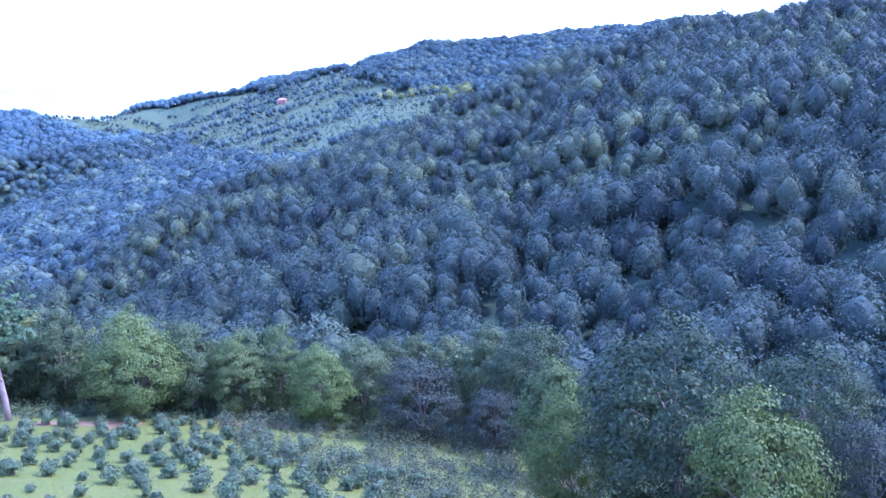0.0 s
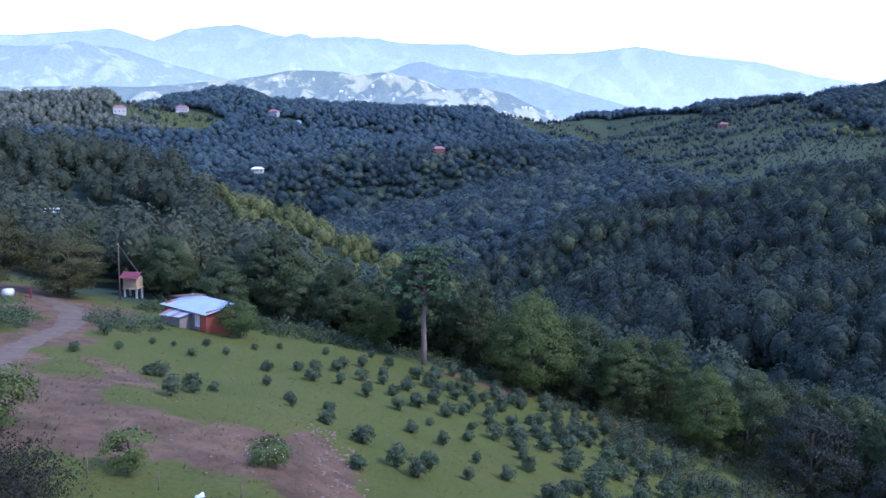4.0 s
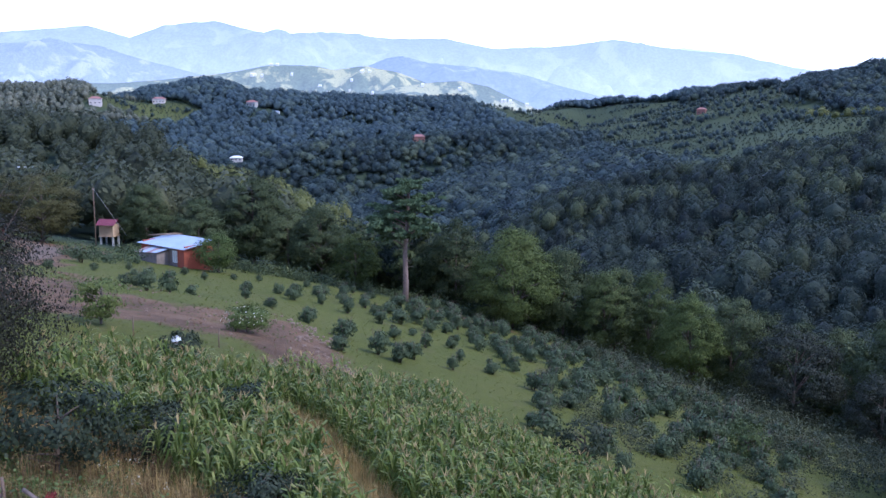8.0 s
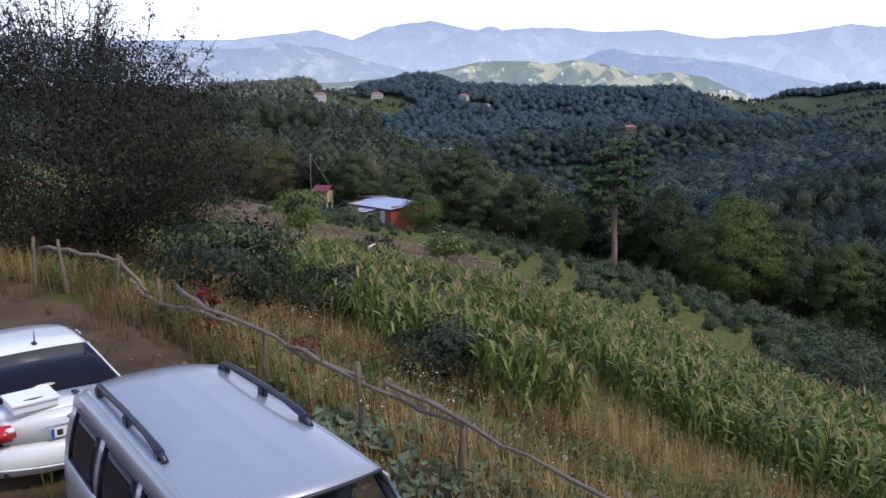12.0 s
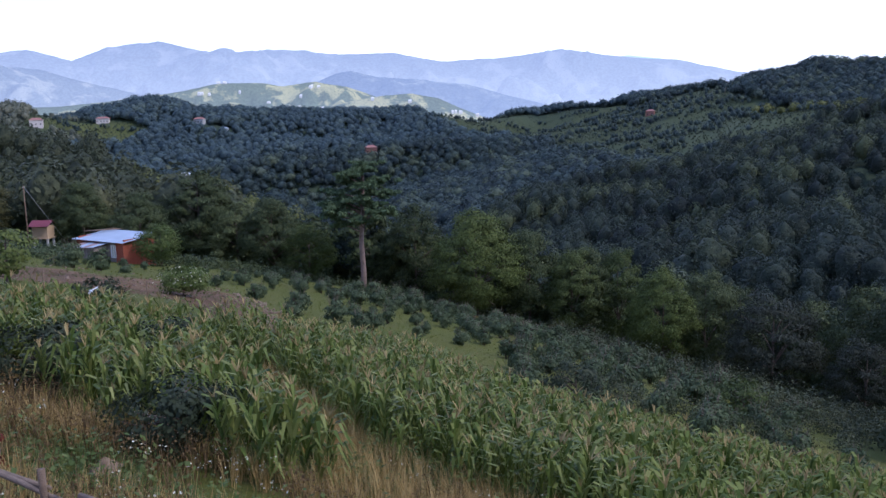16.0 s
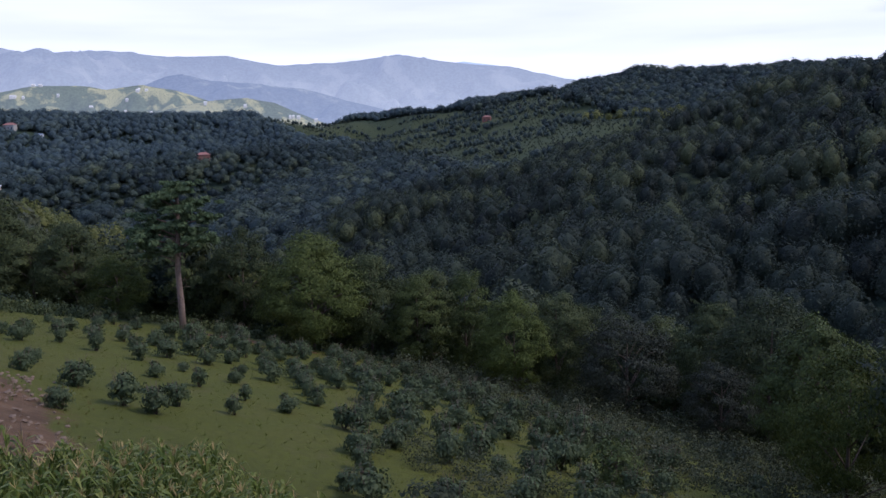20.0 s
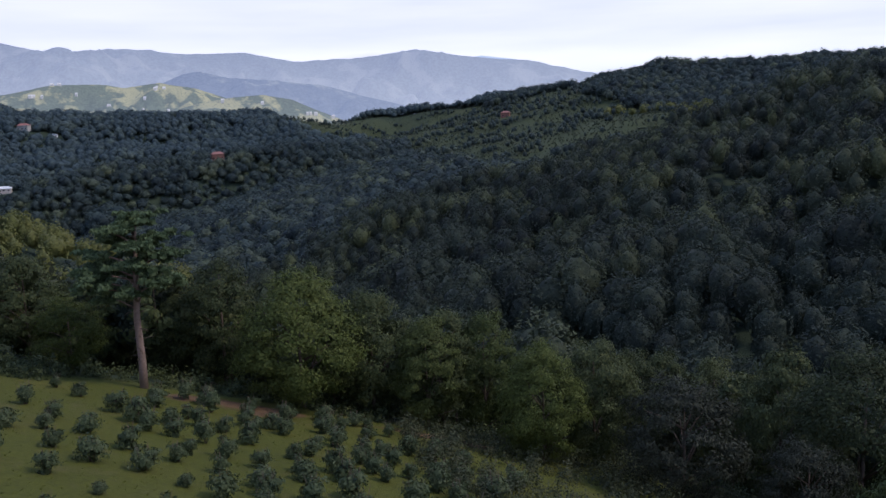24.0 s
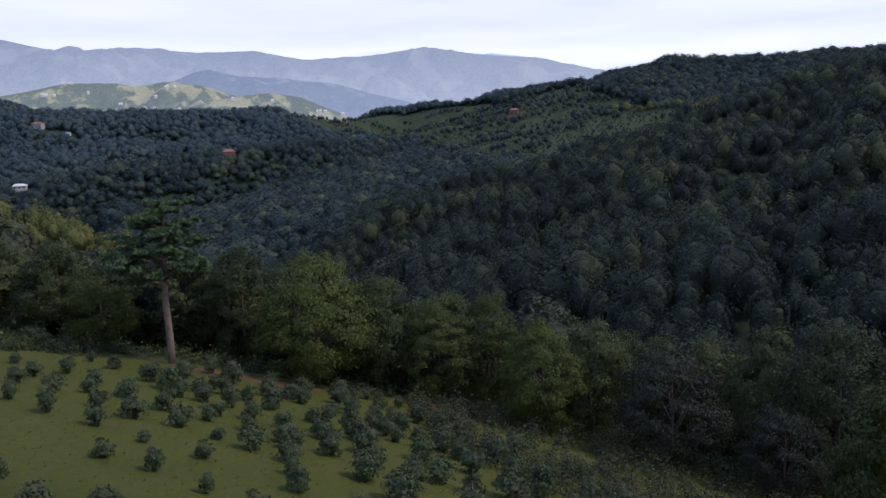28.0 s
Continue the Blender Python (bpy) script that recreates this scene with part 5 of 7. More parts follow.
shrub("flowering_bush", "low bush covered in white flowers on the bank", -12.6, 49.0, 1.6, 3.0, 34, 110, 0.07, M_WEED, 409, blossom=120)
shrub("roadside_bush", "large leafy bush at the edge of the dirt platform", -28.6, 46.4, 4.2, 4.6, 40, 90, 0.11, M_LINDEN, 410)
shrub("roadside_bush", "bush above the bend of the dirt track", -52.0, 84.5, 3.6, 6.0, 40, 70, 0.12, M_HAZEL, 411)
shrub("hut_tree", "small leafy fruit tree against the hut's corner", -30.3, 105.0, 5.0, 5.6, 64, 130, 0.10, M_WEED, 412, "tree", low=0.5)
shrub("red_weed", "dark red seeding weed beside the fence", -8.2, 15.2, 1.3, 0.5, 12, 60, 0.04, M_RED_WEED, 413, "weed", loose=2.0)
shrub("red_weed", "tall brown dead weed beside the fence", -5.9, 14.6, 1.1, 0.5, 10, 40, 0.03, M_RED_WEED, 414, "weed", loose=2.0)


M_THORN = leafy("thorn_leaves", (0.014, 0.015, 0.010), (0.026, 0.026, 0.016), (0.050, 0.047, 0.028), 0.3)


def build_thorn():
    """The big thorn thicket by the yard: a dense mass with long ragged shoots on top and arching sprays at its sides."""
    rng = np.random.default_rng(420)
    root = new("thorn_tree")
    part("trunk", tubes("trunk", limbs(rng, 6.2, 9.0, 0.8, 18, 0.16), M_BARK, 6), None, root)
    part("crown", crown_mesh("crown", rng, 6.5, 10.4, -0.5, 230, 400, 0.052, M_THORN, 0.2, 1.0, 1.3), None, root)
    C = []
    for k in range(110):
        a, r = rng.uniform(0, 6.28), rng.uniform(0.3, 4.7)
        side_shoot = k >= 66
        if side_shoot:
            # long shoots that leave the flank and bend over
            z0 = rng.uniform(1.5, 5.6)
            r = 4.6 * math.sqrt(max(0.1, 1 - ((z0 - 3.0) / 3.9) ** 2))
            b = Vector((math.cos(a) * r, math.sin(a) * r, z0))
            out = rng.uniform(0.5, 1.3)
            tip = b + Vector((math.cos(a) * out, math.sin(a) * out, rng.uniform(-0.3, 0.9)))
            mid = (b + tip) / 2 + Vector((0, 0, 0.25))
        else:
            b = Vector((math.cos(a) * r, math.sin(a) * r, 6.2 - 0.09 * r * r))
            tip = b + Vector((math.cos(a) * 0.5 + rng.normal() * 0.45, math.sin(a) * 0.5 + rng.normal() * 0.45, rng.uniform(0.6, 2.2)))
            mid = (b + tip) / 2 + Vector((rng.normal() * 0.1, rng.normal() * 0.1, 0.1))
        part("shoot", tubes("shoot", [([tuple(b * 0.86 + Vector((0, 0, 0.3))), tuple(mid), tuple(tip)], [0.024, 0.015, 0.004])], M_BARK, 4), None, root)
        B, M, T = np.array(b), np.array(mid), np.array(tip)
        for _ in range(6):
            t = rng.uniform(0.0, 0.85)
            c0 = B * (1 - t) ** 2 + 2 * M * t * (1 - t) + T * t * t
            spray = rng.normal(size=3) * (0.3, 0.3, 0.15) + (0, 0, 0.18)
            u = rng.random((16, 1))
            C.append(c0 + spray * u + rng.normal(size=(16, 3)) * 0.03)
        t = rng.uniform(0.0, 1, (46, 1))
        C.append(B * (1 - t) ** 2 + 2 * M * t * (1 - t) + T * t * t + rng.normal(size=(46, 3)) * 0.055)
    C = np.concatenate(C)
    v, f = leaf_quads(C, rng.normal(size=(len(C), 3)), 0.036, rng)
    part("top_leaves", mesh_of("top_leaves", v, f, M_THORN, False), None, root, "sparse leaves on the ragged top shoots")
    root.matrix_basis = at_ground(-18.0, 23.9, 0.4, (1, 1, 1.06), 0.05)
    tagged(root, "big dense thorn tree with ragged shoots beside the yard fence", "tree")


build_thorn()


# ---- hut, granary, pole, houses ----
M_BRICK = plain("red_brick", (0.27, 0.07, 0.045), (0.38, 0.12, 0.07), 2.0, 0.85, 0, 0.4)
M_PLANK = plain("weathered_planks", (0.17, 0.14, 0.12), (0.33, 0.28, 0.25), 1.5, 0.85, 0, 0.4)
M_SHEET = plain("pale_metal_sheet", (0.33, 0.38, 0.45), (0.46, 0.51, 0.58), 0.8, 0.45, 0.3, 0.2)
M_RUST = plain("rusty_sheet", (0.20, 0.10, 0.08), (0.42, 0.33, 0.32), 1.2, 0.7, 0.2, 0.3)
M_WHITE = plain("white_paint", (0.70, 0.70, 0.68), (0.82, 0.82, 0.80), 2.0, 0.5, 0, 0.1)
M_CURTAIN = plain("curtain", (0.55, 0.52, 0.46), (0.70, 0.67, 0.60), 5, 0.9, 0, 0.2)
M_LIGHT_WOOD = plain("light_wood", (0.42, 0.29, 0.17), (0.58, 0.42, 0.27), 2.0, 0.7, 0, 0.3)
M_RED_ROOF = plain("dark_red_roof", (0.14, 0.026, 0.040), (0.21, 0.045, 0.06), 1.5, 0.6, 0, 0.3)
M_PURPLE_ROOF = plain("plum_roof", (0.17, 0.07, 0.13), (0.24, 0.10, 0.18), 1.0, 0.6, 0, 0.2)
M_TILE = plain("faded_roof_tiles", (0.27, 0.13, 0.11), (0.38, 0.20, 0.17), 1.0, 0.8, 0, 0.3)
M_FAR_BRICK = plain("far_red_wall", (0.20, 0.095, 0.08), (0.29, 0.15, 0.12), 0.5, 0.85, 0, 0.2)
M_PLASTER = plain("pale_plaster", (0.52, 0.46, 0.42), (0.66, 0.60, 0.56), 0.6, 0.9, 0, 0.2)
M_CONCRETE = plain("concrete", (0.36, 0.35, 0.34), (0.52, 0.51, 0.49), 2, 0.9, 0, 0.3)
M_POST = plain("old_fence_wood", (0.10, 0.068, 0.048), (0.25, 0.18, 0.13), 7.0, 0.9, 0, 0.7)
M_BRANCH = plain("bare_grey_branch", (0.125, 0.090, 0.066), (0.29, 0.215, 0.16), 6.0, 0.9, 0, 0.7)
M_DARK = plain("dark_pane", (0.02, 0.022, 0.026), (0.035, 0.038, 0.045), 1, 0.15, 0, 0.0)


def sheet(name, corners, ribs, depth, mat, parent, label="", thick=0.02):
    """A ribbed roof sheet over four corners, in order round it; the ribs run from the first edge to the third."""
    a, b, c, d = (Vector(p) for p in corners)
    up = (b - a).cross(d - a).normalized()
    n = ribs * 4
    V, F = [], []
    for k in range(n + 1):
        t = k / n
        lift = up * (depth * (0.5 - 0.5 * math.cos(2 * math.pi * t * ribs)))
        for p, q in ((a, b), (d, c)):
            for e in (thick, 0.0):
                V.append(tuple(p.lerp(q, t) + lift + up * e))
    for k in range(n):
        i = 4 * k
        F += [(i, i + 4, i + 6, i + 2), (i + 3, i + 7, i + 5, i + 1), (i + 1, i + 5, i + 4, i), (i + 2, i + 6, i + 7, i + 3)]
    me = bpy.data.meshes.new(name)
    me.from_pydata(V, [], F)
    me.materials.append(mat)
    return part(name, me, None, parent, label)


def build_hut():
    root = new("hut")
    L, D, H0, H1 = 9.0, 4.6, 2.6, 3.1
    wt_ = 0.2
    # front wall in pieces round the window, at x 6.6 to 7.5
    for lo, hi in (((4.3, 0, -1.2), (6.7, wt_, H0)), ((7.6, 0, -1.2), (L, wt_, H0)), ((6.7, 0, -1.2), (7.6, wt_, 0.75)), ((6.7, 0, 2.2), (7.6, wt_, H0))):
        part("front_wall", block(lo, hi), M_BRICK if lo[0] > 7 else M_PLANK, root)
    part("front_wall", block((0, 0, -1.2), (4.3, wt_, H0)), M_BRICK, root)
    part("side_wall", block((L - wt_, wt_, -1.6), (L, D, H1 - 0.15)), M_BRICK, root, "bright red brick end wall")
    part("side_wall", block((0, wt_, -1.0), (wt_, D, H1 - 0.15)), M_BRICK, root)
    part("back_wall", block((wt_, D - wt_, -1.5), (L - wt_, D, H1)), M_BRICK, root)
    sheet("roof", ((-0.5, -0.45, H0 + 0.03), (L + 0.45, -0.45, H0 + 0.03), (L + 0.45, D + 0.4, H1 + 0.12), (-0.5, D + 0.4, H1 + 0.12)), 30, 0.04, M_SHEET, root, "pale blue corrugated metal roof")
    win = part("window", block((6.7, 0.07, 0.75), (7.6, 0.11, 2.2)), M_CURTAIN, root, "window with a drawn pale curtain")
    for lo, hi in (((6.66, -0.03, 0.7), (6.76, 0.06, 2.25)), ((7.54, -0.03, 0.7), (7.64, 0.06, 2.25)), ((6.76, -0.03, 0.7), (7.54, 0.06, 0.8)), ((6.76, -0.03, 2.15), (7.54, 0.06, 2.25)), ((7.11, -0.02, 0.8), (7.19, 0.06, 2.15))):
        part("window_frame", block(lo, hi), M_WHITE, win, "white painted frame")
    # lean-to of old planks
    for k in range(15):
        x = 2.0 + 0.26 * k
        part("plank", block((x, -1.9 - 0.02 * (k % 2), -1.3), (x + 0.245, -1.86, 1.75 + 0.35 * (k / 14))), M_PLANK, root)
    for k in range(7):
        y = -1.84 + 0.26 * k
        part("plank", block((5.86, y, -1.3), (5.9, y + 0.245, 2.1)), M_PLANK, root)
        part("plank", block((2.0, y, -1.3), (2.04, y + 0.245, 1.75)), M_PLANK, root)
    part("door", block((2.75, -1.97, -0.9), (3.6, -1.92, 1.2), 0.01), M_PLANK, root, "weathered plank door")
    for k in range(4):
        x = 1.7 + 1.12 * k
        sheet("lean_to_roof", ((x, -2.2, 1.82 + 0.09 * k), (x + 1.18, -2.2, 1.91 + 0.09 * k), (x + 1.18, 0.0, 2.42), (x, 0.0, 2.40)), 5, 0.03, M_RUST if k in (0, 2) else M_SHEET, root, "rusty patched roof sheet")
    for k in range(6):
        part("roof_pole", tubes("roof_pole", [([(0.3 * k - 1.2, D * 0.4, H1 + 0.2 + 0.02 * k), (0.3 * k + 0.7, D + 0.6, H1 + 0.28)], [0.05, 0.04])], M_POST, 5), None, root)
    root.matrix_basis = Matrix.LocRotScale((-41.9, 109.5, -11.9), Euler((0, 0, math.atan2(-0.57, 0.82))), None)
    tagged(root, "low red brick hut with a pale metal roof and plank lean-to", "hut")


build_hut()


def build_granary():
    root = new("granary")
    for x in (0.15, 2.15):
        for y in (0.15, 1.85):
            part("leg", block((x - 0.13, y - 0.13, -0.8), (x + 0.13, y + 0.13, 1.1)), M_CONCRETE, root, "concrete leg")
    part("platform", block((-0.1, -0.1, 1.1), (2.4, 2.1, 1.25)), M_LIGHT_WOOD, root)
    for k in range(9):
        z = 1.25 + 0.2 * k
        for lo, hi in (((0, 0, z), (2.3, 0.06, z + 0.19)), ((0, 1.94, z), (2.3, 2.0, z + 0.19)), ((0, 0.06, z), (0.06, 1.94, z + 0.19)), ((2.24, 0.06, z), (2.3, 1.94, z + 0.19))):
            part("board", block(lo, hi), M_LIGHT_WOOD, root)
    sheet("roof", ((-0.4, -0.5, 2.95), (2.7, -0.5, 2.95), (2.7, 1.0, 3.75), (-0.4, 1.0, 3.75)), 10, 0.04, M_RED_ROOF, root)
    sheet("roof", ((-0.4, 1.0, 3.75), (2.7, 1.0, 3.75), (2.7, 2.5, 2.95), (-0.4, 2.5, 2.95)), 10, 0.04, M_RED_ROOF, root)
    root.matrix_basis = Matrix.LocRotScale((-55.6, 128.2, -12.7), Euler((0, 0, radians(-6))), None)
    tagged(root, "small raised wooden granary with a dark red roof on legs", "granary")


build_granary()


def build_pole(x, y, high, label, arm=0.0, thick=0.11):
    root = new("utility_pole")
    part("pole", tubes("pole", [([(0, 0, -0.5), (0.02, 0, high * 0.5), (0.05, 0, high)], [thick, thick * 0.9, thick * 0.7])], M_POST, 8), None, root)
    if arm:
        part("crossarm", block((-arm, -0.06, high - 0.5), (arm, 0.06, high - 0.36), 0.01), M_CONCRETE, root)
        for sx in (-arm * 0.85, 0.05, arm * 0.85):
            part("insulator", smooth(block((sx - 0.05, -0.05, high - 0.36), (sx + 0.05, 0.05, high - 0.12), 0.02)), M_WHITE, root)
    else:
        part("bracket", block((-0.12, -0.05, high - 0.3), (0.2, 0.05, high - 0.18), 0.01), M_CONCRETE, root)
        part("stay_wire", tubes("stay_wire", [([(0.05, 0, high - 0.2), (3.6, 3.0, 1.2)], [0.02, 0.02])], M_CONCRETE, 4), None, root)
    root.matrix_basis = at_ground(x, y)
    return tagged(root, label, "pole")


build_pole(-54.2, 123.6, 9.0, "grey wooden utility pole beside the granary")
build_pole(-38.5, 42.0, 11.5, "tall utility pole with a crossarm behind the thorn tree", 0.9)
build_pole(287, 868, 8, "distant utility pole beside the far house", 0.6, 0.2)
build_pole(318, 842, 8, "distant utility pole on the far terrace", 0.6, 0.2)


def build_house(x, y, w, d, h, wall, roofing, label, turn=0.0, z=None, rise=0.28):
    root = new("house")
    for lo, hi in (((-w / 2, -d / 2, -3), (w / 2, -d / 2 + 0.3, h)), ((-w / 2, d / 2 - 0.3, -3), (w / 2, d / 2, h)), ((-w / 2, -d / 2 + 0.3, -3), (-w / 2 + 0.3, d / 2 - 0.3, h)), ((w / 2 - 0.3, -d / 2 + 0.3, -3), (w / 2, d / 2 - 0.3, h))):
        part("wall", block(lo, hi), wall, root)
    bm = bmesh.new()
    o, top = 0.6, h + d * rise
    pts = [(-w / 2 - o, -d / 2 - o, h), (w / 2 + o, -d / 2 - o, h), (w / 2 + o, d / 2 + o, h), (-w / 2 - o, d / 2 + o, h), (-w / 2 + d * 0.35, 0, top), (w / 2 - d * 0.35, 0, top)]
    v = [bm.verts.new(p) for p in pts]
    for f in ((0, 1, 5, 4), (1, 2, 5), (2, 3, 4, 5), (3, 0, 4), (3, 2, 1, 0)):
        bm.faces.new([v[k] for k in f])
    part("roof", bm, roofing, root)
    floors = max(1, int(h // 2.8))
    for fl in range(floors):
        n = max(2, int(w // 3.2))
        for k in range(n):
            cx = -w / 2 + w * (k + 0.5) / n
            wn = part("window", block((cx - 0.55, -d / 2 - 0.04, 0.9 + 2.8 * fl), (cx + 0.55, -d / 2 + 0.02, 2.1 + 2.8 * fl)), M_DARK, root)
            part("sill", block((cx - 0.65, -d / 2 - 0.12, 0.82 + 2.8 * fl), (cx + 0.65, -d / 2 - 0.04, 0.9 + 2.8 * fl)), M_WHITE, wn)
    root.matrix_basis = Matrix.LocRotScale((x, y, float(ground_z(x, y)) if z is None else z), Euler((0, 0, turn)), None)
    return tagged(root, label, "house")


HOUSE_LOOKS = ((M_PLASTER, M_TILE, "far pinkish house with a tiled roof on a hillside", 0.3), (M_PLASTER, M_TILE, "far house with a pale red roof among fields", 0.1), (M_CONCRETE, M_TILE, "unfinished far house with a tiled roof on the ridge", -0.2), (M_WHITE, M_SHEET, "tiny white far shed on the ridge", 0.0),
               (M_FAR_BRICK, M_TILE, "lone red-roofed house among the far woods", 0.2), (M_PLASTER, M_WHITE, "long white-roofed building in the valley woods", 0.1), (M_FAR_BRICK, M_TILE, "red house on the far hazel terrace", -0.5))
for (hx, hy, hw, hd, hh), (wall_m, roof_m, text, turned) in zip(HOUSES, HOUSE_LOOKS):
    build_house(hx, hy, hw, hd, hh, wall_m, roof_m, text, turned)


def build_plum_house():
    house = build_house(-91, 161, 14, 10, 5.5, M_PLASTER, M_PURPLE_ROOF, "house with a plum-coloured roof behind the trees", 0.15, -11.4, 0.2)
    for x in (1.6, 2.9):
        bm = bmesh.new()
        bmesh.ops.create_cone(bm, cap_ends=True, segments=14, radius1=0.55, radius2=0.5, depth=1.5, matrix=Matrix.Translation((x, 0.5, 8.3)))
        part("water_tank", smooth(bm), M_WHITE, house, "white roof water tank")
    for k in range(2):
        p = part("solar_panel", block((5.2, 0.3 + 0.9 * k, 7.2 + 0.6 * k), (8.0, 1.0 + 0.9 * k, 7.35 + 0.6 * k)), M_WHITE, house, "pale roof solar panel")


build_plum_house()


# ---- yard fence of branches ----
def branch_line(p, q, r, rng, sag=0.0, n=7, wobble=0.05):
    p, q = Vector(p), Vector(q)
    pts, rad = [], []
    for k in range(n):
        t = k / (n - 1)
        w = Vector(rng.normal(size=3) * wobble * (0 if k in (0, n - 1) else 1))
        pts.append(tuple(p.lerp(q, t) + w - Vector((0, 0, sag * 4 * t * (1 - t)))))
        rad.append(r * (1 - 0.45 * t) * (1 + 0.15 * rng.normal()))
    return pts, rad


def build_fence():
    rng = np.random.default_rng(500)
    root = new("fence")
    for x, y, h, lx, ly in ((-14.8, 18.5, 1.15, 0.0, 0.05), (-13.4, 17.9, 1.25, -0.25, 0.1), (-11.5, 17.2, 1.2, 0.03, 0), (-9.7, 16.0, 1.05, 0, 0), (-6.3, 13.7, 1.0, 0.05, 0.05), (-3.9, 11.9, 1.15, -0.05, 0), (-2.25, 10.82, 0.98, 0.02, 0), (-0.29, 9.16, 1.1, 0.02, 0.0), (2.1, 8.2, 0.95, 0.1, 0.05)):
        g = float(ground_z(x, y))
        part("post", tubes("post", [branch_line((x, y, g - 0.4), (x + lx, y + ly, g + h), 0.068, rng, 0, 6, 0.012)], M_POST, 7), None, root)
    for line, r in (((( -14.6, 18.55, 1.06), (-13.4, 18.05, 1.16), (-12.3, 17.7, 1.16), (-11.5, 17.3, 1.1), (-10.9, 17.0, 0.86), (-10.55, 16.8, 0.62)), 0.06),
                    ((( -11.2, 17.15, 0.9), (-10.6, 16.7, 0.62), (-9.7, 16.0, 0.60), (-8.7, 15.3, 0.74), (-7.9, 14.75, 0.80), (-6.9, 14.0, 0.84)), 0.052),
                    (((-9.0, 15.6, 1.0), (-7.9, 14.8, 0.88), (-6.3, 13.75, 0.9), (-5.1, 12.8, 0.78), (-3.9, 11.95, 0.86)), 0.048),
                    (((-5.6, 13.15, 0.86), (-4.3, 12.2, 0.84), (-3.2, 11.45, 0.78), (-2.2, 10.75, 0.80)), 0.04),
                    (((-3.4, 11.55, 0.96), (-2.5, 10.95, 0.88), (-1.3, 10.0, 0.84), (-0.1, 9.1, 0.76)), 0.036)):
        pts, rad = [], []
        for k, (p, q) in enumerate(zip(line, line[1:])):
            for t in (0.0, 0.33, 0.66):
                pts.append(tuple(Vector(p).lerp(Vector(q), t) + Vector(rng.normal(size=3) * 0.022)))
                rad.append(0.84 * r * (1.05 - 0.45 * (k + t) / len(line)) * (1 + 0.12 * rng.normal()))
        pts.append(line[-1])
        rad.append(r * 0.5)
        rail = part("rail", tubes("rail", [(pts, rad)], M_BRANCH, 8), None, root, "crooked grey branch used as a rail")
        for k in range(3):
            i = int(rng.integers(2, len(pts) - 2))
            p0 = Vector(pts[i])
            part("twig_stub", tubes("twig_stub", [([tuple(p0), tuple(p0 + Vector((rng.normal() * 0.08, rng.normal() * 0.08, 0.10 + 0.06 * rng.random())))], [r * 0.45, r * 0.2])], M_BRANCH, 5), None, rail)
    for a, b, r, sag in (((-0.08, 9.08, 0.99), (1.42, 8.47, 0.70), 0.024, 0.02), ((-0.15, 9.11, 0.70), (1.2, 8.56, 0.41), 0.026, 0.02),
                         ((-0.41, 9.21, 0.50), (1.11, 8.6, 0.08), 0.022, 0.02), ((-0.34, 9.18, 0.20), (0.67, 8.78, -0.08), 0.022, 0), ((-0.68, 9.32, -0.04), (-0.12, 9.09, -0.14), 0.025, 0)):
        part("rail", tubes("rail", [branch_line(a, b, r, rng, sag, 9, 0.018)], M_POST, 7), None, root)
    for a, b in (((0.52, 8.83, -0.45), (0.95, 8.66, 0.70)), ((0.82, 8.72, -0.45), (1.38, 8.48, 1.05))):
        part("brace", tubes("brace", [branch_line(a, b, 0.05, rng, 0, 6, 0.02)], M_POST, 6), None, root)
    tagged(root, "rough fence of crooked grey branches along the yard", "fence")


build_fence()


# ---- the two parked cars ----
def car_paint(name, base, metal, rough):
    m, nt, bs = material(name, rough, metal)
    n = noise_node(nt, 3.0, 4)
    dust = noise_node(nt, 0.9, 5)
    c = mix_node(nt, ramp_node(nt, dust, ((0.45, (0, 0, 0)), (0.8, (0.35, 0.35, 0.35)))), base, tuple(0.75 * v + 0.08 for v in base))
    nt.links.new(c, bs.inputs["Base Color"])
    nt.links.new(ramp_node(nt, n, ((0.3, (rough,) * 3), (0.8, (rough + 0.15,) * 3))), bs.inputs["Roughness"])
    bs.inputs["Coat Weight"].default_value, bs.inputs["Coat Roughness"].default_value = 0.6, 0.08
    return m


def car_glass(name, tint):
    m, nt, bs = material(name, 0.03)
    bs.inputs["Base Color"].default_value = (*tint, 1)
    bs.inputs["Transmission Weight"].default_value, bs.inputs["IOR"].default_value = 1.0, 1.1
    return m


M_SILVER = car_paint("silver_paint", (0.37, 0.375, 0.375), 0.45, 0.36)
M_CAR_WHITE = car_paint("white_car_paint", (0.72, 0.72, 0.68), 0.0, 0.3)
M_GLASS = car_glass("car_glass", (0.80, 0.84, 0.84))
M_TINTED = plain("tinted_glass", (0.010, 0.010, 0.016), (0.016, 0.016, 0.024), 1.0, 0.06, 0, 0.0)
M_TINTED.node_tree.nodes["Principled BSDF"].inputs["Specular IOR Level"].default_value = 0.10
M_TRIM = plain("black_trim", (0.018, 0.018, 0.02), (0.035, 0.035, 0.038), 6, 0.5, 0, 0.1)
M_SEAT = plain("grey_seat_cloth", (0.10, 0.10, 0.105), (0.17, 0.17, 0.175), 8, 0.9, 0, 0.3)
M_RAIL = plain("dark_blue_rail", (0.014, 0.015, 0.024), (0.026, 0.028, 0.04), 5, 0.35, 0.2, 0.1)
M_CHROME = plain("chrome", (0.70, 0.71, 0.73), (0.80, 0.81, 0.82), 3, 0.15, 1.0, 0.0)
M_TYRE = plain("tyre_rubber", (0.015, 0.015, 0.015), (0.03, 0.03, 0.03), 8, 0.85, 0, 0.3)
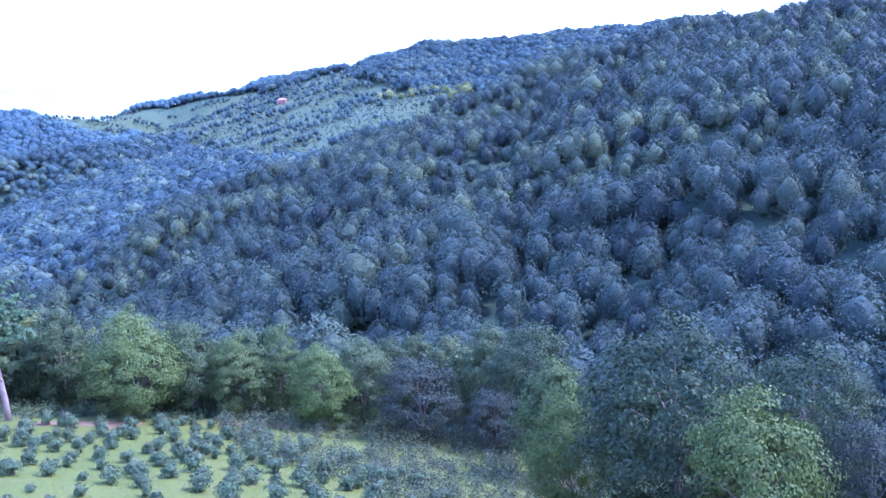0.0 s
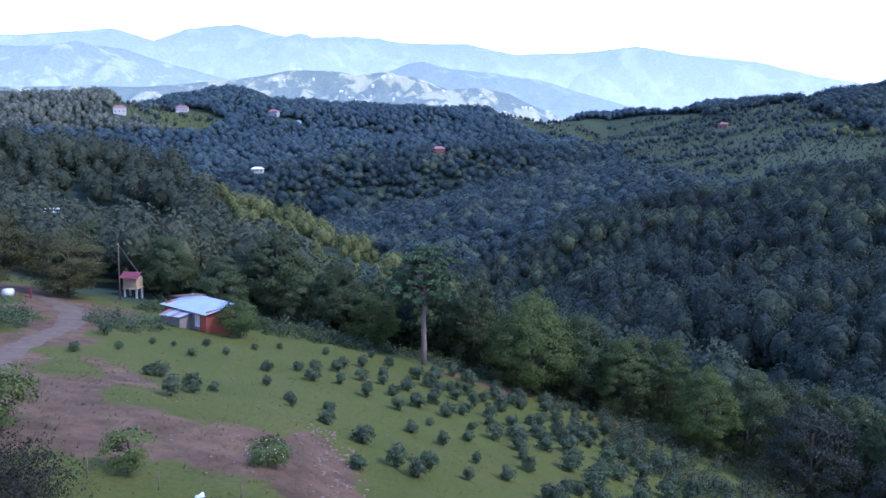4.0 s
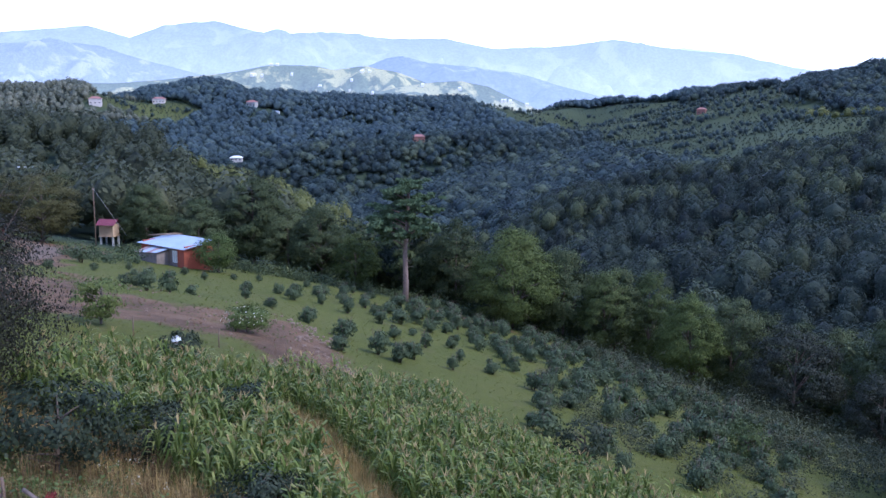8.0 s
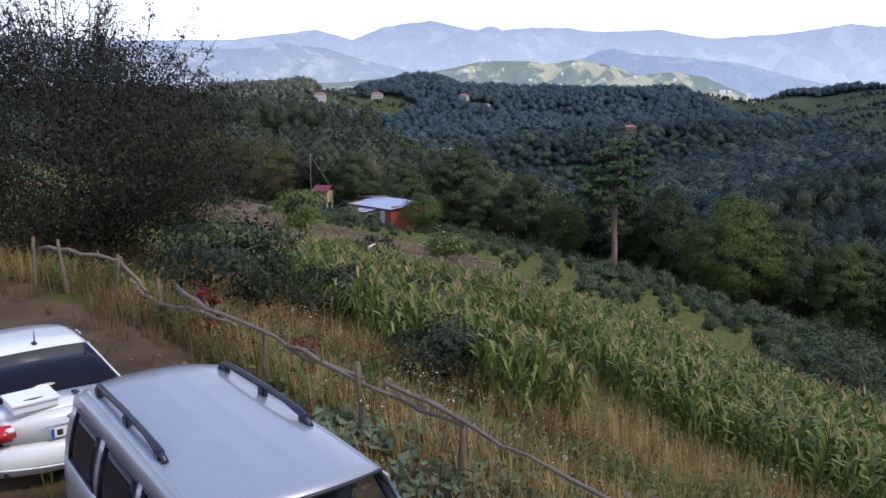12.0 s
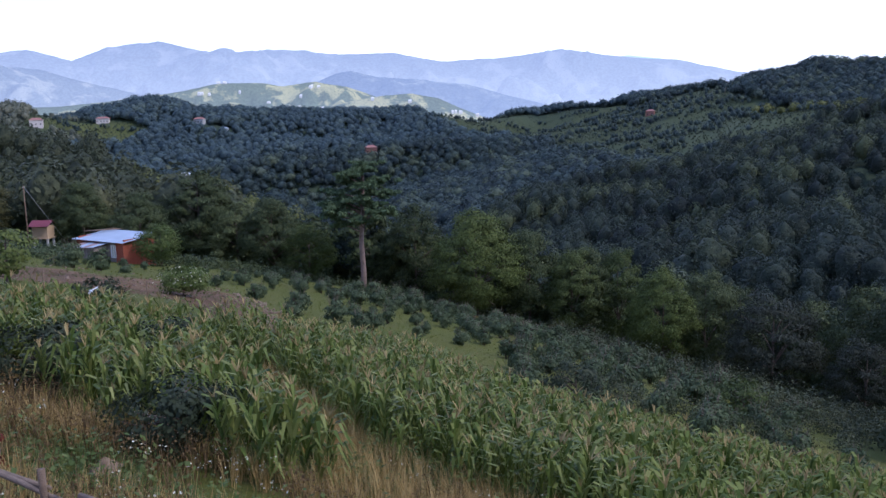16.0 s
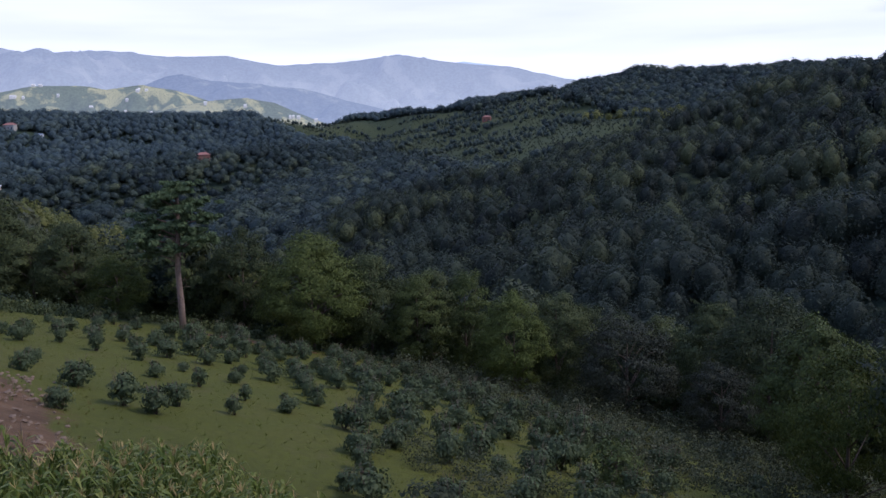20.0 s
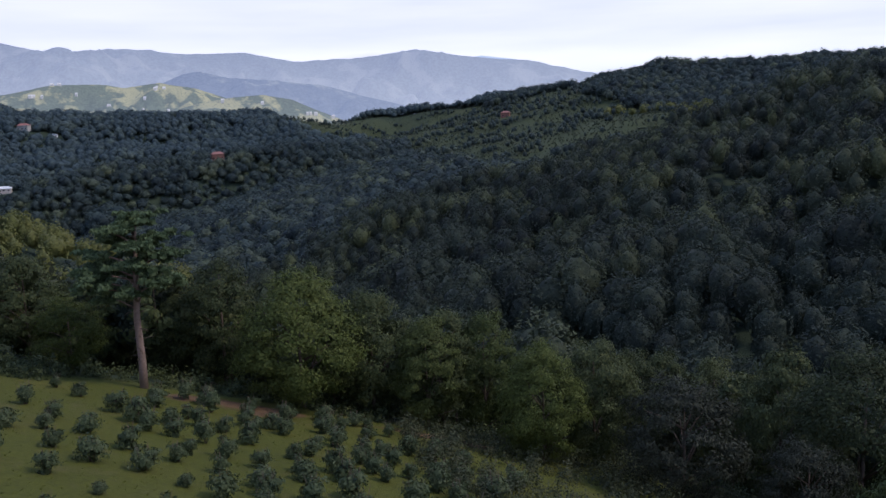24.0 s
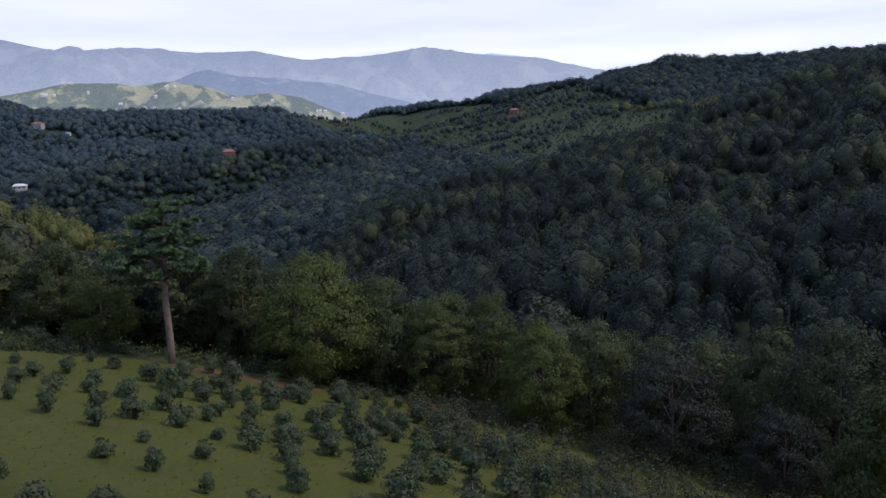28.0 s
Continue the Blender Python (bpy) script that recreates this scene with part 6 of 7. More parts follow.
M_LAMP_RED = plain("red_lamp", (0.40, 0.01, 0.015), (0.50, 0.03, 0.03), 3, 0.15, 0, 0.0)
M_BLUE = plain("plate_blue", (0.02, 0.09, 0.32), (0.03, 0.11, 0.36), 3, 0.4, 0, 0.0)
M_CARD = plain("white_card", (0.72, 0.72, 0.70), (0.80, 0.80, 0.79), 3, 0.7, 0, 0.05)
M_RED_CLOTH = plain("red_cloth", (0.42, 0.02, 0.02), (0.52, 0.05, 0.04), 9, 0.8, 0, 0.2)


def skin(name, rows, mat, parent, label="", thick=0.02, close=False):
    """A panel through rows of points, given some thickness inwards."""
    n, k = len(rows), len(rows[0])
    V = [tuple(p) for row in rows for p in row]
    F = [(i * k + j, i * k + j + 1, (i + 1) * k + j + 1, (i + 1) * k + j) for i in range(n - 1) for j in range(k - 1)]
    bm = bmesh.new()
    vs = [bm.verts.new(v) for v in V]
    for f in F:
        bm.faces.new([vs[q] for q in f])
    bmesh.ops.recalc_face_normals(bm, faces=bm.faces[:])
    if thick:
        bmesh.ops.solidify(bm, geom=bm.faces[:], thickness=thick)
    return part(name, smooth(bm), mat, parent, label)


def wheel(parent, x, y, r):
    w = tubes("tyre", [([(0, -0.1, 0), (0, 0.1, 0)], [r, r])], M_TYRE, 26)
    tyre = part("wheel", w, None, parent)
    tyre.location = (x, y, r)
    part("rim", tubes("rim", [([(0, -0.107, 0), (0, 0.107, 0)], [r * 0.62, r * 0.62])], M_CHROME, 20), None, tyre)


def build_van():
    root = new("van")
    ys = [(-1 + 2 * j / 28) for j in range(29)]

    def roof_z(x, t):
        lift = 1.825 - 0.05 * max(0.0, (-0.9 - x) / 0.5) ** 2 - 0.07 * max(0.0, (x - 0.9) / 1.3) ** 2
        rib = sum(math.exp(-((t - c) / 0.03) ** 2) for c in (-0.62, -0.22, 0.22, 0.62)) * 0.007 if -1.1 < x < 1.75 else 0
        return lift - 0.085 * abs(t) ** 2.6 + rib

    xs = [-1.36 + 0.1755 * i for i in range(20)]
    rows = []
    for x in xs:
        front = (x + 1.36) / 3.335
        rows.append([(x + 0.19 * (1 - t * t) * max(0.0, front) ** 3, t * (0.69 + 0.05 * max(0.0, front)), roof_z(x, t)) for t in ys])
    skin("roof_panel", rows, M_SILVER, root, "silver ribbed roof")
    for sgn in (1, -1):
        def belt(x):
            return (x, sgn * 0.89, 1.08 - 0.03 * max(0.0, x - 1.5))

        def wtop(x):
            return (x, sgn * 0.785, 1.575)

        def edge(x):
            return (x, sgn * (0.695 + 0.05 * max(0.0, (x + 1.36) / 3.335)), roof_z(x, 1.0) + 0.004)
        # band between window tops and roof, then the lower side
        skin("roof_side", [[wtop(x), (x, sgn * 0.765, 1.67), edge(x)] for x in [-1.36 + 0.19 * i for i in range(19)]], M_SILVER, root)
        low = [[(x, sgn * 0.84, 0.32), (x, sgn * 0.90, 0.55), (x, sgn * 0.905, 0.85), belt(x)] for x in [-1.42 + 0.2 * i for i in range(21)]]
        skin("side_panel", low, M_SILVER, root)
        for x0, x1, x2, x3, glass in ((-1.4, -1.2, -1.34, -1.15, 0), (-1.2, -0.32, -1.15, -0.30, 1), (-0.32, -0.14, -0.30, -0.13, 0), (-0.14, 0.80, -0.13, 0.80, 1), (0.80, 0.96, 0.80, 0.94, 0), (0.96, 2.38, 0.94, 1.84, 1)):
            n = 6
            rows = []
            for i in range(n + 1):
                b, w = belt(x0 + (x1 - x0) * i / n), wtop(x2 + (x3 - x2) * i / n)
                rows.append([tuple(p + (q - p) * j / 4 + (sgn * 0.02 * math.sin(math.pi * j / 4) if c == 1 else 0) for c, (p, q) in enumerate(zip(b, w))) for j in range(5)])
            front_pane = glass and x0 > 0.9
            skin("side_window" if glass else "pillar", rows, (M_GLASS if front_pane else M_TINTED) if glass else M_SILVER, root, "dark tinted side window" if glass and not front_pane else "", 0.006 if glass else 0.03)
            if glass:
                edge_pts = [rows[0][j] for j in range(5)] + [rows[i][4] for i in range(1, n + 1)] + [rows[n][j] for j in (3, 2, 1, 0)] + [rows[i][0] for i in range(n - 1, -1, -1)]
                part("window_seal", tubes("window_seal", [(edge_pts, [0.014] * len(edge_pts))], M_TRIM, 5), None, root)
        # windscreen pillar
        skin("pillar", [[(1.985 + (2.69 - 1.985) * t, sgn * (0.75 + 0.13 * t), 1.695 - 0.615 * t), (1.87 + (2.50 - 1.87) * t, sgn * (0.787 + 0.108 * t), 1.60 - 0.53 * t)] for t in [i / 8 for i in range(9)]], M_SILVER, root, "", 0.03)
        # front wing
        skin("wing", [[(x, sgn * 0.84, 0.32), (x, sgn * 0.90, 0.6), (x, sgn * (0.895 - 0.25 * max(0, (x - 3.1) / 0.6) ** 2), 0.9), (x, sgn * (0.86 - 0.3 * max(0, (x - 3.1) / 0.6) ** 2), 1.06 - 0.16 * max(0, (x - 2.6) / 1.1))] for x in [2.58 + 0.1 * i for i in range(12)]], M_SILVER, root)
        # roof rail with its three feet
        pts = [(-1.02, sgn * 0.62, 1.77), (-0.93, sgn * 0.625, 1.84), (-0.5, sgn * 0.63, 1.865), (0, sgn * 0.63, 1.87), (0.5, sgn * 0.63, 1.86), (0.86, sgn * 0.63, 1.83), (1.02, sgn * 0.625, 1.77)]
        rail = part("roof_rail", tubes("roof_rail", [(pts, [0.03, 0.033, 0.027, 0.027, 0.027, 0.036, 0.028])], M_RAIL, 8), None, root, "dark roof rail")
        for fx in (-0.9, 0.02, 0.88):
            part("rail_foot", block((fx - 0.06, sgn * 0.63 - 0.03, 1.72), (fx + 0.06, sgn * 0.63 + 0.03, 1.85), 0.012), M_RAIL, rail)
        mir = part("wing_mirror", smooth(block((2.04, sgn * 1.05 - 0.12, 1.10), (2.21, sgn * 1.05 + 0.12, 1.31), 0.06)), M_SILVER, root, "silver wing mirror")
        part("mirror_arm", block((2.08, sgn * 0.95 - 0.08, 1.05), (2.16, sgn * 0.95 + 0.05, 1.13), 0.01), M_TRIM, mir)
        for wx in (-0.75, 2.75):
            wheel(root, wx, sgn * 0.80, 0.31)
        handle = part("door_handle", block((0.6, sgn * 0.905 - 0.02, 0.93), (0.78, sgn * 0.905 + 0.025, 0.96), 0.008), M_TRIM, root)
    # windscreen between its upper and lower edges
    T = [-1 + 2 * j / 16 for j in range(17)]
    rows = []
    for i in range(9):
        f = i / 8
        rows.append([((2.17 - 0.19 * t * t) * (1 - f) + (3.02 - 0.34 * t * t) * f, t * (0.745 + 0.13 * f), (1.755 - 0.06 * t * t) * (1 - f) + (1.11 - 0.03 * t * t) * f + 0.02 * math.sin(math.pi * f)) for t in T])
    skin("windscreen", rows, M_GLASS, root, "clear windscreen", 0.006)
    part("windscreen_seal", tubes("windscreen_seal", [(rows[0], [0.016] * 17)], M_TRIM, 5), None, root)
    skin("scuttle", [[(p[0] - 0.10 + 0.002, p[1] * 0.985, p[2] + 0.085) for p in rows[8]], [(p[0] + 0.06, p[1] * 1.01, p[2] - 0.01) for p in rows[8]]], M_TRIM, root, "black band below the windscreen", 0.012)
    for k in range(2):
        y0 = -0.1 + 0.5 * k
        part("wiper", tubes("wiper", [([(3.0 - 0.3 * y0 * y0, y0, 1.16), (2.88, y0 - 0.45, 1.20)], [0.012, 0.008])], M_TRIM, 4), None, root)
    bon = []
    for i in range(8):
        f = i / 7
        bon.append([((3.06 - 0.34 * t * t) * (1 - f) + (3.72 - 0.5 * t * t) * f, t * (0.865 - 0.06 * f), 1.095 - 0.03 * t * t - 0.03 * f - 0.16 * f * f - 0.03 * abs(t) ** 3 * f) for t in T])
    skin("bonnet", bon, M_SILVER, root, "silver bonnet")
    skin("front_panel", [bon[7], [(p[0] + 0.06, p[1], 0.62) for p in bon[7]], [(p[0] + 0.04, p[1], 0.28) for p in bon[7]]], M_SILVER, root)
    for y0 in (0.6, -0.6):
        part("headlight", smooth(block((3.30, y0 - 0.17, 0.66), (3.56, y0 + 0.17, 0.84), 0.05)), M_CHROME, root)
    back = [[(-1.40 - 0.02 * math.cos(t * 1.5), t * w, z) for t in T] for w, z in ((0.84, 0.3), (0.89, 0.7), (0.885, 1.08))]
    skin("tailgate", back, M_SILVER, root)
    skin("rear_window", [[(-1.42, t * 0.86, 1.10) for t in T], [(-1.38, t * 0.72, 1.60) for t in T]], M_TINTED, root, "dark rear window", 0.01)
    skin("tailgate_top", [[(-1.40, t * 0.73, 1.60) for t in T], [(-1.36, t * 0.66, roof_z(-1.36, t)) for t in T]], M_SILVER, root)
    # inside
    part("floor_pan", block((-1.35, -0.8, 0.28), (3.0, 0.8, 0.36)), M_TRIM, root)
    part("dashboard", smooth(block((2.05, -0.78, 0.62), (2.85, 0.78, 1.03), 0.08)), M_TRIM, root, "black dashboard")
    for sy in (0.38, -0.38):
        seat = part("front_seat", smooth(block((0.75, sy - 0.25, 0.45), (1.3, sy + 0.25, 0.68), 0.06)), M_SEAT, root, "grey cloth front seat")
        part("seat_back", smooth(block((0.62, sy - 0.25, 0.6), (0.80, sy + 0.25, 1.22), 0.07)), M_SEAT, seat)
        part("headrest", smooth(block((0.62, sy - 0.13, 1.26), (0.74, sy + 0.13, 1.46), 0.05)), M_SEAT, seat)
    part("rear_bench", smooth(block((-0.5, -0.65, 0.45), (-0.3, 0.65, 1.2), 0.06)), M_SEAT, root)
    ring = [(2.0 + 0.10 * math.sin(a), 0.38 + 0.195 * math.cos(a), 1.07 + 0.165 * math.sin(a)) for a in [2 * math.pi * k / 24 for k in range(25)]]
    wheel_ob = part("steering_wheel", tubes("steering_wheel", [(ring, [0.021] * 25)], M_SEAT, 6), None, root, "grey steering wheel")
    part("hub", smooth(block((2.0, 0.30, 0.95), (2.08, 0.46, 1.07), 0.03)), M_TRIM, wheel_ob)
    mirror = part("interior_mirror", smooth(block((2.06, -0.12, 1.50), (2.10, 0.12, 1.58), 0.015)), M_TRIM, root)
    part("pendant", smooth(block((2.07, -0.045, 1.22), (2.085, 0.035, 1.40), 0.007)), M_RED_CLOTH, root, "red hanging pendant with a pale emblem")
    part("pendant_emblem", block((2.086, -0.025, 1.29), (2.092, 0.015, 1.33), 0.002), M_CARD, root)
    part("pendant_tassel", block((2.072, -0.03, 1.12), (2.083, 0.02, 1.21), 0.004), M_CARD, root)
    part("pendant_cord", tubes("pendant_cord", [([(2.075, 0, 1.40), (2.08, 0, 1.52)], [0.004, 0.004])], M_TRIM, 4), None, root)
    root.matrix_basis = Matrix.LocRotScale((-4.11, 8.25, 0.0), Euler((0, 0, math.atan2(-0.628, 0.779))), None)
    tagged(root, "silver compact van with roof rails parked beside the fence", "van")


build_van()


def build_sedan():
    root = new("car")
    T = [-1 + 2 * j / 16 for j in range(17)]

    def across(x, w, z, crown=0.03, bow=0.0):
        return [(x + bow * t * t, t * w, z - crown * t * t) for t in T]
    skin("boot_lid", [across(-0.02, 0.74, 0.97, 0.05, 0.16), across(0.06, 0.76, 1.03, 0.04, 0.14), across(0.40, 0.78, 1.06, 0.05, 0.06)], M_CAR_WHITE, root, "white boot lid")
    skin("boot_panel", [across(-0.02, 0.74, 0.97, 0.05, 0.16), across(-0.07, 0.74, 0.86, 0.02, 0.18), across(-0.03, 0.72, 0.62, 0.0, 0.18)], M_CAR_WHITE, root)
    skin("rear_bumper", [across(-0.03, 0.80, 0.62, 0, 0.2), across(-0.12, 0.84, 0.56, 0, 0.24), across(-0.13, 0.85, 0.40, 0, 0.24), across(-0.06, 0.82, 0.24, 0, 0.24)], M_CAR_WHITE, root, "white rear bumper")
    part("bumper_crease", tubes("bumper_crease", [([(p[0] - 0.012, p[1], 0.33 + 0.03 * abs(p[1])) for p in across(-0.12, 0.84, 0.4, 0, 0.24)], [0.012] * 17)], M_CARD, 5), None, root)
    skin("rear_window", [across(0.42, 0.74, 1.065, 0.05, 0.08), across(0.82, 0.68, 1.26, 0.04, 0.06), across(1.20, 0.60, 1.405, 0.03, 0.06)], M_TINTED, root, "dark tinted rear window", 0.008)
    skin("roof_panel", [across(1.20, 0.62, 1.415, 0.035, 0.06), across(1.6, 0.63, 1.45, 0.04), across(2.1, 0.63, 1.45, 0.04), across(2.55, 0.61, 1.41, 0.04, -0.06)], M_CAR_WHITE, root, "white roof")
    skin("windscreen", [across(2.56, 0.60, 1.405, 0.04, -0.06), across(3.3, 0.70, 1.02, 0.03, -0.15)], M_TINTED, root, "", 0.008)
    skin("bonnet", [across(3.3, 0.74, 1.0, 0.03, -0.15), across(3.9, 0.74, 0.92, 0.05, -0.15), across(4.3, 0.70, 0.78, 0.06, -0.2)], M_CAR_WHITE, root)
    skin("front_panel", [across(4.3, 0.70, 0.78, 0.06, -0.2), across(4.38, 0.76, 0.5, 0, -0.2), across(4.3, 0.78, 0.25, 0, -0.2)], M_CAR_WHITE, root)
    for s in (1, -1):
        skin("side_panel", [[(x, s * 0.80, 0.26), (x, s * 0.86, 0.5), (x, s * 0.865, 0.75), (x, s * 0.80, 0.96 - 0.03 * max(0, x - 3) + 0.0)] for x in [0.12 + 0.32 * i for i in range(13)]], M_CAR_WHITE, root)
        skin("pillar", [[(0.40 + 0.8 * f, s * (0.79 - 0.17 * f), 1.03 + 0.36 * f), (0.66 + 0.72 * f, s * (0.81 - 0.16 * f), 0.97 + 0.38 * f)] for f in [i / 8 for i in range(9)]], M_CAR_WHITE, root)
        skin("side_window", [[(0.72 + 2.3 * f, s * 0.80, 0.97), (1.40 + 1.15 * f, s * 0.645, 1.37)] for f in [i / 8 for i in range(9)]], M_TINTED, root, "", 0.008)
        skin("boot_side", [[(0.12 + 0.28 * f, s * 0.745, 0.95 + 0.04 * f), (0.14 + 0.3 * f, s * 0.81, 0.94 + 0.02 * f)] for f in [i / 4 for i in range(5)]], M_CAR_WHITE, root)
        lamp = part("tail_light", smooth(block((-0.02, s * 0.72 - 0.12, 0.70), (0.22, s * 0.72 + 0.12, 0.88), 0.04)), M_LAMP_RED, root, "red and white tail light")
        part("lamp_lens", smooth(block((-0.025, s * 0.66 - 0.05, 0.80), (0.05, s * 0.66 + 0.05, 0.87), 0.015)), M_CARD, lamp)
        part("wing_mirror", smooth(block((2.9, s * 0.95 - 0.09, 0.98), (3.02, s * 0.95 + 0.09, 1.12), 0.04)), M_CAR_WHITE, root)
        part("roof_trim", tubes("roof_trim", [([(1.18, s * 0.61, 1.41), (1.8, s * 0.625, 1.425), (2.55, s * 0.60, 1.39)], [0.012] * 3)], M_TRIM, 5), None, root)
        for wx in (0.85, 3.5):
            wheel(root, wx, s * 0.76, 0.3)
    plate = part("number_plate", block((-0.085, -0.26, 0.66), (-0.065, 0.26, 0.78), 0.004), M_CARD, root, "white number plate with blurred marks")
    part("plate_band", block((-0.089, 0.215, 0.664), (-0.0855, 0.255, 0.776)), M_BLUE, plate)
    for a, b in ((0.12, 0.19), (0.0, 0.07), (-0.2, -0.05)):
        part("plate_mark", block((-0.089, a, 0.685), (-0.0855, b, 0.755)), M_TRIM, plate)
    part("plate_trim", tubes("plate_trim", [([(-0.085, -0.36, 0.805), (-0.09, 0, 0.81), (-0.085, 0.36, 0.805)], [0.012] * 3)], M_CHROME, 6), None, root)
    part("badge", smooth(block((-0.09, -0.06, 0.87), (-0.07, 0.06, 0.92), 0.012)), M_CHROME, root, "small oval badge")
    aer = part("aerial", tubes("aerial", [([(1.36, 0.0, 1.43), (1.34, 0.0, 1.62)], [0.012, 0.005])], M_TRIM, 5), None, root)
    part("aerial_base", smooth(block((1.32, -0.03, 1.43), (1.42, 0.03, 1.465), 0.012)), M_TRIM, aer)
    part("boot_floor", block((0.1, -0.75, 0.25), (4.2, 0.75, 0.33)), M_TRIM, root)
    m = Matrix.LocRotScale((-6.80, 9.80, 0.0), Euler((0, 0, math.atan2(0.57, -0.82))), None)
    root.matrix_basis = m
    tagged(root, "white saloon car with dark tinted rear window in the yard", "car")
    box = new("carton")
    part("base", block((0, 0, 0), (0.36, 0.50, 0.09), 0.006), M_CARD, box)
    lid = part("lid", block((-0.02, -0.02, 0.09), (0.38, 0.52, 0.12), 0.006), M_CARD, box, "white lid with a dark printed outline")
    part("print", block((0.06, 0.16, 0.1205), (0.09, 0.36, 0.1225)), M_TRIM, lid)
    part("print", block((0.045, 0.22, 0.1205), (0.055, 0.30, 0.1225)), M_TRIM, lid)
    box.matrix_basis = m @ pose(0.0, 0.12, 1.02, 0, -6, 4)
    tagged(box, "flat white carton lying on the car's boot lid", "box")
    pack = new("remote_pack")
    part("case", smooth(block((0, 0, 0), (0.09, 0.07, 0.03), 0.01)), M_TRIM, pack)
    pack.matrix_basis = m @ pose(0.18, -0.18, 1.055, 0, -4, 20)
    tagged(pack, "small dark electronic case on the boot lid", "case")


build_sedan()


# ---- track, stones and small things ----
def build_track():
    pts = np.array(TRACK, float)
    s = np.linspace(0, len(pts) - 1, 90)
    c = np.stack([np.interp(s, np.arange(len(pts)), np.convolve(np.pad(pts[:, k], 1, mode="edge"), (0.2, 0.6, 0.2), "valid")) for k in range(2)], 1)
    d = np.gradient(c, axis=0)
    n = np.stack([d[:, 1], -d[:, 0]], 1) / np.linalg.norm(d, axis=1, keepdims=True)
    rows = []
    for o in np.linspace(-1.2, 1.2, 11):
        wide = 1 + 0.7 * np.exp(-((s - 5.2) / 1.1) ** 2)
        p = c + n * o * wide[:, None] + 0.15 * np.sin(s * 9)[:, None] * n * (abs(o) > 1.1)
        z = ground_z(p[:, 0], p[:, 1]) + 0.11 - 0.05 * (abs(abs(o) - 0.7) < 0.3) - 0.1 * (abs(o) > 1.1)
        rows.append(np.stack([p[:, 0], p[:, 1], z], 1))
    V = np.concatenate(rows)
    i = np.arange(len(V)).reshape(11, -1)
    F = np.stack([i[:-1, :-1], i[:-1, 1:], i[1:, 1:], i[1:, :-1]], -1).reshape(-1, 4)
    road = tagged(new("road", mesh_of("road", V, F, plain("track_earth", (0.10, 0.072, 0.048), (0.20, 0.145, 0.102), 0.9, 0.95, 0, 0.5, 0.05))), "pale rutted dirt track bending past the trees", "road", kind="structure")


build_track()
M_STONE = plain("field_stone", (0.15, 0.105, 0.075), (0.30, 0.22, 0.16), 3.0, 0.9, 0, 0.5)


def stone_forms():
    out = []
    rng = np.random.default_rng(600)
    for k in range(6):
        v, f = ico(1)
        v = v * rng.uniform(0.65, 1.1, (len(v), 1)) * (1, rng.uniform(0.7, 1), rng.uniform(0.5, 0.8))
        out.append(mesh_of("stone", v, f, M_STONE, False))
    return out


def build_stones():
    rng = np.random.default_rng(601)
    forms = stone_forms()
    spots = []
    for k in range(150):
        t = rng.random()
        y = 46 + 18 * t
        x = -8.6 - 0.25 * (y - 52) + rng.normal() * 1.3
        spots.append((x, y, rng.uniform(0.06, 0.2)))
    for k in range(70):
        spots.append((rng.uniform(-36, -12), rng.uniform(44, 68), rng.uniform(0.05, 0.15)))
    for k in range(24):
        spots.append((rng.uniform(-13, -6), rng.uniform(10, 15.5), rng.uniform(0.03, 0.08)))
    for x, y, r in spots:
        ob = new("stone", forms[int(rng.integers(0, 6))])
        ob.matrix_basis = at_ground(x, y, rng.uniform(0, 6), (r, r, r), -0.3 * r)
        tagged(ob, "small brown field stone on bare earth", "stone", "stones on the bank and yard")
    ob = new("boulder", forms[2])
    ob.matrix_basis = at_ground(-5.5, 17.6, 0.5, (0.4, 0.35, 0.5), 0.0)
    tagged(ob, "grey boulder in the dry grass", "stone")


build_stones()


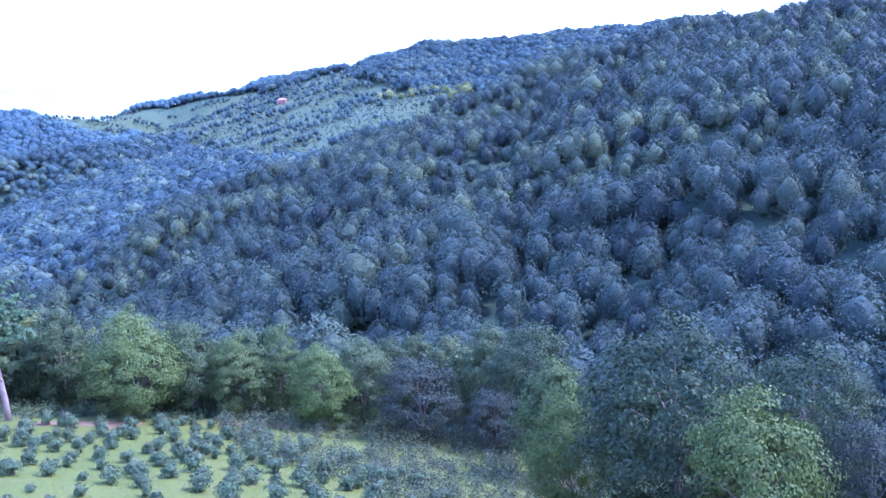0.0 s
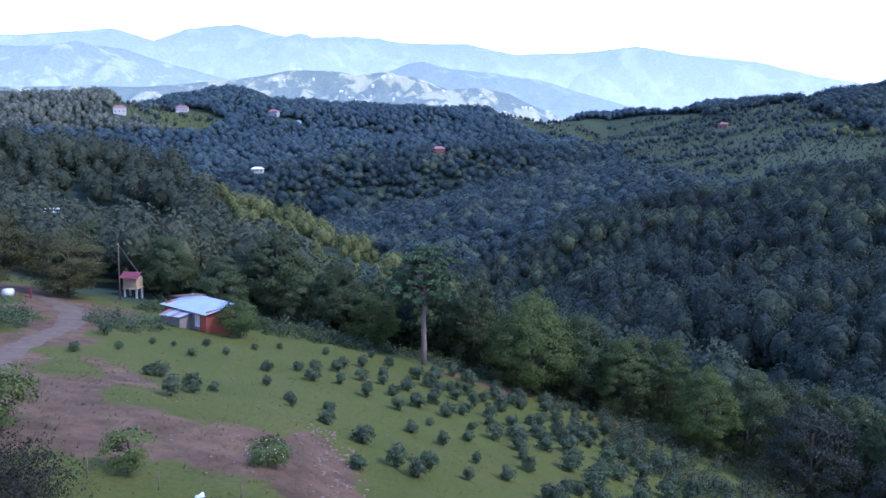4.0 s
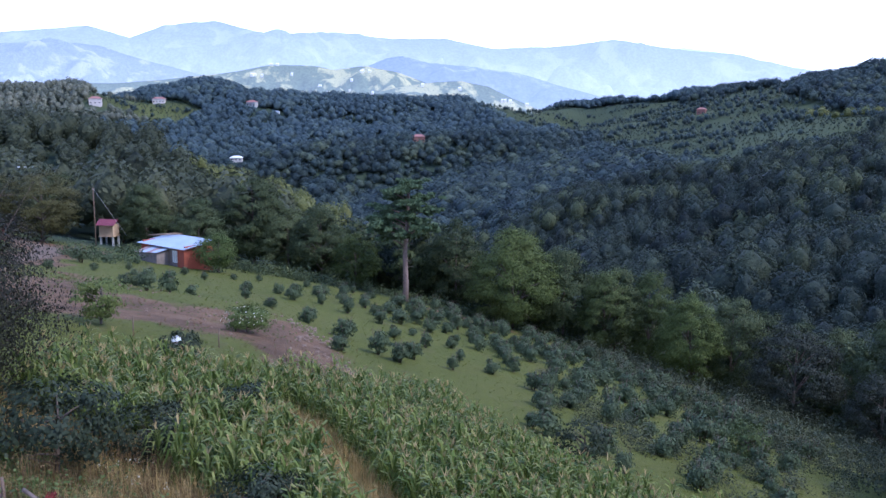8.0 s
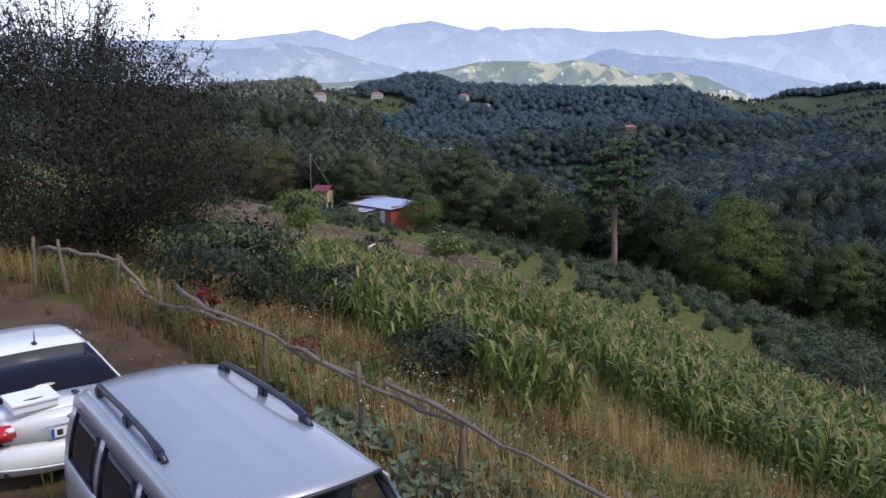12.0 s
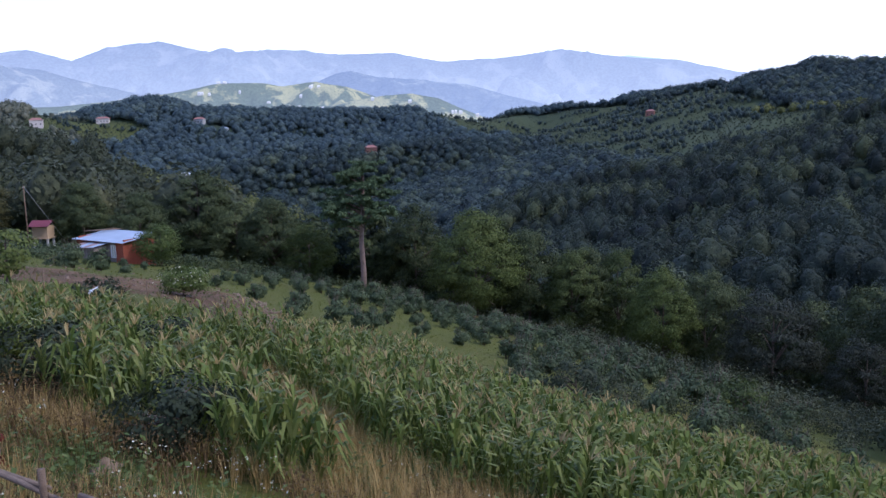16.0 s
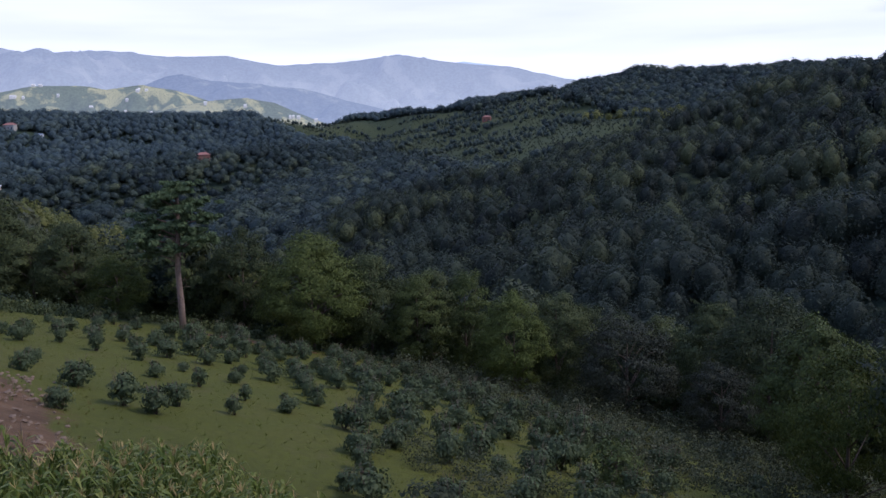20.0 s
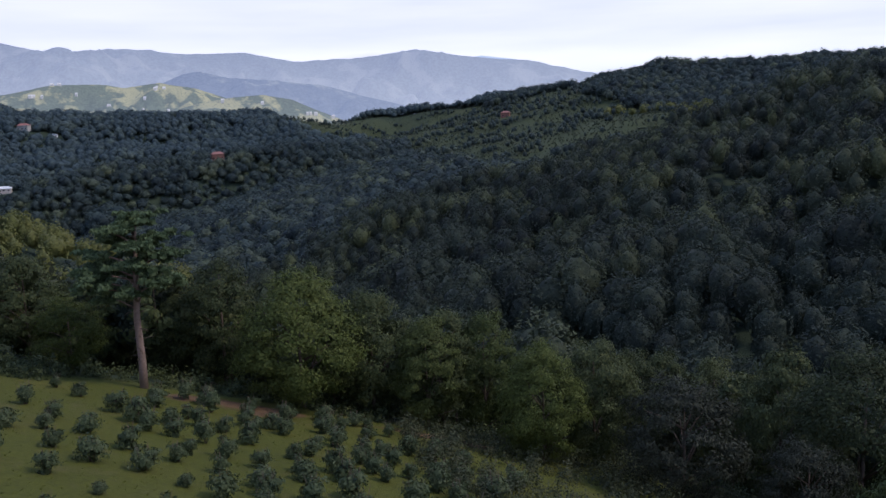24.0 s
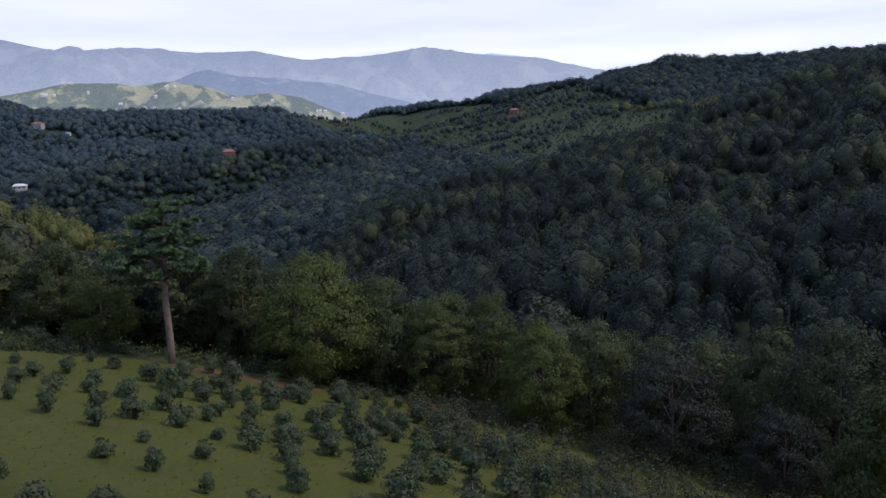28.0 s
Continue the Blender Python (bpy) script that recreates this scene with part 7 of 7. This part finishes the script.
def build_bits():
    rng = np.random.default_rng(610)
    bag = new("plastic_bag")
    v, f = ico(2)
    v = v * (1 + 0.3 * np.sin(5 * v[:, :1] + 3 * v[:, 1:2]) + 0.15 * rng.normal(size=(len(v), 1))) * (0.28, 0.2, 0.32)
    part("bag", mesh_of("bag", v + (0, 0, 0.5), f, M_CARD), None, bag)
    part("stick", tubes("stick", [([(0, 0, -0.3), (0.02, 0, 0.6)], [0.02, 0.015])], M_POST, 5), None, bag, "thin wooden stick")
    bag.matrix_basis = at_ground(-13.9, 40.1)
    tagged(bag, "white plastic bag tied to a stick as a scarecrow", "bag")
    wire = new("wire_fence")
    spots = ((-24, 41.8), (-20.5, 41.2), (-16.5, 41.0), (-12.3, 42.0), (-9.0, 43.5), (-6.8, 45.5))
    tops = []
    for x, y in spots:
        g = float(ground_z(x, y))
        tops.append((x, y, g + 1.0))
        part("post", tubes("post", [([(x, y, g - 0.3), (x + 0.03, y, g + 1.1)], [0.04, 0.035])], M_POST, 6), None, wire)
    part("wire", tubes("wire", [(tops, [0.006] * len(tops))], M_POST, 4), None, wire)
    tagged(wire, "thin wire fence on wooden posts behind the maize", "fence")
    for x, y, c in ((-61.5, 111.3, "dark red gate post at the track's bend"), (-60.2, 119.2, "dark red gate post under the trees")):
        gp = new("gate_post")
        part("post", block((-0.12, -0.12, -0.4), (0.12, 0.12, 1.6), 0.02), M_RED_ROOF, gp)
        gp.matrix_basis = at_ground(x, y)
        tagged(gp, c, "post")
    tank = new("water_tank")
    bm = bmesh.new()
    bmesh.ops.create_cone(bm, cap_ends=True, segments=18, radius1=0.9, radius2=0.9, depth=2.2, matrix=Matrix.Translation((0, 0, 1.0)) @ Matrix.Rotation(math.pi / 2, 4, "Y"))
    bmesh.ops.bevel(bm, geom=bm.edges[:], offset=0.12, segments=2, affect="EDGES")
    part("shell", smooth(bm), M_WHITE, tank)
    part("stand", block((-0.9, -0.5, -0.5), (0.9, 0.5, 0.15)), M_CONCRETE, tank)
    tank.matrix_basis = at_ground(-64.2, 110.4, 0.2, (0.62, 0.62, 0.62))
    tagged(tank, "white rounded water tank beside the dirt track", "tank")


build_bits()
